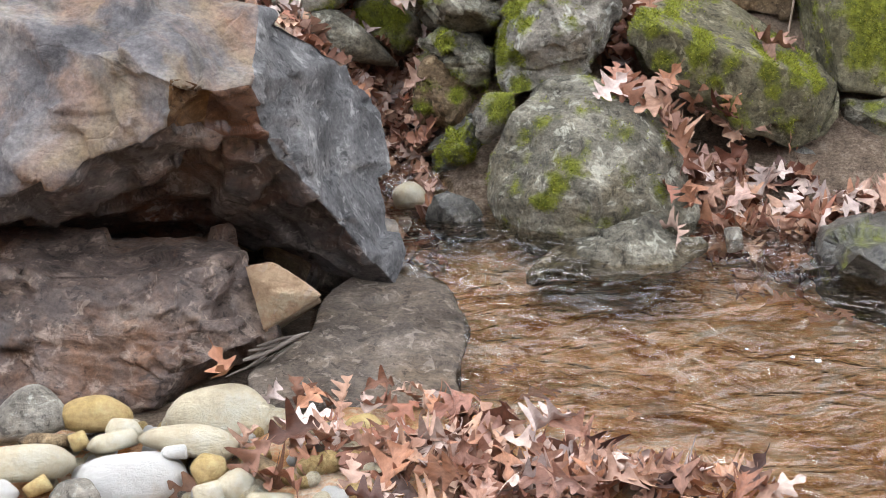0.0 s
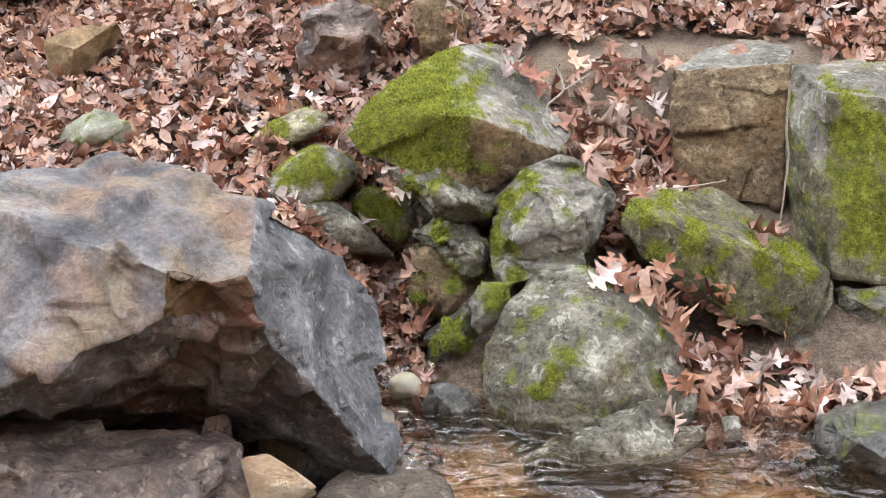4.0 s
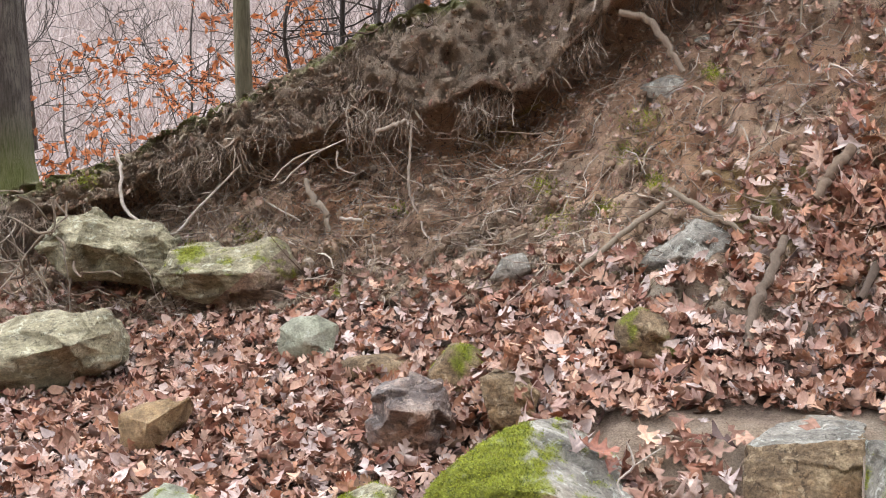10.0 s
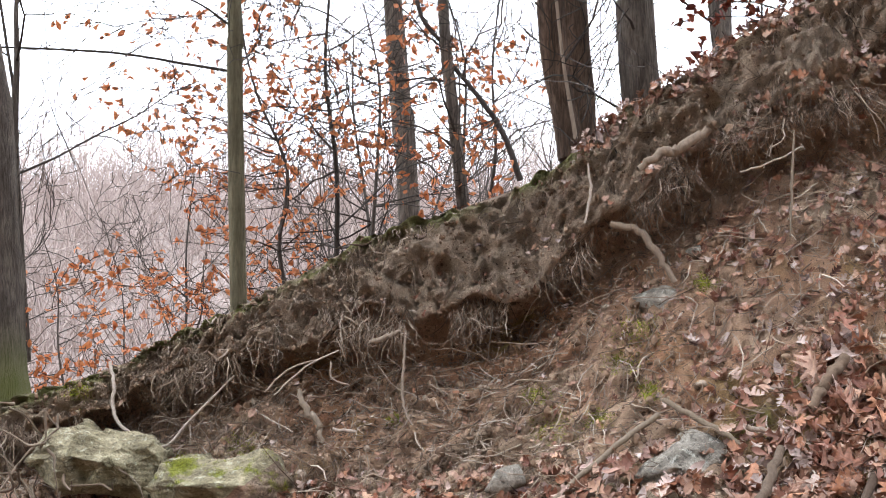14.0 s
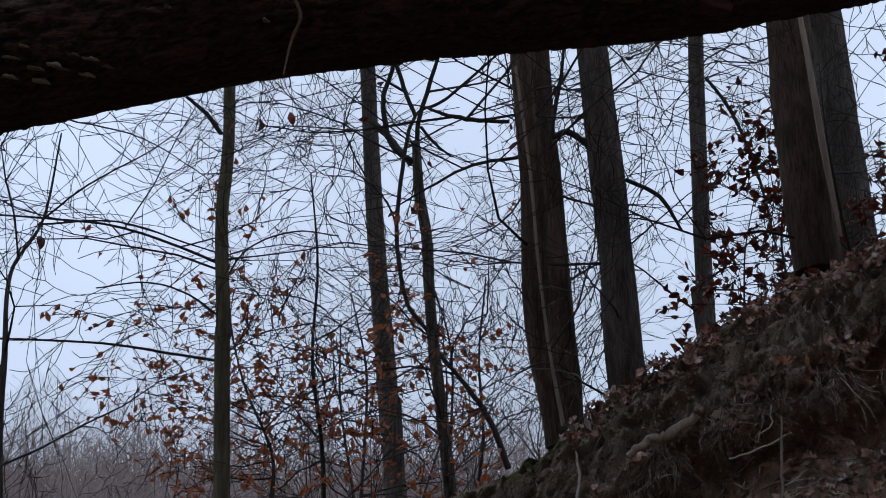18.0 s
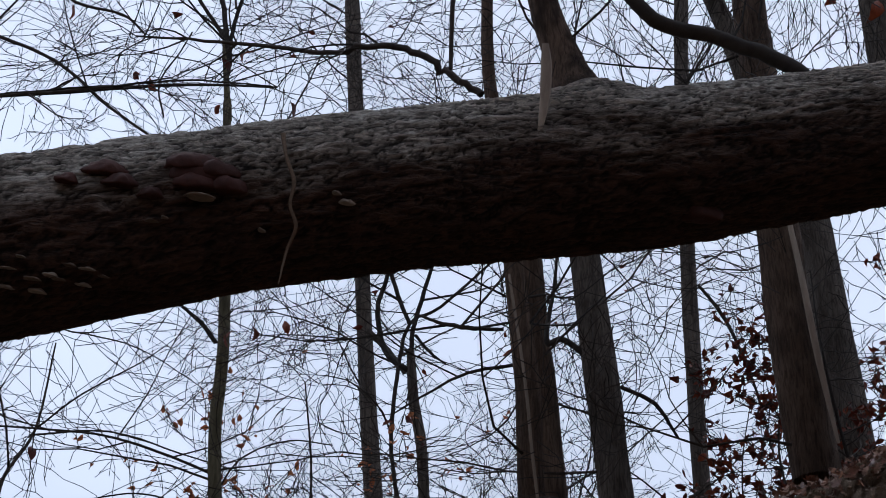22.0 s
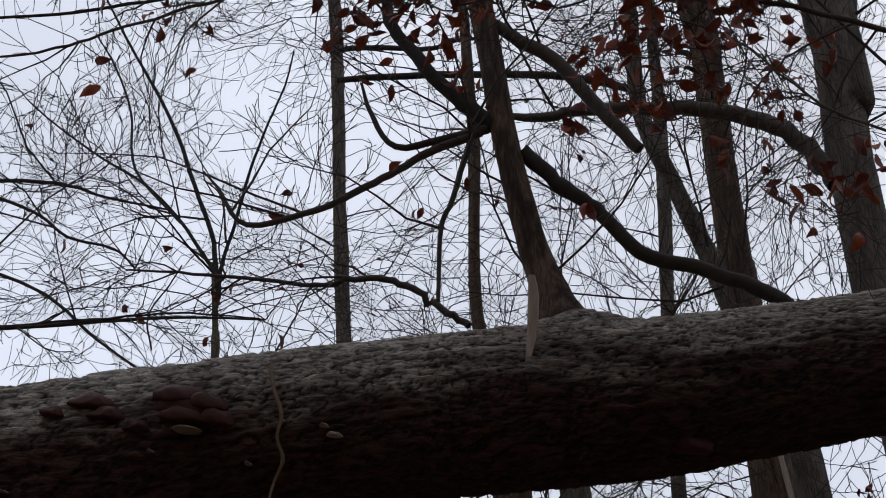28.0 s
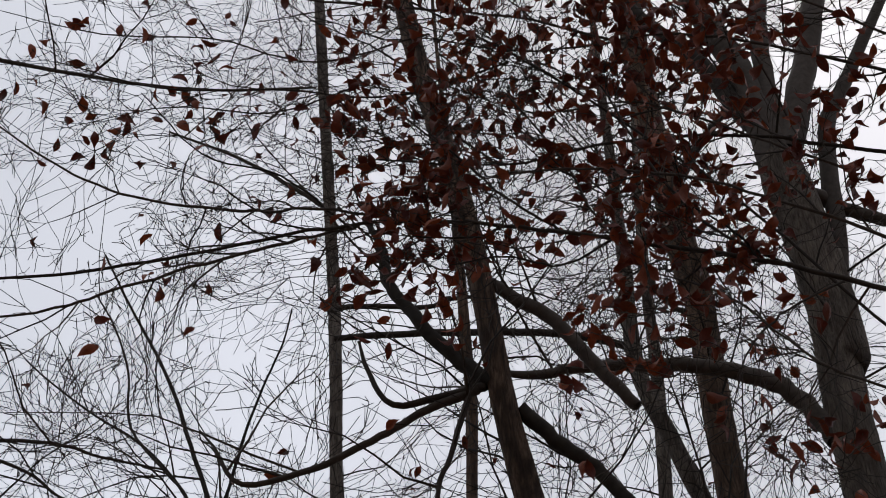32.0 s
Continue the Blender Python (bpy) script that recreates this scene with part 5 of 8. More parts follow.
rock("pebble", (-0.463, 2.58, 0.028), -27.6, 10.2, [(-106, 0.029), (-58, 0.066), (41, 0.06), (73, 0.036), (91, 0.034), (123, 0.068), (-111, 0.033)], (0.04, 0.05), CREAM, "long cream pebble on the stream bar", p=8, rough=0.04, level=4, bevel=0.9, chips=0, strata=0, group="pebbles on the bar", category="pebble")
rock("pebble", (-0.559, 2.5, -0.004), -28.7, 12.6, [(-127, 0.072), (-90, 0.045), (-54, 0.075), (0, 0.103), (61, 0.066), (90, 0.044), (124, 0.076), (-180, 0.102)], (0.04, 0.05), WHITE, "rounded white pebble on the stream bar", p=8, rough=0.04, level=4, bevel=0.9, chips=0, strata=0, group="pebbles on the bar", category="pebble")
rock("pebble", (-0.762, 2.5, 0.025), -27.7, 17.0, [(-99, 0.036), (-93, 0.032), (-48, 0.079), (47, 0.068), (84, 0.035), (99, 0.039), (-180, 0.101)], (0.04, 0.05), CREAM, "flat cream pebble on the stream bar", p=8, rough=0.04, level=4, bevel=0.9, chips=0, strata=0, group="pebbles on the bar", category="pebble")
rock("pebble", (-0.786, 2.42, 0.004), -28.8, 18.0, [(-97, 0.03), (-49, 0.029), (40, 0.034), (101, 0.027), (-180, 0.034)], (0.04, 0.05), WHITE, "pale pebble on the stream bar", p=8, rough=0.04, level=4, bevel=0.9, chips=0, strata=0, group="pebbles on the bar", category="pebble")
rock("pebble", (-0.423, 2.5, 0.016), -28.6, 9.6, [(-71, 0.025), (0, 0.032), (73, 0.027), (135, 0.029), (-158, 0.031)], (0.04, 0.05), OCHRE, "knobbly yellow pebble on the stream bar", p=8, rough=0.04, level=4, bevel=0.9, chips=0, strata=0, group="pebbles on the bar", category="pebble")
rock("pebble", (-0.369, 2.46, 0.004), -29.3, 8.5, [(-96, 0.028), (-21, 0.032), (54, 0.031), (122, 0.029), (-164, 0.034)], (0.04, 0.05), CREAM, "small yellowish pebble on the stream bar", p=8, rough=0.04, level=4, bevel=0.9, chips=0, strata=0, group="pebbles on the bar", category="pebble")
rock("pebble", (-0.331, 2.5, 0.009), -28.9, 7.5, [(-101, 0.03), (-27, 0.035), (56, 0.029), (117, 0.036), (-174, 0.033)], (0.04, 0.05), BROWN, "brown pebble among leaves on the stream bar", p=8, rough=0.04, level=4, bevel=0.9, chips=0, strata=0, group="pebbles on the bar", category="pebble")
rock("pebble", (-0.642, 2.4, 0.017), -29.1, 15.0, [(-67, 0.029), (27, 0.038), (90, 0.03), (140, 0.037), (-135, 0.035)], (0.04, 0.05), GREY, "grey pebble on the stream bar", p=8, rough=0.04, level=4, bevel=0.9, chips=0, strata=0, group="pebbles on the bar", category="pebble")
rock("pebble", (-0.156, 2.68, 0.005), -27.5, 3.3, [(-69, 0.024), (-22, 0.036), (49, 0.034), (104, 0.025), (153, 0.032), (-117, 0.031)], (0.04, 0.05), OCHRE, "ochre pebble among leaves on the stream bar", p=8, rough=0.04, level=4, bevel=0.9, chips=0, strata=0, group="pebbles on the bar", category="pebble")
rock("pebble", (-0.492, 2.55, 0.022), -28.0, 10.9, [(-96, 0.012), (0, 0.023), (93, 0.013), (153, 0.023)], (0.04, 0.05), WHITE, "small white pebble on the stream bar", p=8, rough=0.04, level=4, bevel=0.9, chips=0, strata=0, group="pebbles on the bar", category="pebble")
rock("pebble", (-0.719, 2.45, 0.007), -28.6, 16.3, [(-77, 0.014), (27, 0.022), (117, 0.015), (-153, 0.025)], (0.04, 0.05), OCHRE, "small ochre pebble on the stream bar", p=8, rough=0.04, level=4, bevel=0.9, chips=0, strata=0, group="pebbles on the bar", category="pebble")
rock("pebble", (-0.303, 2.4, -0.002), -30.1, 7.2, [(-93, 0.022), (0, 0.043), (86, 0.023), (167, 0.042)], (0.04, 0.05), CREAM, "cream pebble half under leaves on the stream bar", p=8, rough=0.04, level=4, bevel=0.9, chips=0, strata=0, group="pebbles on the bar", category="pebble")
rock("pebble", (-0.415, 2.44, -0.002), -29.5, 9.7, [(-80, 0.021), (14, 0.027), (101, 0.021), (-173, 0.027)], (0.04, 0.05), CREAM, "small cream pebble on the stream bar", p=8, rough=0.04, level=4, bevel=0.9, chips=0, strata=0, group="pebbles on the bar", category="pebble")

# ---- fallen trunk across the brook ----
LOG_LINE = [(-4.346, 6.4, 4.001, 0.514), (-2.903, 6.463, 4.35, 0.456), (-2.164, 6.525, 4.55, 0.43), (-1.129, 6.588, 4.744, 0.398), (-0.332, 6.65, 4.859, 0.389), (0.211, 6.713, 4.933, 0.396), (1.04, 6.775, 5.01, 0.388), (2.086, 6.838, 5.177, 0.364), (4.213, 6.9, 5.468, 0.375)]


COLLAR = (0.66, 0.08)


def build_log():
    line = spline(LOG_LINE, 56)
    sides = 220
    d = np.gradient(line[:, :3], axis=0)
    d /= np.linalg.norm(d, axis=1)[:, None]
    run = np.concatenate([[0], np.cumsum(np.linalg.norm(np.diff(line[:, :3], axis=0), axis=1))])
    a = np.cross(d, (0, 1, 0))
    a /= np.linalg.norm(a, axis=1)[:, None]
    b = np.cross(a, d)
    g = np.linspace(0, 2 * math.pi, sides, endpoint=False)
    k, j = (v.ravel() for v in np.meshgrid(np.arange(len(line)), np.arange(sides), indexing="ij"))
    c, s = np.cos(g[j]), np.sin(g[j])
    along = run[k]
    wave = 0.35 * vfbm(np.stack([along, c, s], 1), 2.4, 3, 12)
    grain = np.stack([along * 0.75 + 0.5 * c, (c + wave) * 4.2, (s + wave) * 4.2], 1)
    furrow = 0.85 * np.abs(vfbm(grain, 2.4, 4, 5)) + 0.32 * np.abs(vfbm(grain * np.array([1.5, 1, 1]), 6.5, 4, 7))
    lump = vfbm(np.stack([along * 0.8, c, s], 1), 1.0, 3, 2)
    up = np.clip(-s, 0, 1)
    knot = COLLAR[1] * np.exp(-((line[k, 0] - COLLAR[0]) / 0.2) ** 2) * up ** 2
    r = line[k, 3] * 0.972 * (0.97 + 0.05 * lump + 0.2 * np.minimum(furrow, 0.32)) + knot
    V = line[k, :3] - (r * s)[:, None] * a[k] + (r * c)[:, None] * b[k]
    o = k[:-sides] * sides
    j, j2 = j[:-sides], (j[:-sides] + 1) % sides
    F = np.stack([o + j, o + sides + j, o + sides + j2, o + j2], 1)
    root = new("fallen_trunk")
    root.location = line[0, :3]
    tagged(root, "huge fallen trunk with furrowed grey bark bridging the brook", "log")
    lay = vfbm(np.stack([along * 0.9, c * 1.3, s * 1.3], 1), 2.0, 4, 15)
    # the weathered cover also paints in light on the trunk's upper side
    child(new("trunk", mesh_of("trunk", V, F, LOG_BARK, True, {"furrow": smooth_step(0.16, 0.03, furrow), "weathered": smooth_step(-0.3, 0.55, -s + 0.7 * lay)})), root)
    return root


LOG_OB = build_log()


def bracket(at, w, h, material, label=""):
    """A shelf fungus: a half disc, thick at the bark, with a rolled rim."""
    u, f = ICO[3]
    v = u.copy()
    v[:, 2] = np.where(v[:, 2] > 0, v[:, 2], v[:, 2] * 0.45)
    ring = np.hypot(v[:, 0], v[:, 1])
    v[:, 2] -= 0.12 * ring ** 3
    v = v * np.array([w / 2, 0.07, h / 2]) * (1 + 0.5 * vfbm(v, 1.4, 3, at[0]))[:, None]
    ob = new("fungus", mesh_of("fungus", v, f, material))
    ob.matrix_world = pose(*at, 12, 6, 0)
    bpy.context.view_layer.update()
    child(ob, LOG_OB, label)
    ob.matrix_parent_inverse = Matrix.Translation(-LOG_OB.location)


bracket((-1.197, 6.22, 4.735), 0.3, 0.22, FUNGUS, "large rust-brown bracket fungus")
bracket((-1.168, 6.15, 4.599), 0.13, 0.022, FUNGUS_PALE, "pale rim of the bracket fungus")
bracket((-1.237, 6.2, 4.781), 0.245, 0.134, FUNGUS, "rust-brown lobed bracket fungus")
bracket((-1.109, 6.21, 4.741), 0.206, 0.128, FUNGUS)
bracket((-1.207, 6.2, 4.682), 0.226, 0.123, FUNGUS)
bracket((-1.058, 6.22, 4.67), 0.169, 0.133, FUNGUS)
bracket((-1.196, 6.22, 4.63), 0.133, 0.031, FUNGUS_PALE, "pale rim of a bracket fungus")
bracket((-1.601, 6.18, 4.755), 0.208, 0.114, FUNGUS, "rust-brown bracket fungus")
bracket((-1.531, 6.17, 4.69), 0.155, 0.103, FUNGUS)
bracket((-1.77, 6.16, 4.702), 0.104, 0.078, FUNGUS)
bracket((-1.398, 6.19, 4.633), 0.113, 0.087, FUNGUS)
bracket((1.099, 6.65, 4.672), 0.210, 0.135, FUNGUS, "dull brown bracket fungus")
bracket((-2.033, 6.29, 4.247), 0.064, 0.031, FUNGUS_PALE)
bracket((-1.917, 6.28, 4.28), 0.072, 0.022, FUNGUS_PALE)
bracket((-1.839, 6.29, 4.298), 0.061, 0.034, FUNGUS_PALE)
bracket((-1.751, 6.27, 4.335), 0.051, 0.023, FUNGUS_PALE)
bracket((-1.682, 6.31, 4.332), 0.073, 0.023, FUNGUS_PALE)
bracket((-1.617, 6.35, 4.312), 0.045, 0.015, FUNGUS_PALE)
bracket((-1.91, 6.34, 4.246), 0.074, 0.034, FUNGUS_PALE)
bracket((-1.711, 6.37, 4.283), 0.066, 0.026, FUNGUS_PALE)
bracket((-2.014, 6.23, 4.312), 0.072, 0.014, FUNGUS_PALE)
bracket((-1.807, 6.31, 4.287), 0.062, 0.017, FUNGUS_PALE)
bracket((-1.953, 6.21, 4.356), 0.038, 0.015, FUNGUS_PALE)
bracket((-1.392, 6.23, 4.521), 0.058, 0.018, FUNGUS_PALE)
bracket((-0.533, 6.32, 4.626), 0.071, 0.035, FUNGUS_PALE)
bracket((-0.577, 6.29, 4.661), 0.041, 0.020, FUNGUS_PALE)
bracket((-1.335, 6.23, 4.535), 0.033, 0.018, FUNGUS_PALE)
bracket((-0.917, 6.34, 4.51), 0.034, 0.016, FUNGUS_PALE)


def strip(name, pts, parent, label, flat=0.35, material=None):
    line = spline(pts, 6)
    V, F = tubes([line], 8)
    V = np.array(V)
    c = np.repeat(line[:, :3], 8, axis=0)
    V = c + (V - c) * np.array([1, flat, 1])
    child(new(name, mesh_of(name, V, F, material or PALE_WOOD)), parent, label)


strip("splinter", [(0.405, 6.35, 5.465, 0.016), (0.404, 6.35, 5.339, 0.027), (0.387, 6.35, 5.155, 0.024), (0.359, 6.35, 5.005, 0.013), (0.345, 6.35, 4.931, 0.005)], LOG_OB, "pale peeled wood splinter")
strip("bark_strip", [(-0.822, 6.24, 4.96, 0.012), (-0.8, 6.215, 4.82, 0.008), (-0.765, 6.225, 4.7, 0.01), (-0.785, 6.255, 4.6, 0.007), (-0.762, 6.3, 4.51, 0.009), (-0.81, 6.36, 4.42, 0.007), (-0.84, 6.34, 4.25, 0.003)], LOG_OB, "grey strip of bark hanging over the trunk", 0.35, ROOT_DARK)


def log_limb(pts, rough=0.08):
    """A branch of the fallen trunk that still stands up from it."""
    line = spline(pts, 10)
    V, F = tubes([line], 24)
    V = np.array(V)
    c = np.repeat(line[:, :3], 24, axis=0)
    crease = np.abs(vfbm(V * np.array([4, 4, 0.8]), 3.0, 3, 6))
    V = c + (V - c) * (1 + rough * vfbm(V, 3.0, 3, 2) - 0.1 * crease)[:, None]
    child(new("branch", mesh_of("branch", V, F, BARK_BROWN, True, {"furrow": 0.8 * smooth_step(0.2, 0.05, crease)})), LOG_OB)
    BOUGHS.setdefault(LOG_OB.name, []).append(line)


BOUGHS = {}
log_limb([(0.634, 6.75, 5.141, 0.237), (0.598, 6.75, 5.3, 0.197), (0.55, 6.75, 5.463, 0.135), (0.502, 6.75, 5.664, 0.095), (0.451, 6.75, 5.872, 0.082), (0.408, 6.75, 6.122, 0.076), (0.334, 6.75, 6.652, 0.072), (0.285, 6.75, 7.224, 0.071), (0.177, 6.75, 8.132, 0.072), (-0.034, 6.75, 9.303, 0.071), (-0.186, 6.75, 10.412, 0.065), (-0.619, 6.75, 13.573, 0.05)])


# ---- standing trees ----
TREES = []


def trunk(pts, material, label, moss=0.0):
    line = spline(pts, 14)
    sides = 28
    V, F = tubes([line], sides)
    V = np.array(V)
    k = np.repeat(np.arange(len(line)), sides)
    c = line[k, :3]
    crease = np.abs(vfbm(V * np.array([5, 5, 0.5]), 2.4, 3, 4))
    V = c + (V - c) * (1 + 0.14 * vfbm(V * np.array([2.4, 2.4, 0.6]), 2.4, 4, len(TREES)) - 0.12 * crease)[:, None]
    low = line[0, 2]
    mask = moss * (1 - smooth_step(0.05, 0.5, V[:, 2] - low - 0.1))
    root = new("tree")
    root.location = line[0, :3]
    tagged(root, label, "tree")
    child(new("trunk", mesh_of("trunk", V, F, material, True, {"moss": mask, "furrow": 0.45 * smooth_step(0.16, 0.04, crease)})), root)
    TREES.append((root, line))
    return root


tree_a = trunk([(-2.91, 8.6, 1.578, 0.376), (-2.883, 8.6, 1.827, 0.278), (-2.873, 8.6, 2.173, 0.246), (-2.973, 8.6, 3.357, 0.235), (-3.13, 8.6, 4.072, 0.223), (-3.596, 8.6, 5.951, 0.224), (-4.994, 8.6, 9.265, 0.205)], BARK_GREY, "thick grey trunk with a moss-green foot on the bank top", moss=0.7)
tree_b = trunk([(-3.029, 10, 1.98, 0.027), (-3.08, 10, 2.566, 0.027), (-3.146, 10, 3.423, 0.028), (-3.143, 10, 3.915, 0.021), (-3.142, 10, 4.496, 0.014), (-2.943, 10, 4.884, 0.010), (-2.855, 10, 5.504, 0.006)], BARK_GREY, "slender grey understorey tree with bare twigs")
tree_c = trunk([(-1.647, 10, 1.748, 0.06), (-1.666, 10, 2.327, 0.057), (-1.703, 10, 3.964, 0.051), (-1.696, 10, 4.062, 0.051), (-1.727, 10, 4.85, 0.046), (-1.694, 10, 5.55, 0.043), (-1.735, 10, 7.306, 0.03), (-1.727, 10, 7.249, 0.027), (-1.776, 10, 7.936, 0.02)], BARK_OLIVE, "straight olive-brown young tree above the bank")
tree_d = trunk([(-0.685, 13, 2.774, 0.099), (-0.728, 13, 3.322, 0.095), (-0.769, 13, 4.216, 0.086), (-0.772, 13, 3.997, 0.091), (-0.885, 13, 5.586, 0.081), (-0.955, 13, 7.255, 0.072), (-1.048, 13, 9.991, 0.076), (-1.069, 13, 10.654, 0.069), (-1.123, 13, 12.952, 0.072), (-1.385, 13, 18.206, 0.069), (-1.72, 13, 25.807, 0.05)], BARK_GREY, "tall straight grey trunk with short bare branches")
tree_e = trunk([(-0.229, 11, 3.011, 0.048), (-0.302, 11, 3.818, 0.045), (-0.338, 11, 4.152, 0.045), (-0.364, 11, 4.576, 0.041), (-0.378, 11, 5.011, 0.042), (-0.428, 11, 5.344, 0.042), (-0.442, 11, 5.591, 0.038), (-0.448, 11, 5.773, 0.030)], BARK_GREY, "thin crooked tree forked below the fallen trunk")
tree_f = trunk([(0.410, 8.4, 2.952, 0.074), (0.382, 8.4, 3.170, 0.068), (0.342, 8.4, 3.423, 0.072), (0.317, 8.4, 3.745, 0.075), (0.314, 8.4, 4.107, 0.076), (0.320, 8.4, 4.479, 0.077), (0.293, 8.4, 4.896, 0.066), (0.272, 8.4, 5.271, 0.060), (0.267, 8.4, 5.618, 0.058)], BARK_BROWN, "reddish brown trunk with a pale split strip")
tree_g = trunk([(0.512, 9.2, 3.166, 0.088), (0.498, 9.2, 3.474, 0.102), (0.469, 9.2, 3.753, 0.110), (0.455, 9.2, 4.109, 0.107), (0.442, 9.2, 4.473, 0.101), (0.431, 9.2, 4.845, 0.096), (0.417, 9.2, 5.226, 0.086), (0.406, 9.2, 5.637, 0.084), (0.392, 9.2, 6.261, 0.082), (0.194, 9.2, 6.963, 0.046), (0.23, 9.2, 8.411, 0.046), (0.216, 9.2, 9.063, 0.043), (0.179, 9.2, 10.777, 0.033), (0.138, 9.2, 11.631, 0.022), (0.087, 9.2, 13.223, 0.016), (0.069, 9.2, 15.604, 0.009)], BARK_BROWN, "brown trunk standing close behind another")
tree_h = trunk([(0.895, 9, 3.124, 0.129), (0.854, 9, 3.459, 0.117), (0.819, 9, 4.003, 0.112), (0.853, 9, 3.497, 0.109), (0.799, 9, 4.62, 0.107), (0.744, 9, 5.565, 0.1), (0.668, 9, 6.782, 0.083), (0.56, 9, 7.505, 0.059), (0.454, 9, 8.402, 0.053), (0.385, 9, 9.166, 0.047), (0.245, 9, 10.376, 0.041), (-0.035, 9, 11.937, 0.03)], BARK_GREY, "ridged dark grey trunk behind the fallen log")
tree_i = trunk([(1.798, 12, 4.268, 0.085), (1.752, 12, 4.857, 0.077), (1.778, 12, 4.541, 0.077), (1.804, 12, 5.672, 0.069), (1.857, 12, 7.031, 0.065), (1.961, 12, 8.623, 0.056), (1.947, 12, 8.579, 0.066), (2.094, 12, 10.456, 0.066), (2.15, 12, 11.897, 0.058), (2.243, 12, 13.519, 0.043), (2.368, 12, 15.097, 0.03), (2.625, 12, 18.432, 0.015)], BARK_GREY, "slim grey tree with small rusty leaves")
tree_j = trunk([(1.868, 8.3, 3.870, 0.140), (1.850, 8.3, 4.199, 0.135), (1.825, 8.3, 4.809, 0.132), (1.818, 8.3, 5.302, 0.128), (1.826, 8.3, 6.684, 0.108), (1.828, 8.3, 6.437, 0.107), (1.815, 8.3, 7.032, 0.103), (1.823, 8.3, 7.953, 0.104), (1.843, 8.3, 8.973, 0.107), (1.816, 8.3, 8.740, 0.109), (1.769, 8.3, 9.589, 0.115), (1.712, 8.3, 10.666, 0.113), (1.736, 8.3, 11.958, 0.112), (1.814, 8.3, 13.625, 0.107)], BARK_BROWN, "brown trunk with a long pale peeled strip")
tree_k = trunk([(2.559, 10, 3.951, 0.157), (2.504, 10, 4.81, 0.143), (2.455, 10, 6.194, 0.116), (2.408, 10, 6.232, 0.109), (2.001, 10, 7.86, 0.078), (1.794, 10, 8.609, 0.073), (1.61, 10, 9.359, 0.068), (1.635, 10, 10.479, 0.059), (1.664, 10, 12.256, 0.046), (1.691, 10, 13.691, 0.034), (1.812, 10, 16.155, 0.016)], BARK_GREY, "dark trunk partly hidden behind a nearer tree")
tree_l = trunk([(2.460, 8, 3.578, 0.162), (2.486, 8, 4.336, 0.166), (2.559, 8, 4.911, 0.164), (2.570, 8, 5.611, 0.159), (2.569, 8, 6.219, 0.153), (2.566, 8, 6.665, 0.150), (2.577, 8, 7.424, 0.149), (2.663, 8, 8.653, 0.152), (2.654, 8, 7.734, 0.159), (2.621, 8, 8.688, 0.168), (2.560, 8, 9.416, 0.176), (2.526, 8, 9.685, 0.127)], BARK_GREY, "thick forked trunk leaning over the slope")

strip("bark_strip", [(0.238, 8.2, 5.103, 0.008), (0.3, 8.2, 4.446, 0.009), (0.323, 8.2, 3.984, 0.009), (0.364, 8.2, 3.475, 0.009), (0.426, 8.2, 3.022, 0.012)], tree_f, "pale split strip")
strip("bark_strip", [(1.814, 7.95, 5.251, 0.015), (1.843, 7.95, 4.905, 0.018), (1.874, 7.95, 4.437, 0.019), (1.92, 7.95, 3.955, 0.009)], tree_j, "long pale peeled strip")



def limb(tree, pts):
    line = spline(pts, 5, 0.12, np.random.default_rng(len(pts) + 5))
    V, F = tubes([line], 8)
    ob = child(new("branch", mesh_of("branch", V, F, TWIG)), tree)
    BOUGHS.setdefault(tree.name, []).append(line)
    return ob


limb(LOG_OB, [(0.281, 6.75, 6.694, 0.046), (0.036, 6.75, 6.967, 0.043), (-0.132, 6.75, 7.225, 0.04), (-0.274, 6.75, 7.469, 0.036), (-0.304, 6.75, 7.738, 0.028), (-0.387, 6.75, 7.95, 0.017)])
limb(LOG_OB, [(0.249, 6.75, 6.676, 0.028), (0.056, 6.75, 6.635, 0.023), (-0.252, 6.75, 6.576, 0.018), (-0.39, 6.75, 6.827, 0.014), (-0.437, 6.75, 7.032, 0.008)])
limb(LOG_OB, [(0.211, 6.75, 6.658, 0.028), (-0.07, 6.75, 6.537, 0.023), (-0.285, 6.75, 6.395, 0.021), (-0.496, 6.75, 6.275, 0.02), (-0.674, 6.75, 6.182, 0.018), (-1.042, 6.75, 6.102, 0.015), (-1.204, 6.75, 6.347, 0.009), (-1.287, 6.75, 6.463, 0.005)])
limb(LOG_OB, [(0.433, 6.75, 6.512, 0.046), (0.641, 6.75, 6.257, 0.042), (0.793, 6.75, 6.122, 0.04), (0.986, 6.75, 5.847, 0.04), (1.315, 6.75, 5.711, 0.039), (1.556, 6.75, 5.599, 0.041), (1.756, 6.75, 5.441, 0.041)])
limb(LOG_OB, [(0.306, 6.75, 7.439, 0.036), (0.467, 6.75, 7.3, 0.039), (0.663, 6.75, 7.121, 0.042), (0.87, 6.75, 6.783, 0.041), (1.057, 6.75, 6.5, 0.034)])
limb(LOG_OB, [(0.183, 6.75, 6.718, 0.019), (0.041, 6.75, 6.213, 0.015), (-0.024, 6.75, 6.035, 0.013), (-0.052, 6.75, 5.59, 0.011)])
limb(tree_l, [(2.456, 8, 7.118, 0.069), (2.355, 8, 7.345, 0.063), (2.142, 8, 7.584, 0.058), (1.727, 8, 7.745, 0.052), (1.362, 8, 7.773, 0.045), (0.92, 8, 7.776, 0.037), (0.659, 8, 7.728, 0.033), (0.458, 8, 7.752, 0.022)])
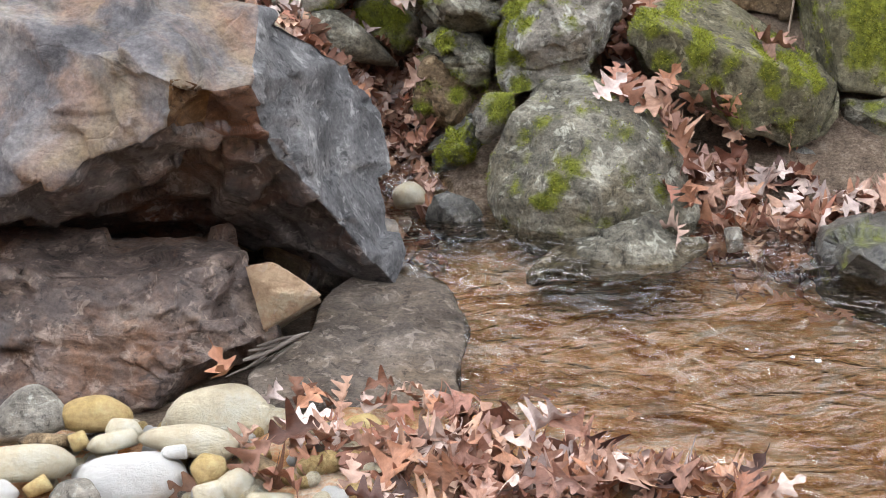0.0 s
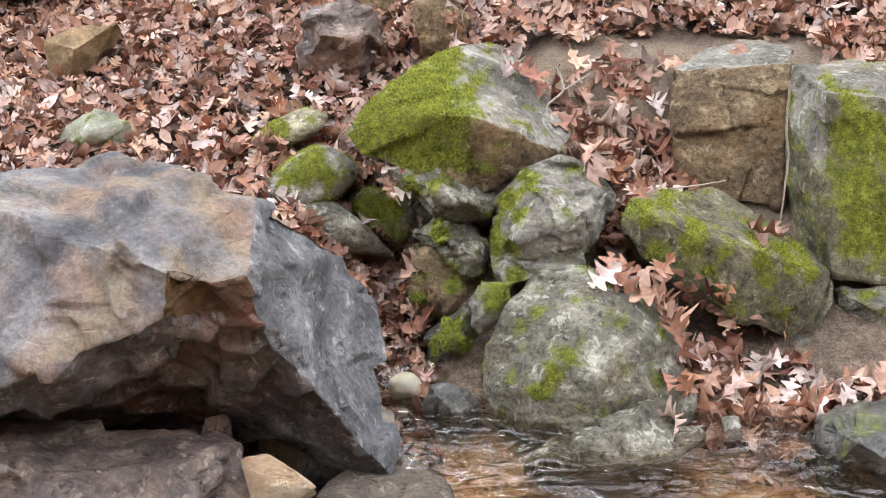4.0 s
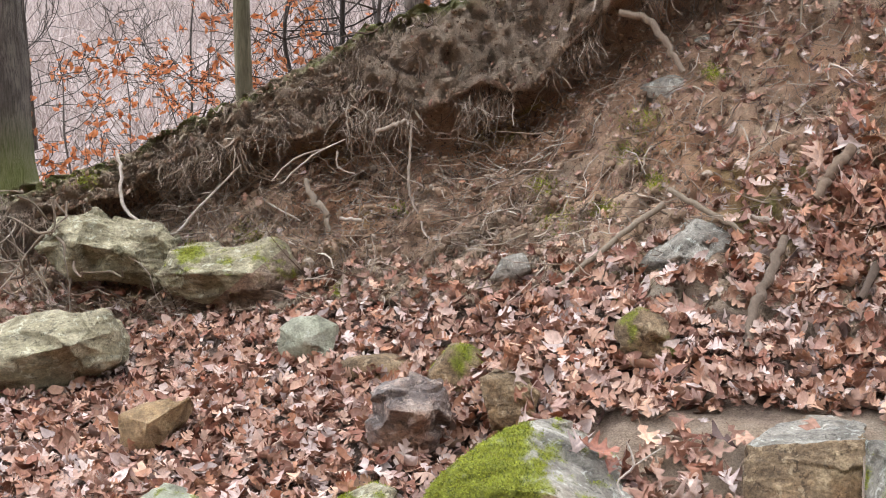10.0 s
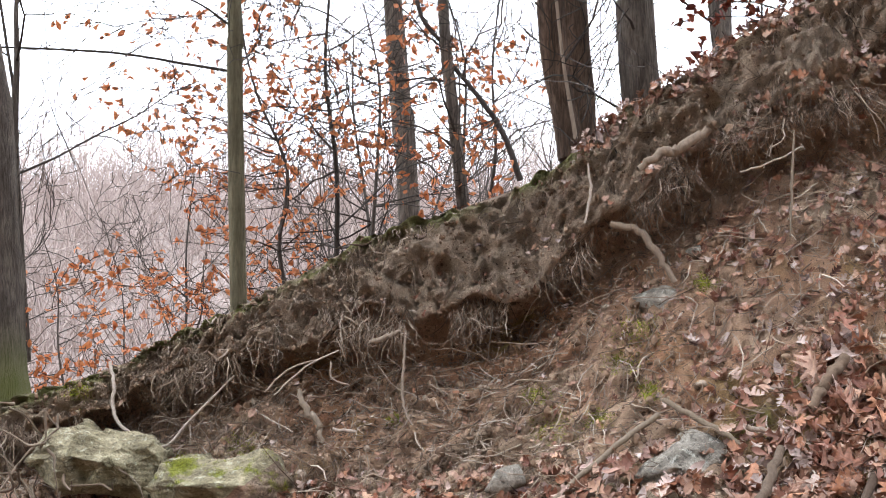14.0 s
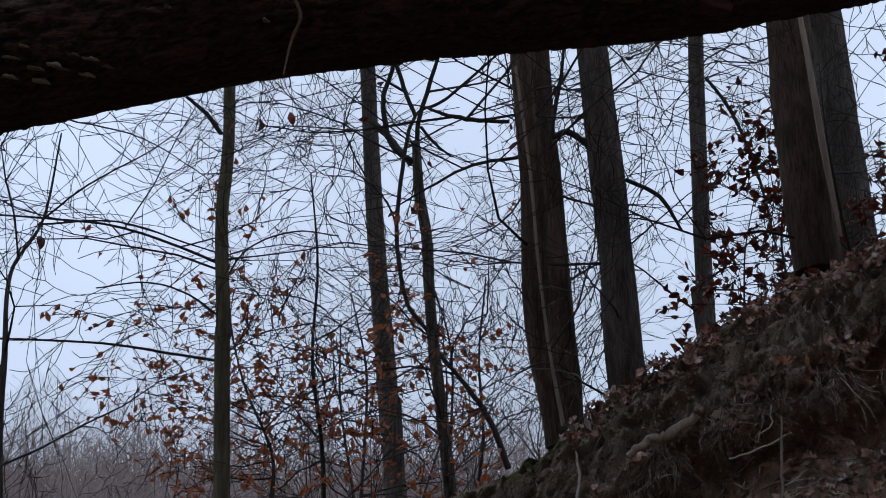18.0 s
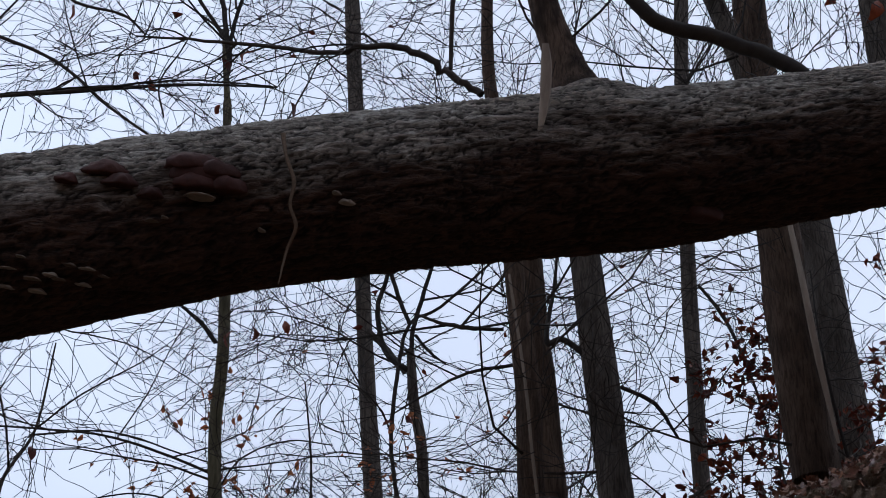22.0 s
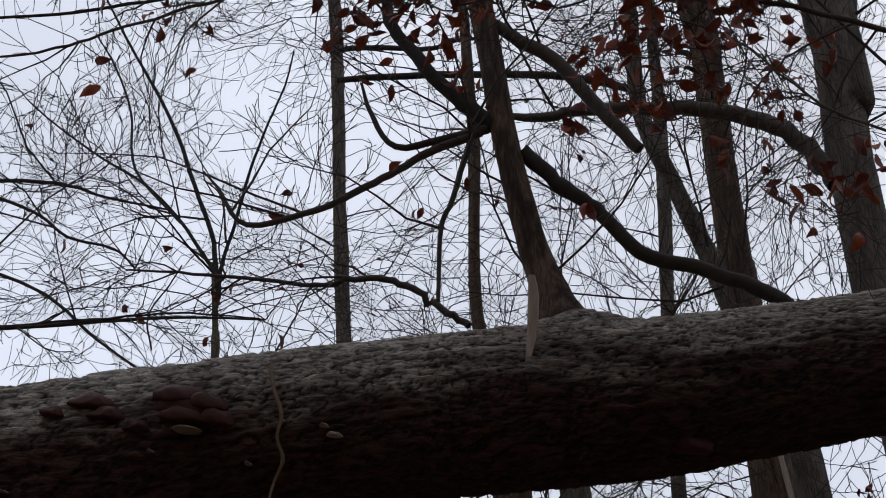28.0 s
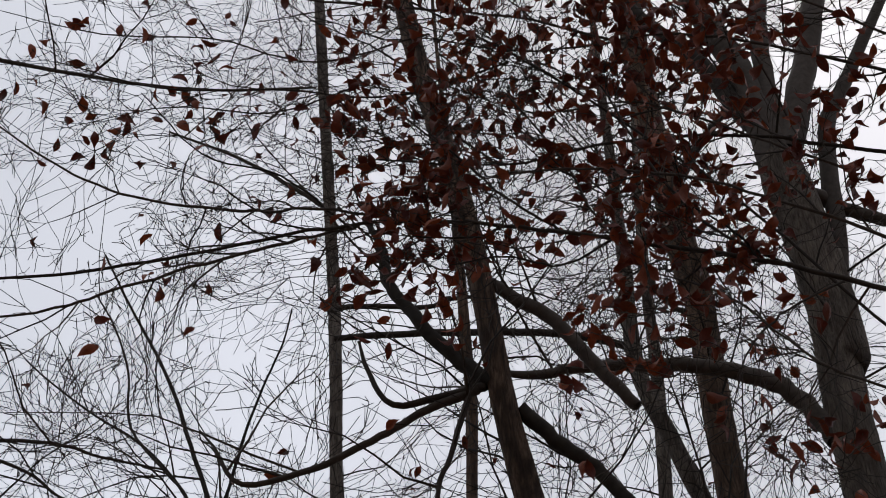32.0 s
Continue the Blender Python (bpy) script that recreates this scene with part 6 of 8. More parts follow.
limb(tree_l, [(2.520, 8, 9.536, 0.135), (2.466, 8, 10.313, 0.119), (2.374, 8, 10.818, 0.109), (2.167, 8, 11.544, 0.094), (1.953, 8, 12.411, 0.069)])
limb(tree_l, [(2.593, 8, 9.711, 0.094), (2.614, 8, 10.667, 0.077), (2.714, 8, 11.508, 0.071), (2.939, 8, 12.672, 0.051)])
limb(tree_l, [(2.645, 8, 9.768, 0.111), (2.979, 8, 10.780, 0.096), (3.156, 8, 11.479, 0.091), (3.414, 8, 12.723, 0.062)])
limb(tree_l, [(2.679, 8, 8.119, 0.070), (2.839, 8, 8.946, 0.070), (2.946, 8, 9.873, 0.065), (3.251, 8, 10.560, 0.054), (3.783, 8, 11.587, 0.039)])
limb(tree_l, [(2.512, 8, 9.837, 0.086), (2.328, 8, 10.257, 0.074), (2.140, 8, 10.731, 0.067), (1.807, 8, 11.240, 0.055), (1.458, 8, 11.816, 0.038)])
limb(tree_l, [(2.734, 8, 9.261, 0.054), (2.978, 8, 9.077, 0.050), (3.302, 8, 8.920, 0.041)])
limb(tree_j, [(1.85, 8.3, 8.407, 0.024), (1.632, 8.3, 8.548, 0.02), (1.443, 8.3, 8.986, 0.018), (1.209, 8.3, 9.507, 0.013)])
limb(tree_j, [(1.719, 8.3, 9.595, 0.047), (1.981, 8.3, 10.001, 0.039), (2.308, 8.3, 10.486, 0.032)])
limb(tree_d, [(-1.116, 12.6, 12.358, 0.033), (-0.815, 12.6, 12.406, 0.03), (-0.094, 12.6, 12.345, 0.027), (0.15, 12.6, 12.452, 0.024), (0.633, 12.6, 12.466, 0.015)])
limb(tree_d, [(-1.075, 12.6, 11.965, 0.033), (-0.459, 12.6, 11.995, 0.036), (0.429, 12.6, 11.965, 0.038), (1.312, 12.6, 11.904, 0.041), (2.111, 12.6, 11.649, 0.041)])
limb(tree_d, [(-1.203, 13, 14.266, 0.033), (-1.639, 13, 14.661, 0.027), (-2.261, 13, 15.173, 0.021), (-3.181, 13, 15.718, 0.014)])
limb(tree_d, [(-0.836, 12, 6.344, 0.028), (-0.674, 12, 6.163, 0.026), (-0.536, 12, 5.96, 0.019)])
limb(tree_e, [(-0.442, 11, 5.591, 0.022), (-0.602, 11, 5.710, 0.022), (-0.677, 11, 5.918, 0.021), (-0.689, 11, 6.149, 0.019), (-0.618, 11, 6.382, 0.017), (-0.594, 11, 6.666, 0.013)])
limb(tree_e, [(-0.440, 11, 5.773, 0.019), (-0.425, 11, 5.933, 0.018), (-0.339, 11, 6.232, 0.017), (-0.257, 11, 6.512, 0.013), (-0.199, 11, 6.845, 0.010)])
limb(tree_e, [(-0.328, 11, 4.235, 0.015), (-0.522, 11, 4.495, 0.016), (-0.592, 11, 4.885, 0.016), (-0.594, 11, 5.193, 0.016), (-0.539, 11, 5.640, 0.016), (-0.450, 11, 5.980, 0.014), (-0.212, 11, 6.112, 0.013), (0.206, 11, 6.488, 0.010)])
limb(tree_e, [(-0.450, 11, 5.980, 0.016), (-0.521, 11, 6.168, 0.017), (-0.596, 11, 6.452, 0.017), (-0.637, 11, 6.763, 0.013)])
limb(tree_e, [(-0.409, 11, 5.887, 0.013), (-0.304, 11, 5.746, 0.011), (-0.179, 11, 5.638, 0.008)])
limb(tree_e, [(-0.321, 11, 4.151, 0.015), (-0.092, 11, 3.855, 0.018), (0.063, 11, 3.605, 0.021), (0.174, 11, 3.280, 0.024)])
limb(tree_f, [(0.204, 8.6, 4.926, 0.012), (-0.013, 8.6, 4.943, 0.015), (-0.18, 8.6, 4.985, 0.012), (-0.313, 8.6, 5.043, 0.007)])
limb(tree_f, [(0.263, 8.6, 4.702, 0.012), (-0.02, 8.6, 4.657, 0.01), (-0.254, 8.6, 4.541, 0.008), (-0.453, 8.6, 4.424, 0.005)])
limb(tree_h, [(0.726, 9, 4.88, 0.021), (0.577, 9, 5.015, 0.021), (0.472, 9, 4.999, 0.017), (0.54, 9, 5.378, 0.012), (0.567, 9, 5.571, 0.009)])
limb(tree_h, [(0.906, 9, 4.69, 0.014), (1.105, 9, 4.574, 0.014), (1.226, 9, 4.354, 0.009)])
limb(tree_i, [(1.915, 12, 6.667, 0.014), (2.081, 12, 6.407, 0.017), (2.195, 12, 6.103, 0.014), (2.299, 12, 5.706, 0.012), (2.383, 12, 5.128, 0.007)])
limb(tree_c, [(-1.746, 10, 5.467, 0.0173), (-1.853, 10, 5.618, 0.0158), (-1.995, 10, 5.75, 0.0115)])
limb(tree_c, [(-1.746, 10, 7.545, 0.0184), (-1.768, 10, 7.898, 0.0170), (-1.903, 10, 8.162, 0.0154), (-2.107, 10, 8.490, 0.0138), (-2.398, 10, 8.821, 0.0122), (-2.734, 10, 9.072, 0.0105), (-3.135, 10, 9.425, 0.0088), (-3.397, 10, 9.698, 0.0070)])
limb(tree_c, [(-1.747, 10, 7.645, 0.0216), (-1.793, 10, 8.210, 0.0198), (-1.968, 10, 8.756, 0.0179), (-2.161, 10, 9.332, 0.0159), (-2.380, 10, 9.816, 0.0138), (-2.632, 10, 10.323, 0.0115), (-2.871, 10, 10.851, 0.0091)])
limb(tree_c, [(-2.058, 10, 8.407, 0.0128), (-2.452, 10, 8.946, 0.0116), (-2.535, 10, 9.525, 0.0102), (-2.701, 10, 10.015, 0.0087), (-2.902, 10, 10.400, 0.0071)])
limb(tree_c, [(-1.732, 10, 7.694, 0.0186), (-1.721, 10, 7.998, 0.0167), (-1.638, 10, 8.361, 0.0149), (-1.547, 10, 8.847, 0.0130), (-1.427, 10, 9.296, 0.0111), (-1.278, 10, 9.762, 0.0091), (-1.216, 10, 10.127, 0.0069)])
limb(tree_c, [(-1.696, 10, 8.205, 0.0095), (-1.752, 10, 8.636, 0.0081), (-1.904, 10, 8.820, 0.0066)])
limb(tree_c, [(-2.204, 10, 7.273, 0.0076), (-2.251, 10, 7.568, 0.0072), (-2.108, 10, 7.837, 0.0068), (-2.025, 10, 8.012, 0.0063)])
limb(tree_c, [(-1.710, 10, 4.520, 0.0110), (-2.077, 10, 4.689, 0.0101), (-2.465, 10, 4.820, 0.0091), (-2.853, 10, 4.879, 0.0081), (-3.398, 10, 4.935, 0.0072)])
limb(tree_c, [(-1.711, 10, 3.860, 0.0108), (-2.049, 10, 3.925, 0.0099), (-2.427, 10, 3.992, 0.0089), (-2.804, 10, 4.029, 0.0080), (-3.334, 10, 4.061, 0.0071)])
limb(tree_c, [(-1.707, 10, 4.402, 0.0082), (-1.541, 10, 4.635, 0.0071), (-1.238, 10, 4.746, 0.0060), (-0.933, 10, 4.706, 0.0050)])
limb(tree_c, [(-1.727, 10, 4.168, 0.0082), (-1.950, 10, 4.329, 0.0071), (-2.219, 10, 4.415, 0.0061), (-2.559, 10, 4.384, 0.0050)])
limb(tree_b, [(-2.943, 10, 4.884, 0.008), (-2.649, 10, 5.12, 0.007), (-2.234, 10, 5.356, 0.005), (-1.968, 10, 5.558, 0.003)])
limb(tree_b, [(-2.979, 10, 4.844, 0.008), (-2.441, 10, 4.849, 0.007), (-1.936, 10, 4.675, 0.006), (-1.513, 10, 4.524, 0.004)])
limb(tree_b, [(-3.135, 10, 3.611, 0.013), (-3.201, 10, 3.992, 0.011), (-3.267, 10, 4.377, 0.009)])
limb(tree_a, [(-3.268, 8.6, 7.858, 0.0162), (-2.642, 8.6, 7.795, 0.0132), (-2.282, 8.6, 7.660, 0.0104), (-1.853, 8.6, 7.537, 0.0077)])
limb(tree_a, [(-3.260, 8.6, 7.800, 0.0141), (-2.770, 8.6, 7.565, 0.0123), (-2.519, 8.6, 7.347, 0.0106), (-2.208, 8.6, 7.242, 0.0091), (-2.045, 8.6, 7.078, 0.0076)])
limb(tree_a, [(-3.101, 8.6, 6.650, 0.0171), (-2.522, 8.6, 6.667, 0.0145), (-1.978, 8.6, 6.685, 0.0120), (-1.614, 8.6, 6.682, 0.0097), (-1.177, 8.6, 6.645, 0.0073)])
limb(tree_a, [(-3.095, 8.6, 7.148, 0.0136), (-2.620, 8.6, 6.898, 0.0120), (-2.256, 8.6, 6.550, 0.0105), (-1.892, 8.6, 6.254, 0.0090)])
limb(tree_a, [(-3.835, 8.6, 11.930, 0.0203), (-3.127, 8.6, 11.699, 0.0174), (-2.387, 8.6, 11.471, 0.0145), (-1.670, 8.6, 11.355, 0.0119), (-0.917, 8.6, 11.344, 0.0095)])


# ---- twigs: random branching that starts on the trunks and limbs ----
def grow(out, tips, p, d, length, radius, depth, rng, lift=0.06, kids=3, wiggle=0.19, least=0.003):
    """A twig that bends gently and bears shorter twigs left and right of it, as beech and maple do."""
    n = 6 if depth > 0 else 4
    turns = rng.normal(0, wiggle, (n, 3))
    turns[:, 2] += lift
    line, ways = [(*p, radius)], []
    qx, qy, qz = float(p[0]), float(p[1]), float(p[2])
    dx, dy, dz = float(d[0]), float(d[1]), float(d[2])
    step = length / n
    for k in range(n):
        dx, dy, dz = dx + turns[k, 0], dy + turns[k, 1], dz + turns[k, 2]
        s = 1 / math.sqrt(dx * dx + dy * dy + dz * dz)
        dx, dy, dz = dx * s, dy * s, dz * s
        qx, qy, qz = qx + dx * step, qy + dy * step, qz + dz * step
        ways.append((dx, dy, dz))
        line.append((qx, qy, qz, max(radius * (1 - 0.8 * (k + 1) / n), least)))
    out.append(line)
    tips.append((np.array([qx, qy, qz]), np.array([dx, dy, dz])))
    if depth <= 0:
        return
    wx, wy, wz = rng.normal(0, 1, 3)
    sign = 1 if rng.random() < 0.5 else -1
    rolls = rng.random((kids, 4))
    for m in range(kids):
        s = 0.2 + 0.78 * (m + rolls[m, 0]) / kids
        k = min(int(s * n), n - 1)
        ux, uy, uz = ways[k]
        ax, ay, az = uy * wz - uz * wy, uz * wx - ux * wz, ux * wy - uy * wx
        g = sign * (0.55 + 0.4 * rolls[m, 1]) / (math.sqrt(ax * ax + ay * ay + az * az) + 1e-9)
        sign = -sign
        ex, ey, ez = 0.8 * ux + g * ax, 0.8 * uy + g * ay, 0.8 * uz + g * az
        grow(out, tips, line[k + 1][:3], (ex, ey, ez), length * (0.66 - 0.34 * s) * (0.75 + 0.5 * rolls[m, 2]), line[k + 1][3] * 0.72, depth - 1, rng, lift, kids, wiggle, least)


def twigs_on(tree, lines, count, length, radius, depth, seed, zmin, spread=1.0, material=None, kids=3, lift=0.06, name="crown", rise=(0.1, 1.2)):
    rng = np.random.default_rng(seed)
    out, tips = [], []
    pts = np.vstack([l for l in lines])
    pts = pts[pts[:, 2] > zmin]
    for _ in range(count):
        p = pts[rng.integers(len(pts))]
        a = rng.uniform(0, 2 * math.pi)
        d = np.array([math.cos(a), math.sin(a) * spread, rng.uniform(*rise)])
        grow(out, tips, p[:3], d / np.linalg.norm(d), length * rng.uniform(0.6, 1.3), min(radius, p[3] * 0.7), depth, rng, lift, kids)
    V, F = tubes(out, 3)
    ob = child(new(name, mesh_of(name, V, F, material or TWIG, False)), tree, kind="stuff")
    return tips, ob


def leaf_shape(kind, rng, length=1.0):
    """A dry leaf along +x, curled: oak with lobes, beech oval."""
    if kind == "oak":
        prof = [(0, 0.01), (0.12, 0.012), (0.2, 0.15), (0.27, 0.17), (0.33, 0.045), (0.42, 0.24), (0.5, 0.27), (0.545, 0.06), (0.63, 0.28), (0.71, 0.26), (0.76, 0.07), (0.84, 0.18), (0.92, 0.13), (1, 0.01)]
    else:
        prof = [(0, 0.01), (0.15, 0.13), (0.35, 0.23), (0.55, 0.24), (0.75, 0.17), (0.9, 0.07), (1, 0.0)]
    n = len(prof)
    fold = rng.uniform(-0.15, 0.7)
    curl, bend, twist = rng.uniform(-2.0, 3.0), rng.uniform(-1.6, 1.6), rng.uniform(-1.8, 1.8)
    V = []
    for s, w in prof:
        jit = rng.uniform(0.85, 1.15)
        z0 = bend * (s - 0.5) ** 2 + 0.05 * math.sin(5 * s + twist * 5)
        tw = twist * (s - 0.5)
        fwd = 0.07 if kind == "oak" and w > 0.15 else 0.0
        for side in (-1, 0, 1):
            y = side * w * jit
            V.append(((s + fwd * abs(side)) * length, (y * math.cos(tw)) * length, (z0 + curl * y * y + fold * abs(y) + y * math.sin(tw) - 0.02 * (side == 0)) * length))
    F = []
    for i in range(n - 1):
        a = 3 * i
        F += [(a, a + 3, a + 4, a + 1), (a + 1, a + 4, a + 5, a + 2)]
    return np.array(V), np.array(F)


LEAF_RNG = np.random.default_rng(11)
OAK = [leaf_shape("oak", LEAF_RNG) for _ in range(14)]
OVAL = [leaf_shape("beech", LEAF_RNG) for _ in range(8)]


def turn_to(normal, yaw):
    z = np.array(normal) / np.linalg.norm(normal)
    x = np.cross((0.0, 1.0, 0.0) if abs(z[1]) < 0.9 else (1.0, 0.0, 0.0), z)
    x /= np.linalg.norm(x)
    y = np.cross(z, x)
    c, s = math.cos(yaw), math.sin(yaw)
    return np.stack([c * x + s * y, -s * x + c * y, z], 1)


def scatter(name, places, material, label, category, shapes=None, parent=None, group=""):
    """Many leaves in one mesh; places: (position, normal, yaw, length)."""
    V, F, base = [], [], 0
    for i, (p, nrm, yaw, ln) in enumerate(places):
        v, f = (shapes or OAK)[i % len(shapes or OAK)]
        m = turn_to(nrm, yaw)
        V.append((v - np.array([0.5, 0, 0])) * ln @ m.T + np.array(p))
        F.append(f + base)
        base += len(v)
    ob = new(name, mesh_of(name, np.vstack(V), np.vstack(F), material, True))
    if parent:
        return child(ob, parent, label, "stuff")
    return tagged(ob, label, category, group, "stuff")


# ---- leaf litter on the terrace, the slope and the bank top ----
def litter():
    me = GROUND_OB.data
    co = np.empty(len(me.vertices) * 3)
    me.vertices.foreach_get("co", co)
    co = co.reshape(-1, 3)
    f = np.array([p.vertices[:] for p in me.polygons])
    a, b, c, d = (co[f[:, k]] for k in range(4))
    nrm = np.cross(c - a, d - b)
    area = np.linalg.norm(nrm, axis=1)
    nrm /= area[:, None] + 1e-12
    area *= 0.5
    mid = (a + b + c + d) / 4
    lit = np.empty(len(me.vertices))
    me.attributes["litter"].data.foreach_get("value", lit)
    lit = lit[f].mean(1)
    x, y, z = mid.T
    rng = np.random.default_rng(5)
    fy, fz, tz, ly, cz = bank(x)
    dens = np.zeros(len(f))
    window = np.abs(x) < 0.24 * y + 0.9
    dens[(lit > 0.5) & (y > 3.4) & (y < ly - 0.3) & window & ((x < 0.0) | (y > 4.6)) & ((x > -0.22) | (y > 4.0))] = 1050
    on_top = (lit > 0.5) & (y >= ly - 0.05) & (y < 11) & (np.abs(x) < 3.2)
    dens[on_top] = np.where(x[on_top] > 0.35, 420, 60)
    face = (lit < 0.5) & (y > 5) & (y < ly + 0.1) & window
    clump = vfbm(mid[face], 2.1, 3, 21)
    low = 1 - smooth_step(0.0, 0.32, z[face] - fz[face])
    right = smooth_step(0.7, 1.3, x[face])
    dens[face] = 170 + 130 * smooth_step(0.1, 0.9, x[face]) + 430 * low + 200 * np.clip(clump * 3 - 0.3, 0, 1) * (0.3 + right) + 420 * right * (1 - smooth_step(0.3, 0.8, z[face] - fz[face]))
    dens[face & (z > tz - 0.35)] *= 0.15
    dens[(y > 5) & (z > tz - 0.12) & (y < ly + 0.3) & (x > 0.4) & window] = 520
    bare = (x > 0.25) & (x < 0.9) & (y > 4.3) & (y < 5.0)
    dens[bare] *= 0.25
    w = area * dens
    count = int(w.sum())
    pick = rng.choice(len(f), count, p=w / w.sum())
    u, v = rng.random(count)[:, None], rng.random(count)[:, None]
    pos = (a[pick] * (1 - u) + b[pick] * u) * (1 - v) + (d[pick] * (1 - u) + c[pick] * u) * v
    n = nrm[pick]
    n[n[:, 2] < 0] *= -1
    lie = np.where(dens[pick] > 350, 0.62, 0.5)[:, None]
    nn = n + rng.normal(0, 1, (count, 3)) * lie + np.array([0, -0.12, 0.1])
    pos = pos + n * rng.uniform(0.004, 0.05, (count, 1)) * np.where(dens[pick] > 350, 1.0, 0.4)[:, None]
    ln = np.where(dens[pick] < 300, 0.3 + 0.55 * rng.random(count) ** 2, 1.0) * rng.uniform(0.055, 0.112, count) * np.where(y[pick] > 6.2, 0.78, 1)
    yaw = rng.uniform(0, 6.283, count)
    shapes = OAK + OVAL[:2]
    scatter("leaf_litter", [(pos[i], nn[i], yaw[i], ln[i]) for i in range(count)], LITTER, "thick carpet of dry brown oak leaves on the bank", "leaf litter", shapes)
    return count


litter()


# ---- single leaves near the water ----
def lobed_leaf(rng, lobes):
    """An oak leaf along +x with a stalk, rounded lobes, a folded midrib and curled margins."""
    n = 30
    s = np.linspace(0, 1, n)
    body = np.clip((s - 0.12) / 0.88, 0, 1)
    w = 0.3 * np.sin(math.pi * body ** 0.85) ** 0.75 * (0.6 + 0.4 * np.sin(2 * math.pi * lobes * body + rng.uniform(-0.6, 0.6))) + 0.008
    fold, curl, bend, twist = rng.uniform(-0.1, 0.7), rng.uniform(-1.5, 3.5), rng.uniform(-1.8, 1.8), rng.uniform(-1.6, 1.6)
    V = []
    for k in range(n):
        z0 = bend * (s[k] - 0.5) ** 2 + 0.05 * math.sin(6 * s[k] + 4 * twist)
        t = twist * (s[k] - 0.5)
        for side in (-1, -0.55, 0, 0.55, 1):
            y = side * w[k] * (1 + 0.12 * math.sin(9 * s[k] + 3 * side))
            z = z0 + fold * abs(y) + curl * y * y + 0.02 * math.sin(21 * s[k] + 2.5 * side)
            V.append((s[k] + 0.35 * abs(y) - 0.5, y * math.cos(t) - 0.3 * z * math.sin(t), z + y * math.sin(t)))
    i, j = (g.ravel() for g in np.meshgrid(np.arange(n - 1), np.arange(4), indexing="ij"))
    a = 5 * i + j
    return np.array(V), np.stack([a, a + 5, a + 6, a + 1], 1)


NEAR_RNG = np.random.default_rng(17)
NEAR_OAK = [lobed_leaf(NEAR_RNG, NEAR_RNG.choice([3.0, 3.5, 4.0])) for _ in range(16)]
LEAF_MESHES = [mesh_of("oak_leaf", v_, f_, NEAR_LEAF, True) for v_, f_ in NEAR_OAK]
NEAR_SHAPES = [(v_ + np.array([0.5, 0, 0]), f_) for v_, f_ in NEAR_OAK]


def nearby(things):
    from mathutils.bvhtree import BVHTree
    verts, polys = [], []
    for ob in things:
        me = ob.data
        m = np.array(ob.matrix_world)
        co = np.empty(3 * len(me.vertices))
        me.vertices.foreach_get("co", co)
        co = co.reshape(-1, 3) @ m[:3, :3].T + m[:3, 3]
        idx = np.empty(len(me.loops), dtype=np.int32)
        me.loops.foreach_get("vertex_index", idx)
        polys += (idx.reshape(len(me.polygons), -1) + len(verts)).tolist()
        verts += co.tolist()
    return BVHTree.FromPolygons(verts, polys)


bpy.context.view_layer.update()
TREE = nearby([GROUND_OB] + list(STONES.values()))
BARE = nearby([GROUND_OB])


DRIFT = []


def leaf_patch(cx, cy, rx, ry, count, seed, size=(0.08, 0.14), top=2.0, label="dry brown oak leaf lying on the stream bank", stand=0.4, pile=0.05, least=-0.09):
    rng = np.random.default_rng(seed)
    for _ in range(count):
        x, y = cx + rx * rng.normal() * 0.6, cy + ry * rng.normal() * 0.6
        hit, nrm, _, _ = TREE.ray_cast(Vector((x, y, top)), Vector((0, 0, -1)))
        if hit is None or hit.z < least:
            continue
        n = Vector((nrm.x, nrm.y, max(nrm.z, 0.4))) + Vector(rng.normal(0, 1.45 * stand, 3)) + Vector((0, -0.3, 0))
        m = Matrix(turn_to(tuple(n), rng.uniform(0, 6.283)).tolist()).to_4x4()
        s = rng.uniform(*size)
        if rng.random() < 0.72:
            DRIFT.append(((hit.x, hit.y, max(hit.z, 0.0 if least < -0.1 else -1.0) + 0.006 + 0.5 * pile * rng.random()), tuple(n), rng.uniform(0, 6.283), s))
            continue
        ob = new("oak_leaf", LEAF_MESHES[rng.integers(len(LEAF_MESHES))])
        ob.matrix_world = Matrix.Translation(Vector((hit.x, hit.y, max(hit.z, 0.0 if least < -0.1 else -1.0) + 0.006 + pile * rng.random()))) @ m @ Matrix.Diagonal((s, s, s, 1))
        tagged(ob, label, "leaf", "fallen leaves by the brook")


leaf_patch(0.02, 2.55, 0.3, 0.11, 95, 1, (0.07, 0.13), 0.6, pile=0.06, stand=0.55)
leaf_patch(0.16, 2.42, 0.36, 0.1, 95, 2, (0.07, 0.13), 0.6, pile=0.06, stand=0.55)
leaf_patch(0.34, 2.44, 0.22, 0.05, 60, 22, (0.07, 0.13), 0.6, pile=0.05, least=-0.2)
leaf_patch(-0.12, 2.74, 0.16, 0.06, 16, 3, (0.06, 0.1), 0.5)
leaf_patch(0.88, 3.66, 0.2, 0.1, 62, 5, (0.09, 0.14), 0.3, pile=0.08)
leaf_patch(1.08, 3.72, 0.12, 0.1, 28, 14, (0.09, 0.14), 0.3, pile=0.08)
leaf_patch(0.8, 3.92, 0.2, 0.1, 50, 41, (0.09, 0.14), 0.3, pile=0.06)
leaf_patch(0.63, 4.42, 0.07, 0.16, 60, 42, (0.1, 0.15), 1.1, pile=0.07, stand=0.6)
leaf_patch(0.95, 3.66, 0.2, 0.07, 50, 43, (0.09, 0.14), 0.3, pile=0.1, stand=0.55)
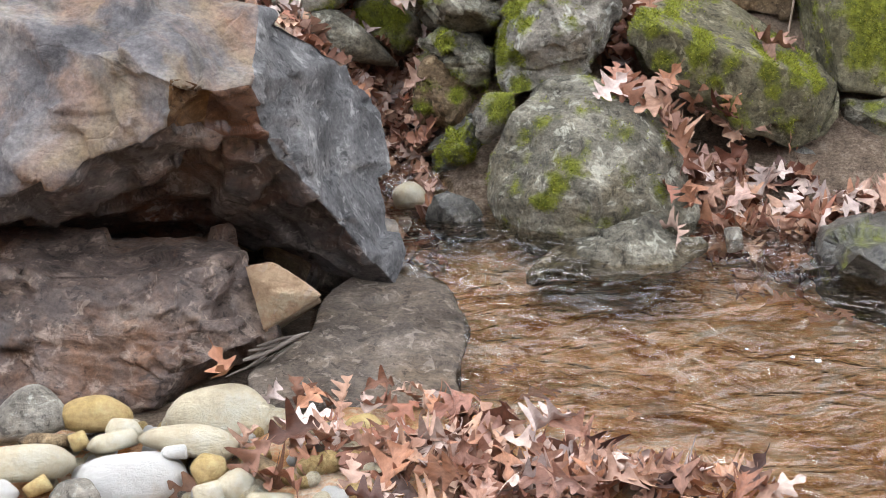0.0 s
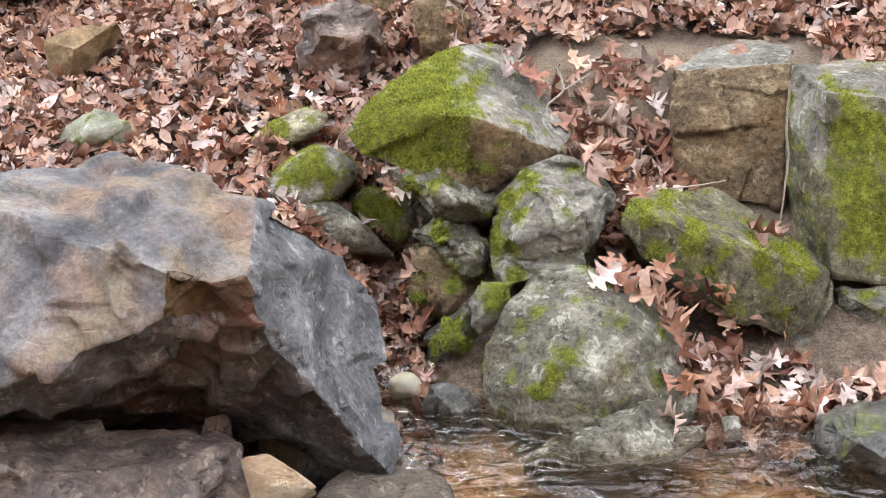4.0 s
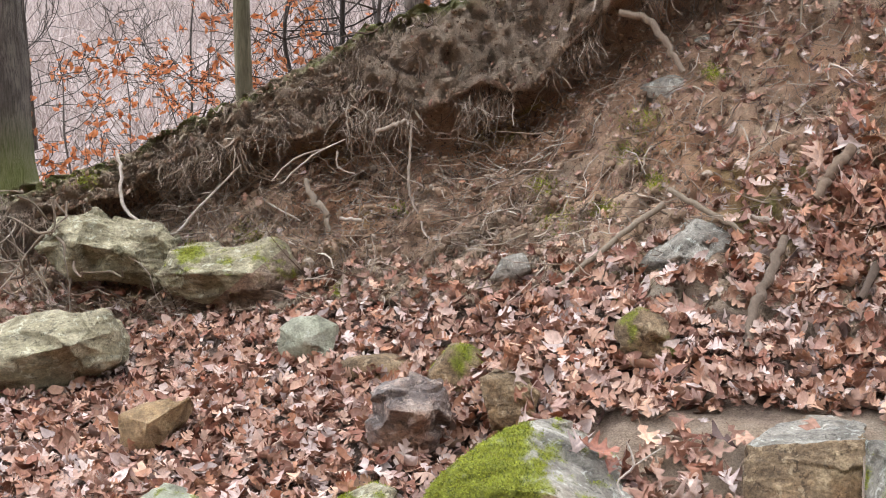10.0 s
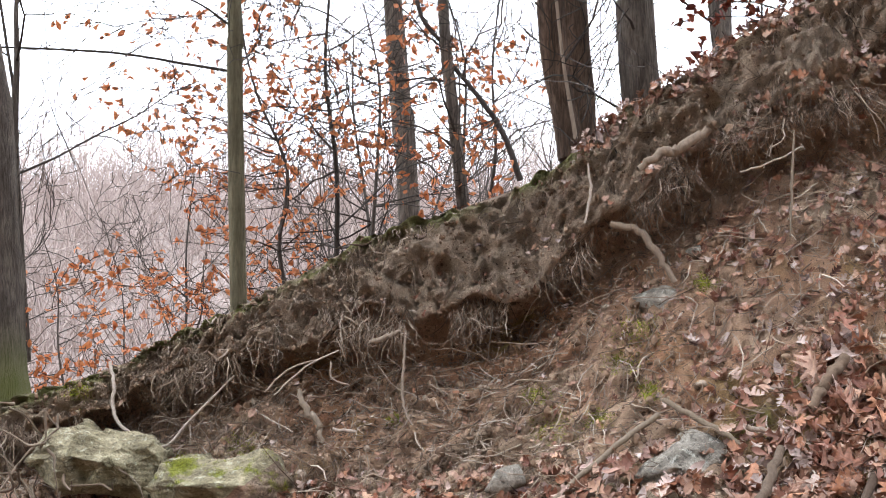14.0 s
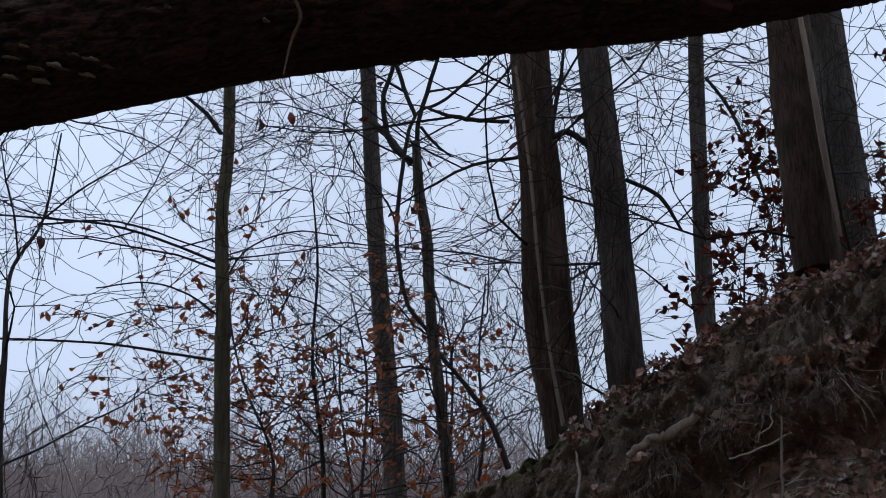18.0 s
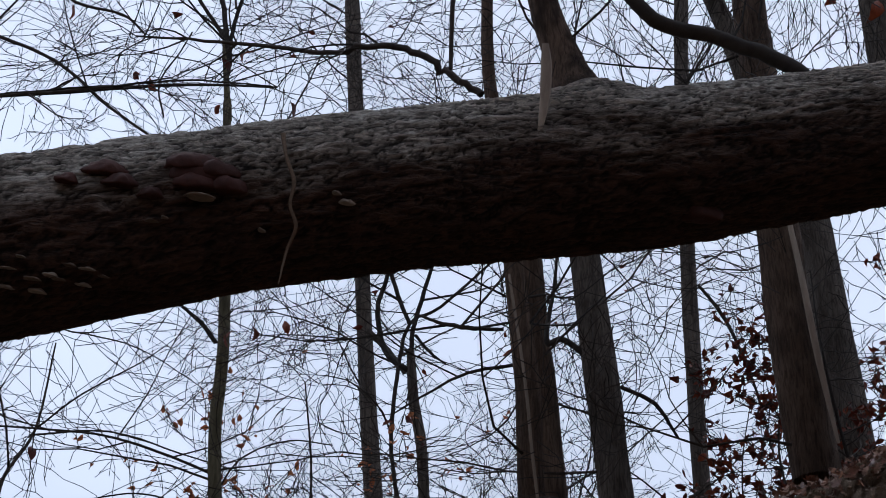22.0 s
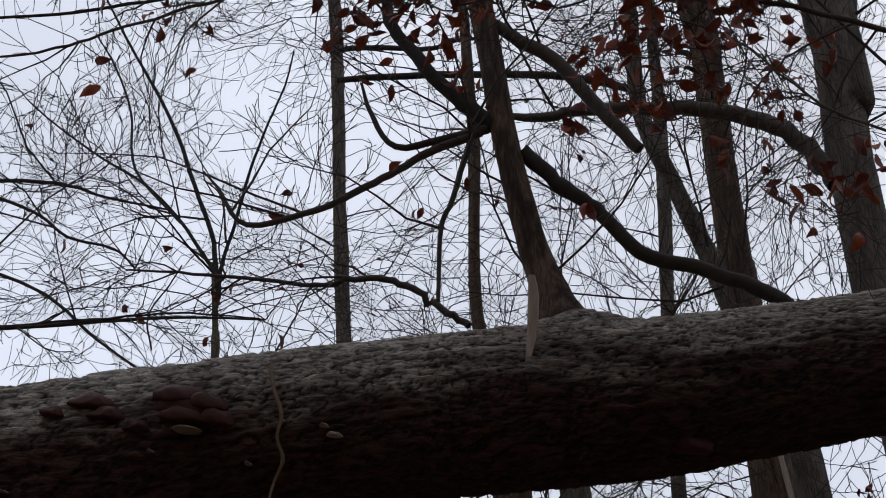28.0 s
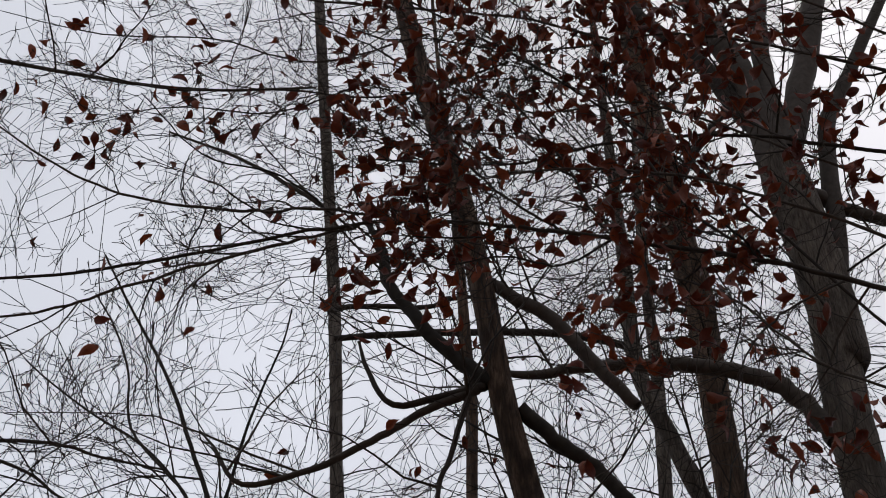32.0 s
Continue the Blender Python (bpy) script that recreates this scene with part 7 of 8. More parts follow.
leaf_patch(0.7, 3.86, 0.06, 0.1, 26, 44, (0.09, 0.14), 0.34, pile=0.1, stand=0.55)
leaf_patch(0.72, 3.74, 0.06, 0.06, 18, 6, (0.09, 0.14), 0.32, pile=0.12)
leaf_patch(0.6, 3.8, 0.05, 0.04, 10, 15, (0.09, 0.14), 0.36, pile=0.14)
leaf_patch(0.46, 3.86, 0.05, 0.03, 7, 7, (0.11, 0.15), 0.5)
leaf_patch(-0.12, 4.22, 0.07, 0.1, 24, 9, (0.08, 0.12), 0.55, pile=0.05)
leaf_patch(0.47, 4.22, 0.08, 0.1, 24, 10, (0.09, 0.14), 0.9, pile=0.06)
leaf_patch(0.42, 4.42, 0.14, 0.12, 44, 31, (0.09, 0.14), 1.1, pile=0.06)
leaf_patch(0.5, 4.7, 0.25, 0.14, 40, 32, (0.08, 0.13), 1.3, pile=0.04)
leaf_patch(1.3, 5.95, 0.14, 0.3, 150, 33, (0.1, 0.16), 3.0, pile=0.12, stand=0.7)
leaf_patch(1.12, 5.7, 0.14, 0.2, 60, 35, (0.09, 0.15), 3.0, pile=0.08, stand=0.6)
leaf_patch(0.51, 4.42, 0.08, 0.16, 90, 51, (0.1, 0.15), 1.3, pile=0.12, stand=0.6)
leaf_patch(0.70, 3.8, 0.12, 0.1, 40, 52, (0.1, 0.15), 0.34, pile=0.12, stand=0.6)
leaf_patch(0.06, 5.2, 0.08, 0.1, 26, 34, (0.09, 0.13), 1.3, pile=0.1, stand=0.6)
leaf_patch(0.85, 4.0, 0.03, 0.03, 2, 12, (0.13, 0.16), 1.0)
leaf_patch(0.0, 5.02, 0.08, 0.06, 14, 13, (0.1, 0.15), 1.3)


for x_, y_, s_, yaw_ in ((0.761, 3.268, 0.1, 0.4), (0.808, 3.217, 0.09, 2.0), (0.843, 3.167, 0.1, 3.4), (0.709, 3.328, 0.08, 0.2), (0.887, 3.204, 0.08, 5), (0.085, 2.809, 0.09, 1.2), (0.186, 2.797, 0.11, 0.5), (0.237, 2.66, 0.12, 2.9), (0.14, 2.913, 0.07, 4), (0.365, 2.699, 0.06, 1)):
    ob_ = new("oak_leaf", LEAF_MESHES[int(yaw_ * 7) % len(LEAF_MESHES)])
    ob_.matrix_world = Matrix.Translation((x_, y_, 0.022)) @ Matrix.Rotation(yaw_, 4, "Z") @ Matrix.Diagonal((s_, s_, 0.25 * s_, 1))
    ob_.data = ob_.data.copy()
    ob_.data.materials[0] = WET_LEAF
    tagged(ob_, "wet brown oak leaf caught on the brook", "leaf", "fallen leaves by the brook")
scatter("leaf_drift", DRIFT, LITTER, "drifts of dry oak leaves along the brook", "leaf litter", NEAR_SHAPES)


def gravel():
    """Small pebbles that fill the gaps of the bar."""
    rng = np.random.default_rng(6)
    u, f = ICO[3]
    shapes = {}
    for key, mat in (("cream", CREAM), ("white", WHITE), ("yellow-brown", OCHRE), ("grey", GREY)):
        for k in range(3):
            v = u * rng.uniform(0.7, 1.2, 3) * np.array([1.15, 0.95, 0.75])
            shapes[key, k] = mesh_of("pebble", v * (1 + 0.16 * vfbm(u, 0.9, 2, 5 * k + len(key)))[:, None], f, mat, True, {"moss": np.zeros(len(v))})
    for _ in range(110):
        x, y = rng.uniform(-0.72, -0.08), rng.uniform(2.36, 2.78)
        if x > -0.2 - 0.5 * (y - 2.4) + 0.12:
            continue
        hit, nrm, _, _ = BARE.ray_cast(Vector((x, y, 0.6)), Vector((0, 0, -1)))
        key = ("cream", "cream", "white", "yellow-brown", "grey")[rng.integers(5)]
        ob = new("pebble", shapes[key, rng.integers(3)])
        s = rng.uniform(0.012, 0.03)
        ob.matrix_world = Matrix.Translation(hit + Vector((0, 0, 0.5 * s))) @ Matrix.Rotation(rng.uniform(0, 6.28), 4, "Z") @ Matrix.Diagonal((s, s, s, 1))
        tagged(ob, "small " + key + " pebble on the stream bar", "pebble", "pebbles on the bar")


gravel()


def foam():
    u, f = ICO[3]
    for x, y, r in ((0.74, 3.02, 0.005), (0.79, 3.0, 0.007), (0.65, 3.06, 0.004)):
        ob = new("foam_bubble", mesh_of("foam_bubble", u * np.array([r, r, 0.6 * r]), f, BUBBLE))
        ob.location = (x, y, -0.004)
        tagged(ob, "small white foam bubble floating on the brook", "bubble", "bubbles on the brook")


foam()


# ---- roots and sticks ----
def root(pts, label, material):
    line = spline(pts, 6, 0.25, np.random.default_rng(int(abs(pts[0][0]) * 1000)))
    line[:, 3] *= 0.8
    V, F = tubes([line], 7)
    me = mesh_of("root", V, F, material)
    return tagged(new("stick" if "stick" in label or "twig" in label or "branch" in label or "driftwood" in label or "vine" in label else "root", me), label, "root")


root([(-1.856, 7.45, 1.827, 0.01), (-1.825, 7.41, 1.718, 0.011), (-1.799, 7.37, 1.543, 0.011), (-1.58, 7.33, 1.422, 0.009), (-1.427, 7.29, 1.551, 0.008), (-1.224, 7.25, 1.744, 0.005)], "long pale looping root hanging from the bank edge", STICK)
root([(-0.414, 7.02, 1.926, 0.006), (-0.426, 7.02, 1.762, 0.008), (-0.432, 7.02, 1.623, 0.008), (-0.4, 7.02, 1.523, 0.006), (-0.345, 7.02, 1.455, 0.004)], "pale crooked hanging root", STICK)
root([(0.51, 7, 2.391, 0.02), (0.634, 6.983, 2.358, 0.022), (0.717, 6.967, 2.248, 0.02), (0.787, 6.95, 2.119, 0.015)], "thick brown curved root stub", ROOT)
root([(0.629, 6.85, 2.612, 0.018), (0.73, 6.85, 2.681, 0.025), (0.817, 6.85, 2.697, 0.03), (0.944, 6.85, 2.789, 0.025)], "thick brown root at the bank edge", ROOT)
root([(0.622, 6.2, 1.524, 0.016), (0.418, 6.133, 1.375, 0.015), (0.228, 6.067, 1.225, 0.013), (0.194, 6, 1.201, 0.01)], "fallen branch lying on the bare slope", ROOT)
root([(0.639, 6.15, 1.578, 0.014), (0.765, 6.025, 1.493, 0.015), (0.895, 5.9, 1.4, 0.009)], "gnarled root on the slope", ROOT)
root([(0.916, 5.9, 1.469, 0.014), (1.021, 5.9, 1.441, 0.014), (1.136, 5.9, 1.43, 0.011)], "pale broken stick on the leaf pile", STICK)
root([(1.323, 6.05, 1.73, 0.029), (1.244, 5.975, 1.641, 0.029), (1.156, 5.9, 1.534, 0.022)], "thick dark root above the leaf pile", ROOT_DARK)
root([(1.015, 5.75, 1.389, 0.021), (0.93, 5.6, 1.249, 0.025), (0.857, 5.45, 1.117, 0.022), (0.801, 5.3, 1.021, 0.012)], "grey-brown root leaning on the slope", ROOT)
root([(1.365, 5.7, 1.325, 0.027), (1.203, 5.4, 1.176, 0.016)], "dark root by the leaf pile", ROOT_DARK)
root([(-0.569, 6.95, 1.87, 0.011), (-0.481, 6.95, 1.899, 0.013), (-0.435, 6.95, 1.914, 0.01)], "short pale broken root", STICK)
root([(-0.899, 7.05, 1.669, 0.0108), (-0.869, 7.05, 1.58, 0.0198), (-0.811, 7.05, 1.516, 0.0168), (-0.795, 7.05, 1.427, 0.0108)], "knobbly root end in the bare soil", ROOT)
root([(-1.018, 7.1, 1.645, 0.005), (-0.877, 7.1, 1.771, 0.006), (-0.723, 7.1, 1.846, 0.004)], "thin pale root in the undercut", STICK)
root([(-0.761, 7.1, 1.795, 0.006), (-0.754, 7.1, 1.719, 0.005), (-0.677, 7.1, 1.687, 0.004)], "thin forked root in the soil", STICK)
root([(0.929, 4.12, 0.822, 0.004), (0.927, 4.12, 0.689, 0.004), (0.936, 4.12, 0.598, 0.004), (0.921, 4.12, 0.435, 0.003)], "thin dead vine hanging over the blocks", STICK)
root([(0.311, 4.1, 0.863, 0.003), (0.329, 4.1, 0.801, 0.004), (0.288, 4.1, 0.759, 0.003), (0.3, 4.1, 0.718, 0.002)], "pale crooked twig on the mossy rock", STICK)
root([(0.329, 4.1, 0.801, 0.003), (0.401, 4.1, 0.845, 0.002)], "short pale twig on the mossy rock", STICK)
root([(0.625, 4.2, 0.513, 0.003), (0.717, 4.2, 0.524, 0.003), (0.786, 4.2, 0.536, 0.002)], "thin dry twig below the brown block", STICK)
root([(0.409, 6.9, 2.65, 0.006), (0.418, 6.9, 2.522, 0.009), (0.39, 6.9, 2.383, 0.006)], "pale hanging root strand in soil", STICK)
root([(1.066, 6.8, 2.583, 0.005), (1.215, 6.8, 2.631, 0.006), (1.34, 6.8, 2.691, 0.005)], "long pale root across the soil", STICK)
root([(1.296, 6.75, 2.757, 0.005), (1.28, 6.75, 2.509, 0.008), (1.262, 6.75, 2.287, 0.004)], "straight brown root hanging down", ROOT)
root([(-0.732, 6.9, 1.488, 0.011), (-0.632, 6.9, 1.475, 0.01)], "short stick on the slope", STICK)
root([(-1.06, 7.1, 1.659, 0.005), (-0.956, 7.1, 1.76, 0.006), (-0.801, 7.1, 1.81, 0.004)], "thin pale root in soil", STICK)


def shard(ax, ay, az, bx, by, bz, r):
    """A flat splinter of grey driftwood."""
    a, b = np.array((ax, ay, az)), np.array((bx, by, bz))
    mid = [a + (b - a) * t + np.array([0, 0, 0.25 * r * math.sin(7 * t + ax * 40)]) for t in (0.0, 0.2, 0.5, 0.8, 1.0)]
    V, F = tubes([[(*p, r * k) for p, k in zip(mid, (0.5, 0.9, 1.0, 0.8, 0.25))]], 6)
    c = np.repeat(np.array(mid), 6, axis=0)
    tagged(new("driftwood", mesh_of("driftwood", c + (V - c) * np.array([1, 1, 0.55]), F, DRIFTWOOD, False)), "splintered grey driftwood shard under the boulder", "driftwood", "driftwood shards")


for piece in ((-0.411, 2.93, 0.028, -0.276, 2.97, 0.076, 0.0104), (-0.399, 2.93, 0.051, -0.286, 2.97, 0.061, 0.0069), (-0.381, 2.93, 0.063, -0.297, 2.97, 0.071, 0.0058), (-0.353, 2.93, 0.028, -0.31, 2.97, 0.048, 0.0046), (-0.448, 2.93, -0.008, -0.334, 2.97, 0.032, 0.0046), (-0.412, 2.93, 0.008, -0.369, 2.97, 0.022, 0.0035)):
    shard(*piece)


def root_fringe():
    """Fine roots that hang from the lip of the bank and cross the bare soil."""
    rng = np.random.default_rng(8)
    hang, crawl = [], []
    for _ in range(10000):
        x = rng.uniform(-2.5, 2.3)
        fy, fz, tz, ly, cz = (float(v) for v in bank(x))
        under = max(0.1, 0.76 * (tz - cz))
        z = tz - under * (1.1 - 1.05 * rng.random() ** 1.6)
        y = ly - 0.09 + 0.2 * (z - tz + under) / under + rng.uniform(-0.06, 0.06)
        if noise.noise(Vector((x * 5, 0, z * 4))) < -0.08:
            continue
        ln = 0.04 + 0.24 * rng.random() ** 2
        r = rng.uniform(0.0009, 0.0027) * (2.4 if rng.random() < 0.08 else 1)
        line = [(x, y, z, r)]
        q, d = np.array([x, y, z]), np.array([rng.normal(0, 0.45), -0.25 + rng.normal(0, 0.3), -1.0])
        for k in range(5):
            d = d + rng.normal(0, 0.45, 3) + np.array([0, 0.06, -0.12])
            d /= np.linalg.norm(d)
            q = q + d * ln / 5
            line.append((*q, r * (1 - 0.16 * k)))
        hang.append(line)
    V, F = tubes(hang, 3)
    tagged(new("root_fringe", mesh_of("root_fringe", V, F, ROOT_MIX, False)), "dark fringe of fine roots hanging from the undercut bank", "roots", kind="stuff")
    for _ in range(6800):
        x = rng.uniform(-2.3, 2.0)
        fy, fz, tz, ly, cz = (float(v) for v in bank(x))
        t = rng.uniform(0.05, 1.0)
        y, z = fy + (ly + 0.2 - fy) * t, fz + (cz - fz) * t
        hit, nrm, _, _ = BARE.ray_cast(Vector((0, 0, 1.4)), (Vector((x, y, z)) - Vector((0, 0, 1.4))).normalized())
        if hit is None or (hit - Vector((x, y, z))).length > 0.5:
            continue
        ln, r = 0.04 + 0.32 * rng.random() ** 2, 0.001 + 0.0042 * rng.random() ** 3
        q = np.array(hit) + np.array(nrm) * 0.012
        d = np.array([rng.normal(0, 1), -0.4, -0.8 + rng.normal(0, 0.6)])
        d /= np.linalg.norm(d)
        line = [(*q, r)]
        for k in range(5):
            d = d + rng.normal(0, 0.3, 3)
            d -= np.array(nrm) * np.dot(d, np.array(nrm)) * 0.8
            d /= np.linalg.norm(d)
            q = q + d * ln / 5 + np.array(nrm) * 0.004
            line.append((*q, r * (1 - 0.12 * k)))
        crawl.append(line)
    V, F = tubes(crawl, 3)
    tagged(new("fine_roots", mesh_of("fine_roots", V, F, STRAW, False)), "pale fine rootlets and straws on the bare soil slope", "roots", kind="stuff")


root_fringe()


def crumbs():
    """Clods of soil and small stones on the bare slope and under the lip."""
    rng = np.random.default_rng(19)
    u, f = ICO1
    V, F, base = [], [], 0
    for k in range(11000):
        x = rng.uniform(-2.3, 2.1)
        fy, fz, tz, ly, cz = (float(v) for v in bank(x))
        t = rng.uniform(0.0, 1.15)
        y, z = fy + (ly + 0.1 - fy) * min(t, 1), fz + (cz - fz) * t
        if k > 8200:
            y, z = ly, cz + (tz - cz) * rng.random()
        aim = (Vector((x, y, z)) - Vector((0, 0, 1.4))).normalized()
        hit, nrm, _, _ = BARE.ray_cast(Vector((0, 0, 1.4)), aim)
        if hit is None or (hit - Vector((x, y, z))).length > 0.5:
            continue
        s = (0.003 + 0.008 * rng.random() ** 2) if k > 8200 else 0.003 + 0.017 * rng.random() ** 4
        V.append(u * s * rng.uniform(0.6, 1.3, (len(u), 1)) * rng.uniform(0.6, 1.4, 3) + np.array(hit))
        F.append(f + base)
        base += len(u)
    tagged(new("soil_clods", mesh_of("soil_clods", np.vstack(V), np.vstack(F), CLOD, False)), "crumbly brown soil clods on the bare slope", "soil", kind="stuff")


ICO1 = tuple(np.array(v) for v in ico(2))
crumbs()

def moss_cushions():
    """Low cushions of moss blades on the bare soil: direction across and up from the brook's edge, and spread."""
    rng = np.random.default_rng(23)
    V = []
    eye = Vector((0, 0, EYE))
    for a, b, r in ((0.0886, 0.0725, 0.0144), (0.0792, 0.0528, 0.0108), (0.0337, 0.0122, 0.0151), (0.0251, 0.032, 0.0094), (-0.164, 0.0035, 0.0108), (-0.202, -0.0068, 0.0086), (0.0624, 0.0173, 0.0079), (0.0948, 0.0348, 0.0072), (0.1323, 0.1026, 0.0079), (0.0753, -0.043, 0.0086), (-0.2699, 0.0388, 0.0094), (-0.0666, 0.0186, 0.0058), (-0.1063, -0.0344, 0.0058)):
        for _ in range(520):
            aim = Vector((a + r * rng.normal() * 0.55, 1.0, b + r * rng.normal() * 0.4))
            hit, nrm, _, _ = BARE.ray_cast(eye, aim.normalized())
            if hit is None:
                continue
            up = (nrm + Vector(rng.normal(0, 0.5, 3)) + Vector((0, 0, 0.4))).normalized() * rng.uniform(0.006, 0.02)
            side = up.cross(Vector(rng.normal(0, 1, 3))).normalized() * 0.0022
            V += [tuple(hit - side), tuple(hit + side), tuple(hit + up)]
    tagged(new("moss", mesh_of("moss", np.array(V), np.arange(len(V)).reshape(-1, 3), MOSS_BLADE, False)), "small cushions of green moss on the bare slope", "moss", kind="stuff")


moss_cushions()


def tangle():
    """Bare roots that hang in the dark gap beside and under the ledge stones."""
    rng = np.random.default_rng(29)
    for _ in range(30):
        x, y, z = rng.uniform(-2.5, -1.9), rng.uniform(6.85, 7.15), rng.uniform(1.2, 1.62)
        pts, q = [], np.array([x, y, z])
        d = np.array([rng.normal(0, 0.8), -0.1, -0.7])
        for k in range(5):
            pts.append((*q, rng.uniform(0.003, 0.009) * (1 - 0.15 * k)))
            d = d + rng.normal(0, 0.45, 3) + np.array([0.0, 0.0, -0.05])
            q = q + d / np.linalg.norm(d) * rng.uniform(0.04, 0.11)
        V, F = tubes([spline(pts, 4)], 6)
        tagged(new("root", mesh_of("root", V, F, ROOT)), "bare brown root hanging beside the ledge stones", "root", "roots by the ledge stones")


tangle()

# ---- near beech whose long branches cross the sky ----
BEECH_LINES = [
    [(2.26, 5.2, 5.781, 0.021), (1.592, 5.25, 6.128, 0.02), (0.831, 5.3, 6.373, 0.017), (0.345, 5.35, 6.538, 0.016), (-0.08, 5.4, 6.646, 0.016), (-0.597, 5.45, 6.655, 0.015), (-1.276, 5.5, 6.557, 0.014), (-1.825, 5.55, 6.529, 0.013), (-2.522, 5.6, 6.556, 0.009)],
    [(-0.353, 5.45, 6.672, 0.012), (-0.57, 5.45, 6.62, 0.014), (-0.996, 5.45, 6.496, 0.014), (-1.463, 5.45, 6.341, 0.012), (-1.766, 5.45, 6.224, 0.011), (-2.379, 5.45, 6.135, 0.007)],
    [(-0.082, 5.5, 6.736, 0.012), (-0.55, 5.5, 6.846, 0.013), (-0.939, 5.5, 6.859, 0.013), (-1.478, 5.5, 6.986, 0.011), (-1.87, 5.5, 7.217, 0.01), (-2.334, 5.5, 7.643, 0.008)],
    [(0.612, 5.4, 6.527, 0.012), (0.359, 5.4, 6.774, 0.011), (0.152, 5.4, 7.06, 0.01), (-0.178, 5.4, 7.45, 0.007)],
    [(0.855, 5.3, 6.354, 0.012), (0.746, 5.3, 6.578, 0.011), (0.641, 5.3, 6.927, 0.01), (0.396, 5.3, 7.432, 0.007)],
    [(1.607, 5.3, 6.173, 0.013), (1.263, 5.3, 6.476, 0.012), (1.048, 5.3, 6.904, 0.011), (0.906, 5.3, 7.402, 0.009)],
    [(-0.411, 5.5, 6.723, 0.01), (-0.752, 5.5, 7.094, 0.009), (-1.16, 5.5, 7.28, 0.007), (-1.519, 5.5, 7.772, 0.006)],
    [(1.841, 5.3, 6.057, 0.01), (1.561, 5.3, 5.904, 0.009), (1.352, 5.3, 5.688, 0.008), (1.234, 5.3, 5.384, 0.005), (1.185, 5.3, 5.21, 0.004)],
    [(0.831, 5.3, 6.373, 0.012), (0.585, 5.3, 6.227, 0.009), (0.331, 5.3, 6.293, 0.008), (0.07, 5.3, 6.254, 0.005)],
    [(2.067, 5.4, 5.789, 0.013), (1.463, 5.4, 6.71, 0.012), (0.72, 5.4, 7.585, 0.012), (0.153, 5.4, 8.135, 0.011), (-0.469, 5.4, 8.684, 0.008)],
    [(0.438, 5.4, 7.785, 0.011), (-0.163, 5.4, 7.551, 0.009), (-0.753, 5.4, 7.632, 0.009), (-1.407, 5.4, 7.696, 0.008), (-1.973, 5.4, 7.937, 0.005)],
    [(-2.842, 7.7, 6.098, 0.014), (-2.161, 7.7, 6.136, 0.012), (-1.578, 7.7, 6.162, 0.01), (-1.089, 7.7, 6.106, 0.007)],
    [(-2.895, 7.7, 6.1, 0.014), (-2.148, 7.7, 6.128, 0.012), (-1.663, 7.7, 6.185, 0.008)],
    [(0.11, 7.6, 5.943, 0.035), (-0.075, 7.6, 6.099, 0.035), (-0.264, 7.6, 6.251, 0.034), (-0.555, 7.6, 6.28, 0.029), (-0.749, 7.6, 6.243, 0.023), (-1.27, 7.6, 6.336, 0.018), (-1.862, 7.6, 6.41, 0.01)],
    [(-3, 7.7, 4.911, 0.01), (-2.215, 7.7, 4.655, 0.008), (-1.753, 7.7, 4.512, 0.006), (-1.293, 7.7, 4.196, 0.003)],
    [(2.442, 5.4, 6.931, 0.018), (1.645, 5.4, 7.137, 0.016), (0.942, 5.4, 7.136, 0.013), (0.373, 5.4, 7.007, 0.01), (-0.322, 5.4, 7.086, 0.007)],
    [(1.956, 5.3, 5.409, 0.011), (1.633, 5.3, 5.61, 0.01), (1.322, 5.3, 5.983, 0.009), (0.965, 5.3, 6.172, 0.006)],
    [(2.338, 5.2, 6.032, 0.016), (1.663, 5.2, 6.461, 0.013), (1.168, 5.2, 6.678, 0.012), (0.64, 5.2, 6.748, 0.009), (-0.007, 5.2, 6.671, 0.005)],
    [(2.691, 5.3, 7.304, 0.018), (2.037, 5.3, 7.61, 0.015), (1.336, 5.3, 7.839, 0.012), (0.583, 5.3, 7.748, 0.009), (-0.153, 5.3, 7.935, 0.006)],
    [(2.044, 5.4, 6.871, 0.013), (1.54, 5.4, 7.188, 0.012), (1.056, 5.4, 7.432, 0.01), (0.557, 5.4, 7.376, 0.007), (0.074, 5.4, 7.626, 0.004)],
    [(2.749, 5.5, 8.603, 0.017), (1.757, 5.5, 8.459, 0.015), (0.815, 5.5, 8.626, 0.011), (-0.155, 5.5, 8.482, 0.008), (-0.945, 5.5, 8.331, 0.005)],
    [(1.215, 5.5, 7.949, 0.014), (0.471, 5.5, 8.289, 0.013), (-0.315, 5.5, 8.441, 0.011), (-1.121, 5.5, 8.649, 0.01), (-1.98, 5.5, 9.084, 0.005)],
    [(0.028, 5.6, 8.292, 0.011), (-0.602, 5.6, 8.088, 0.009), (-1.177, 5.6, 8.32, 0.008), (-1.822, 5.6, 8.411, 0.007), (-2.575, 5.6, 8.717, 0.003)],
    [(2.465, 5.4, 7.89, 0.014), (2.078, 5.4, 8.207, 0.013), (1.601, 5.4, 8.545, 0.01)],
    [(-0.358, 5.7, 7.999, 0.009), (-0.85, 5.7, 7.796, 0.008), (-1.409, 5.7, 7.877, 0.006), (-2.007, 5.7, 7.731, 0.003)],
]


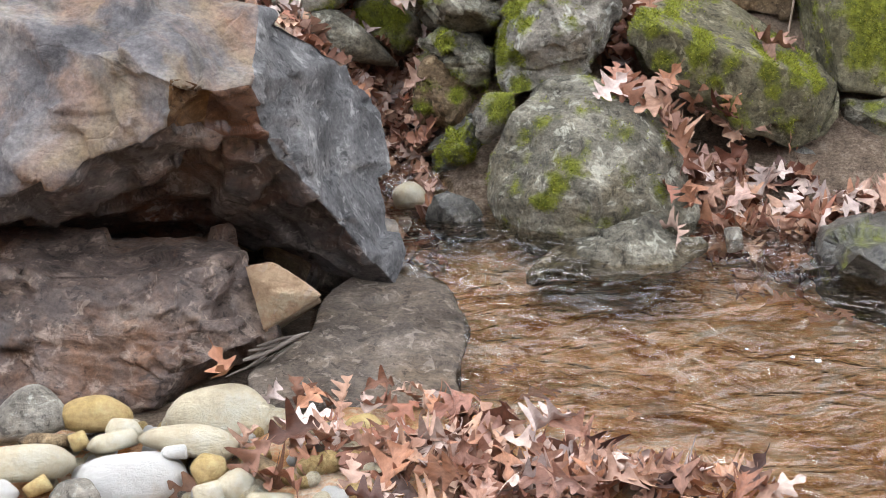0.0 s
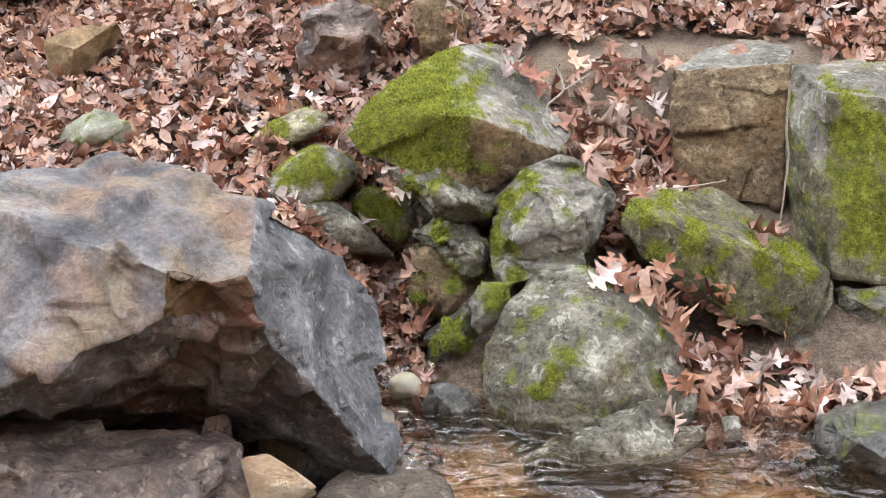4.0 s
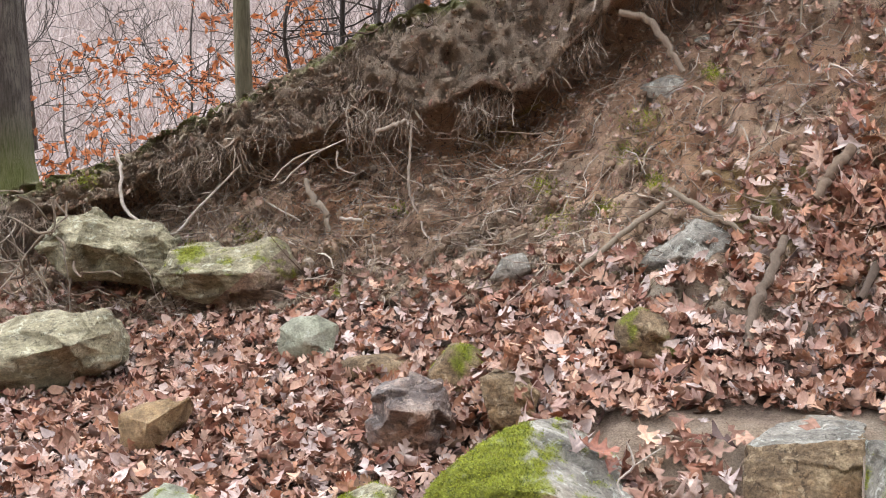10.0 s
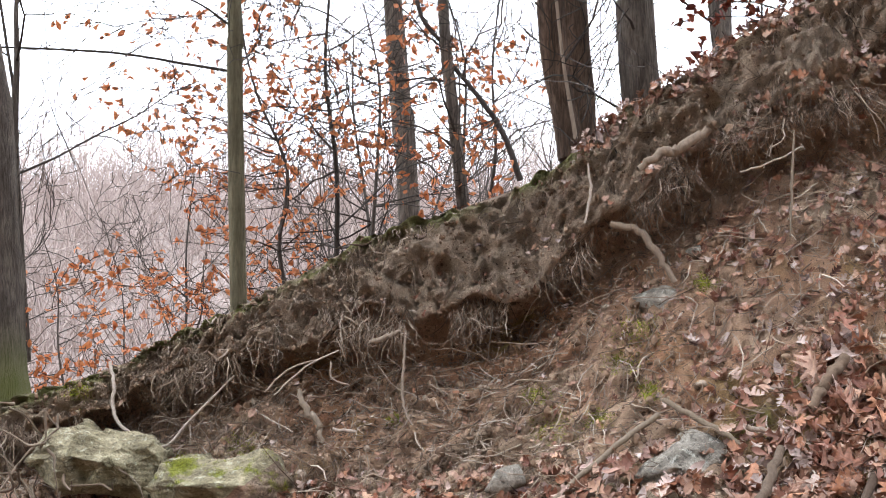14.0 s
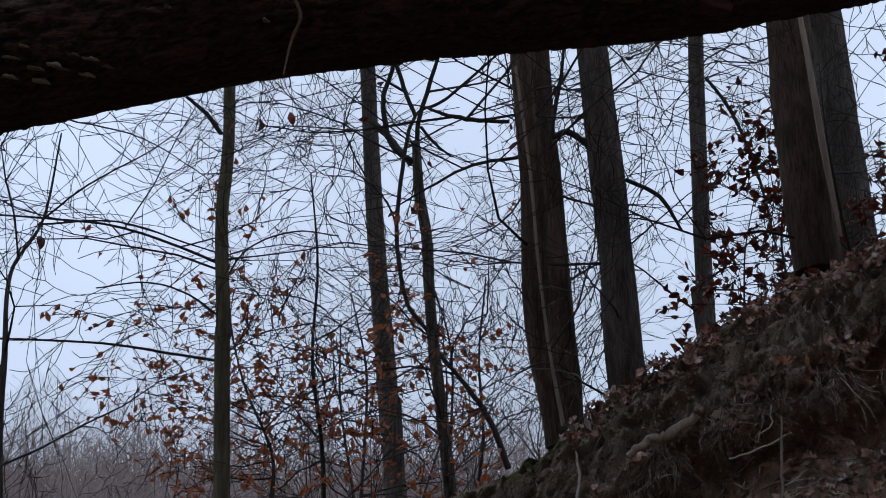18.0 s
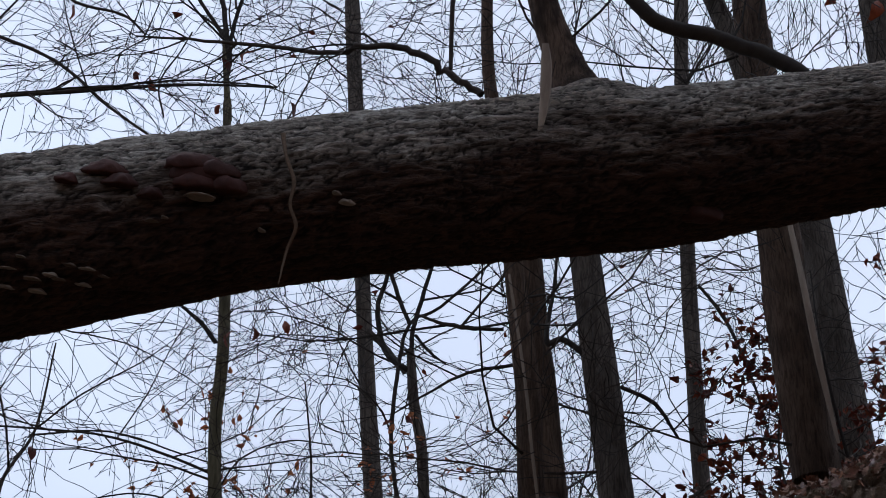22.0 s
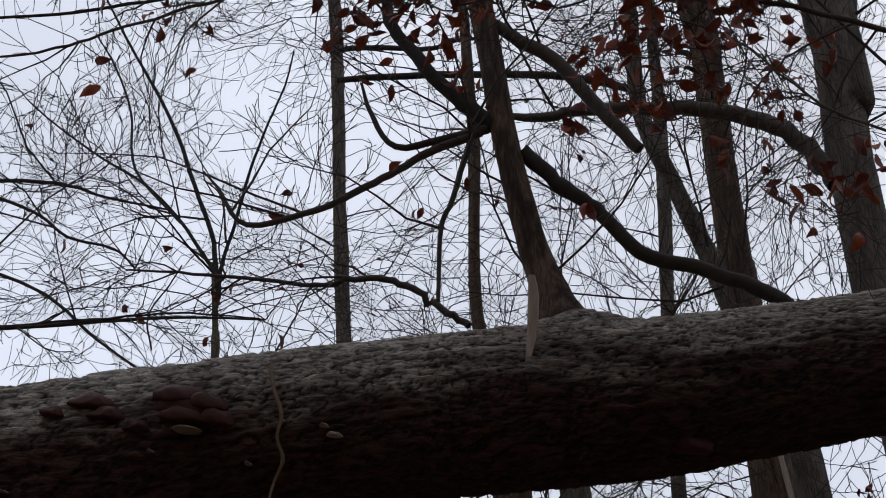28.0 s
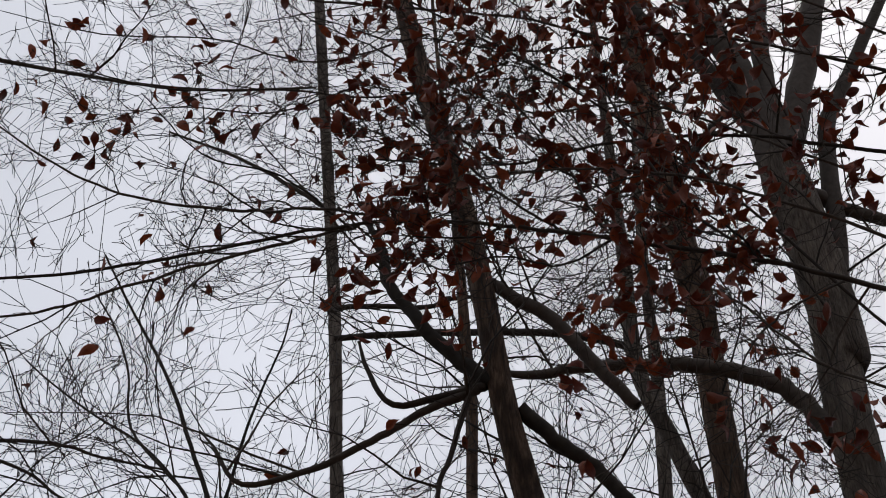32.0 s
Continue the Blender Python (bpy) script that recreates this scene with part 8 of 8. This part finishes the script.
def near_beech():
    rng = np.random.default_rng(31)
    root_ = new("beech_tree")
    root_.location = (3.2, 5.0, 1.0)
    tagged(root_, "beech tree with copper leaves still hanging on long branches", "tree")
    stem = spline([(3.2, 5.0, 0.6, 0.16), (3.1, 5.0, 3.0, 0.13), (2.9, 5.05, 5.0, 0.1), (2.6, 5.1, 7.5, 0.07), (2.2, 5.2, 10.5, 0.03)], 8)
    V, F = tubes([stem], 14)
    child(new("trunk", mesh_of("trunk", V, F, BARK_SMOOTH)), root_)
    strands, tips, owner = [], [], []
    for k, pts in enumerate(BEECH_LINES):
        line = spline(pts, 6, 0.3, rng)
        line[:, 3] *= 0.62
        V, F = tubes([line], 7)
        bough = child(new("branch", mesh_of("branch", V, F, TWIG)), root_)
        first = len(tips)
        for _ in range(11):
            i = rng.integers(3, len(line))
            d = line[i, :3] - line[i - 2, :3]
            d /= np.linalg.norm(d) + 1e-9
            side = np.cross(d, (0, 1, 0)) * rng.choice([-1, 1]) + rng.normal(0, 0.3, 3)
            e = d + 0.8 * side
            grow(strands, tips, line[i, :3], e / np.linalg.norm(e), rng.uniform(0.35, 0.9), min(0.008, line[i, 3] * 0.75), 2, rng, 0.0, 4, 0.18, 0.0021)
        owner += [bough] * (len(tips) - first)
    V, F = tubes(strands, 3)
    child(new("crown", mesh_of("crown", V, F, TWIG, False)), root_, kind="stuff")
    meshes = [mesh_of("leaf", v - np.array([0.0, 0, 0]), f, BEECH, True) for v, f in OVAL]
    pool = [(t[0], t[1], o) for t, o in zip(tips, owner) if -2.3 < t[0][0] < 2.2]
    keep = []
    for t in pool:
        x, y, z = t[0]
        slope = (z - 1.4) / y
        share = 0.04 if slope < 0.7 else (0.07 if x < -0.45 else (0.32 if slope < 0.86 else (0.55 if x < 0.05 else (0.45 if x < 0.75 else 0.95))))
        if rng.random() < share:
            keep.append(t)
    keep = [keep[i] for i in rng.permutation(len(keep))]
    for p, d, bough in keep[:290]:
        ob = new("leaf", meshes[rng.integers(len(meshes))])
        s = rng.uniform(0.075, 0.12)
        hang = Vector((rng.normal(0, 0.5), rng.normal(0, 0.4), -1.0)).normalized()
        q = Vector((1, 0, 0)).rotation_difference(hang).to_matrix().to_4x4() @ Matrix.Rotation(rng.uniform(0, 6.283), 4, "X")
        ob.parent = bough
        ob.matrix_basis = Matrix.Translation(Vector(p)) @ q @ Matrix.Diagonal((s, s, s, 1))
    rest = keep[290:2200]
    if rest:
        scatter("foliage", [(p, Vector((rng.normal(), rng.normal(), rng.normal())), rng.uniform(0, 6.28), rng.uniform(0.075, 0.115)) for p, d, _ in rest], BEECH, "", "", OVAL, root_)


near_beech()

# ---- twigs of the standing trees ----
tips_, _ = twigs_on(LOG_OB, BOUGHS[LOG_OB.name], 24, 1.4, 0.009, 2, 39, 5.4, 0.7)
r_ = np.random.default_rng(61)
scatter("foliage", [(p, r_.normal(0, 1, 3), r_.uniform(0, 6.28), r_.uniform(0.075, 0.11)) for p, d in tips_ if r_.random() < (0.26 if p[0] > 0.2 else 0.07)], BEECH, "", "", OVAL, LOG_OB)
for n_, (tree_, line_) in enumerate(TREES):
    lines_ = [line_] + BOUGHS.get(tree_.name, [])
    big = line_[0, 3] > 0.09
    tips_, _ = twigs_on(tree_, lines_, 9 if big else 11, 2.0 if big else 1.8, 0.0105, 2, 40 + n_, 3.2 if n_ != 1 else 1.8, 0.7, kids=6, lift=0.0, rise=(-0.1, 0.6))
    top_ = [l for l in lines_ if l[:, 2].max() > 6]
    if top_:
        twigs_on(tree_, top_, 13 if n_ in (9, 11) else 9, 2.1, 0.0115, 2, 140 + n_, 6.0, 0.7, kids=7, lift=0.03, name="crown")
    if n_ in (8, 9, 10):
        r_ = np.random.default_rng(n_)
        scatter("foliage", [(p, r_.normal(0, 1, 3), r_.uniform(0, 6.28), r_.uniform(0.05, 0.08)) for p, d in tips_ if r_.random() < 0.14], BEECH, "", "", OVAL, tree_)


# ---- understorey and the wooded far slope ----
def ground_at(x, y):
    h = TREE.ray_cast(Vector((x, y, 200)), Vector((0, 0, -1)))[0]
    return h.z if h else 0.0


def small_tree(x, y, height, lean, seed, material, leaves=None, label="", count=14, kids=3, r0=0.05, leaf_share=0.5, rise=(0.1, 1.2), reach=0.26):
    rng = np.random.default_rng(seed)
    z = ground_at(x, y) - 0.1
    root_ = new("tree")
    root_.location = (x, y, z)
    tagged(root_, label, "tree")
    pts, q = [], np.array([x, y, z])
    for k in range(7):
        pts.append((*q, r0 * (1 - 0.13 * k)))
        q = q + np.array([lean + rng.normal(0, 0.13), rng.normal(0, 0.08), 1.0]) * height / 6
    line = spline(pts, 5)
    V, F = tubes([line], 8)
    child(new("trunk", mesh_of("trunk", V, F, material)), root_)
    tips, _ = twigs_on(root_, [line], count, height * reach, r0 * 0.35, 2, seed + 1, z + height * 0.15, 0.8, material, kids, 0.02 if leaves else 0.1, rise=rise)
    if leaves:
        scatter("foliage", [(p - d * rng.uniform(0, 0.15), rng.normal(0, 1, 3), rng.uniform(0, 6.28), rng.uniform(0.055, 0.09)) for p, d in tips * 2 if rng.random() < leaf_share and p[2] < z + 0.95 * height], leaves, "", "", OVAL, root_)


UNDER = (-1.13, 11.00, 4.2, 0.02), (-1.42, 11.40, 3.6, -0.06), (-0.98, 11.60, 3.6, 0.05), (-3.28, 10.40, 2.3, 0.05), (-3.19, 11.60, 2.6, -0.08), (-2.66, 12.50, 2.6, 0.10), (1.75, 10.50, 2.4, 0.10), (1.88, 9.40, 2.0, 0.12), (2.26, 8.90, 2.0, -0.05)
for n_, (x_, y_, h_, lean_) in enumerate(UNDER):
    small_tree(x_, y_, h_, lean_, 300 + 7 * n_, TWIG, ORANGE_LEAF if n_ < 6 else BEECH, "young beech with orange leaves on spreading bare twigs", 30 if n_ < 3 else 20, 4, 0.026 if n_ < 3 else 0.016, 0.6, (-0.15, 0.35), 0.3)
THICKET = (-0.98, 14.00, 4.6, -0.10), (-0.44, 13.00, 4.2, 0.12), (-0.07, 14.50, 5.0, -0.14), (0.21, 12.50, 4.0, 0.10), (0.42, 15.00, 5.0, -0.05), (-3.52, 15.00, 4.5, 0.10)
for n_, (x_, y_, h_, lean_) in enumerate(THICKET):
    small_tree(x_, y_, h_, lean_, 700 + 7 * n_, TWIG, None, "bare crooked sapling on the bank top", 16, 4, 0.028, 0.5, (0.3, 1.4), 0.32)
rng_ = np.random.default_rng(77)
for n_ in range(6):
    y_ = rng_.uniform(20, 36)
    small_tree(y_ * rng_.uniform(-0.34, 0.34), y_, rng_.uniform(6, 9), rng_.uniform(-0.12, 0.12), 500 + 9 * n_, TWIG, None, "bare young tree behind the bank", 26, 3, 0.035)


def far_woods():
    rng = np.random.default_rng(90)
    out, orange = [], []
    for k in range(800):
        y = 45 + 185 * rng.random() ** 0.6
        x = y * rng.uniform(-0.42, 0.42)
        z = ground_at(x, y)
        h = rng.uniform(6, 12)
        d = np.array([rng.normal(0, 0.14), 0, 1.0])
        p = np.array([x, y, z - 0.3])
        top = p + d * h
        out.append([(*p, 0.06), (*(p + d * h * 0.5 + rng.normal(0, 0.2, 3)), 0.045), (*top, 0.015)])
        for _ in range(15):
            t = rng.uniform(0.12, 0.98)
            a = p + d * h * t
            e = np.array([rng.normal(0, 1), rng.normal(0, 0.5), rng.uniform(0.2, 1.3)])
            e /= np.linalg.norm(e)
            ln = h * 0.3 * (1.15 - t) + 0.8
            m1 = a + e * ln * 0.5 + rng.normal(0, 0.12, 3)
            b = a + e * ln + np.array([0, 0, 0.2])
            out.append([(*a, 0.026), (*m1, 0.018), (*b, 0.009)])
            for _ in range(2):
                c = m1 + (e + rng.normal(0, 0.6, 3)) * ln * 0.45
                out.append([(*m1, 0.014), (*c, 0.007)])
    for k in range(1200):
        y = rng.uniform(55, 215)
        x = y * rng.uniform(-0.42, 0.42)
        p = np.array([x, y, ground_at(x, y) - 0.2])
        for _ in range(11):
            e = np.array([rng.normal(0, 0.5), rng.normal(0, 0.3), 1.0]) * rng.uniform(2.0, 6.0)
            out.append([(*p, 0.05), (*(p + 0.5 * e + rng.normal(0, 0.25, 3)), 0.04), (*(p + e), 0.015)])
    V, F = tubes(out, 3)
    tagged(new("far_woods", mesh_of("far_woods", V, F, FAR_TWIG_HAZED, False)), "bare woods on the far valley slope, paled for haze", "woods", kind="stuff")


far_woods()
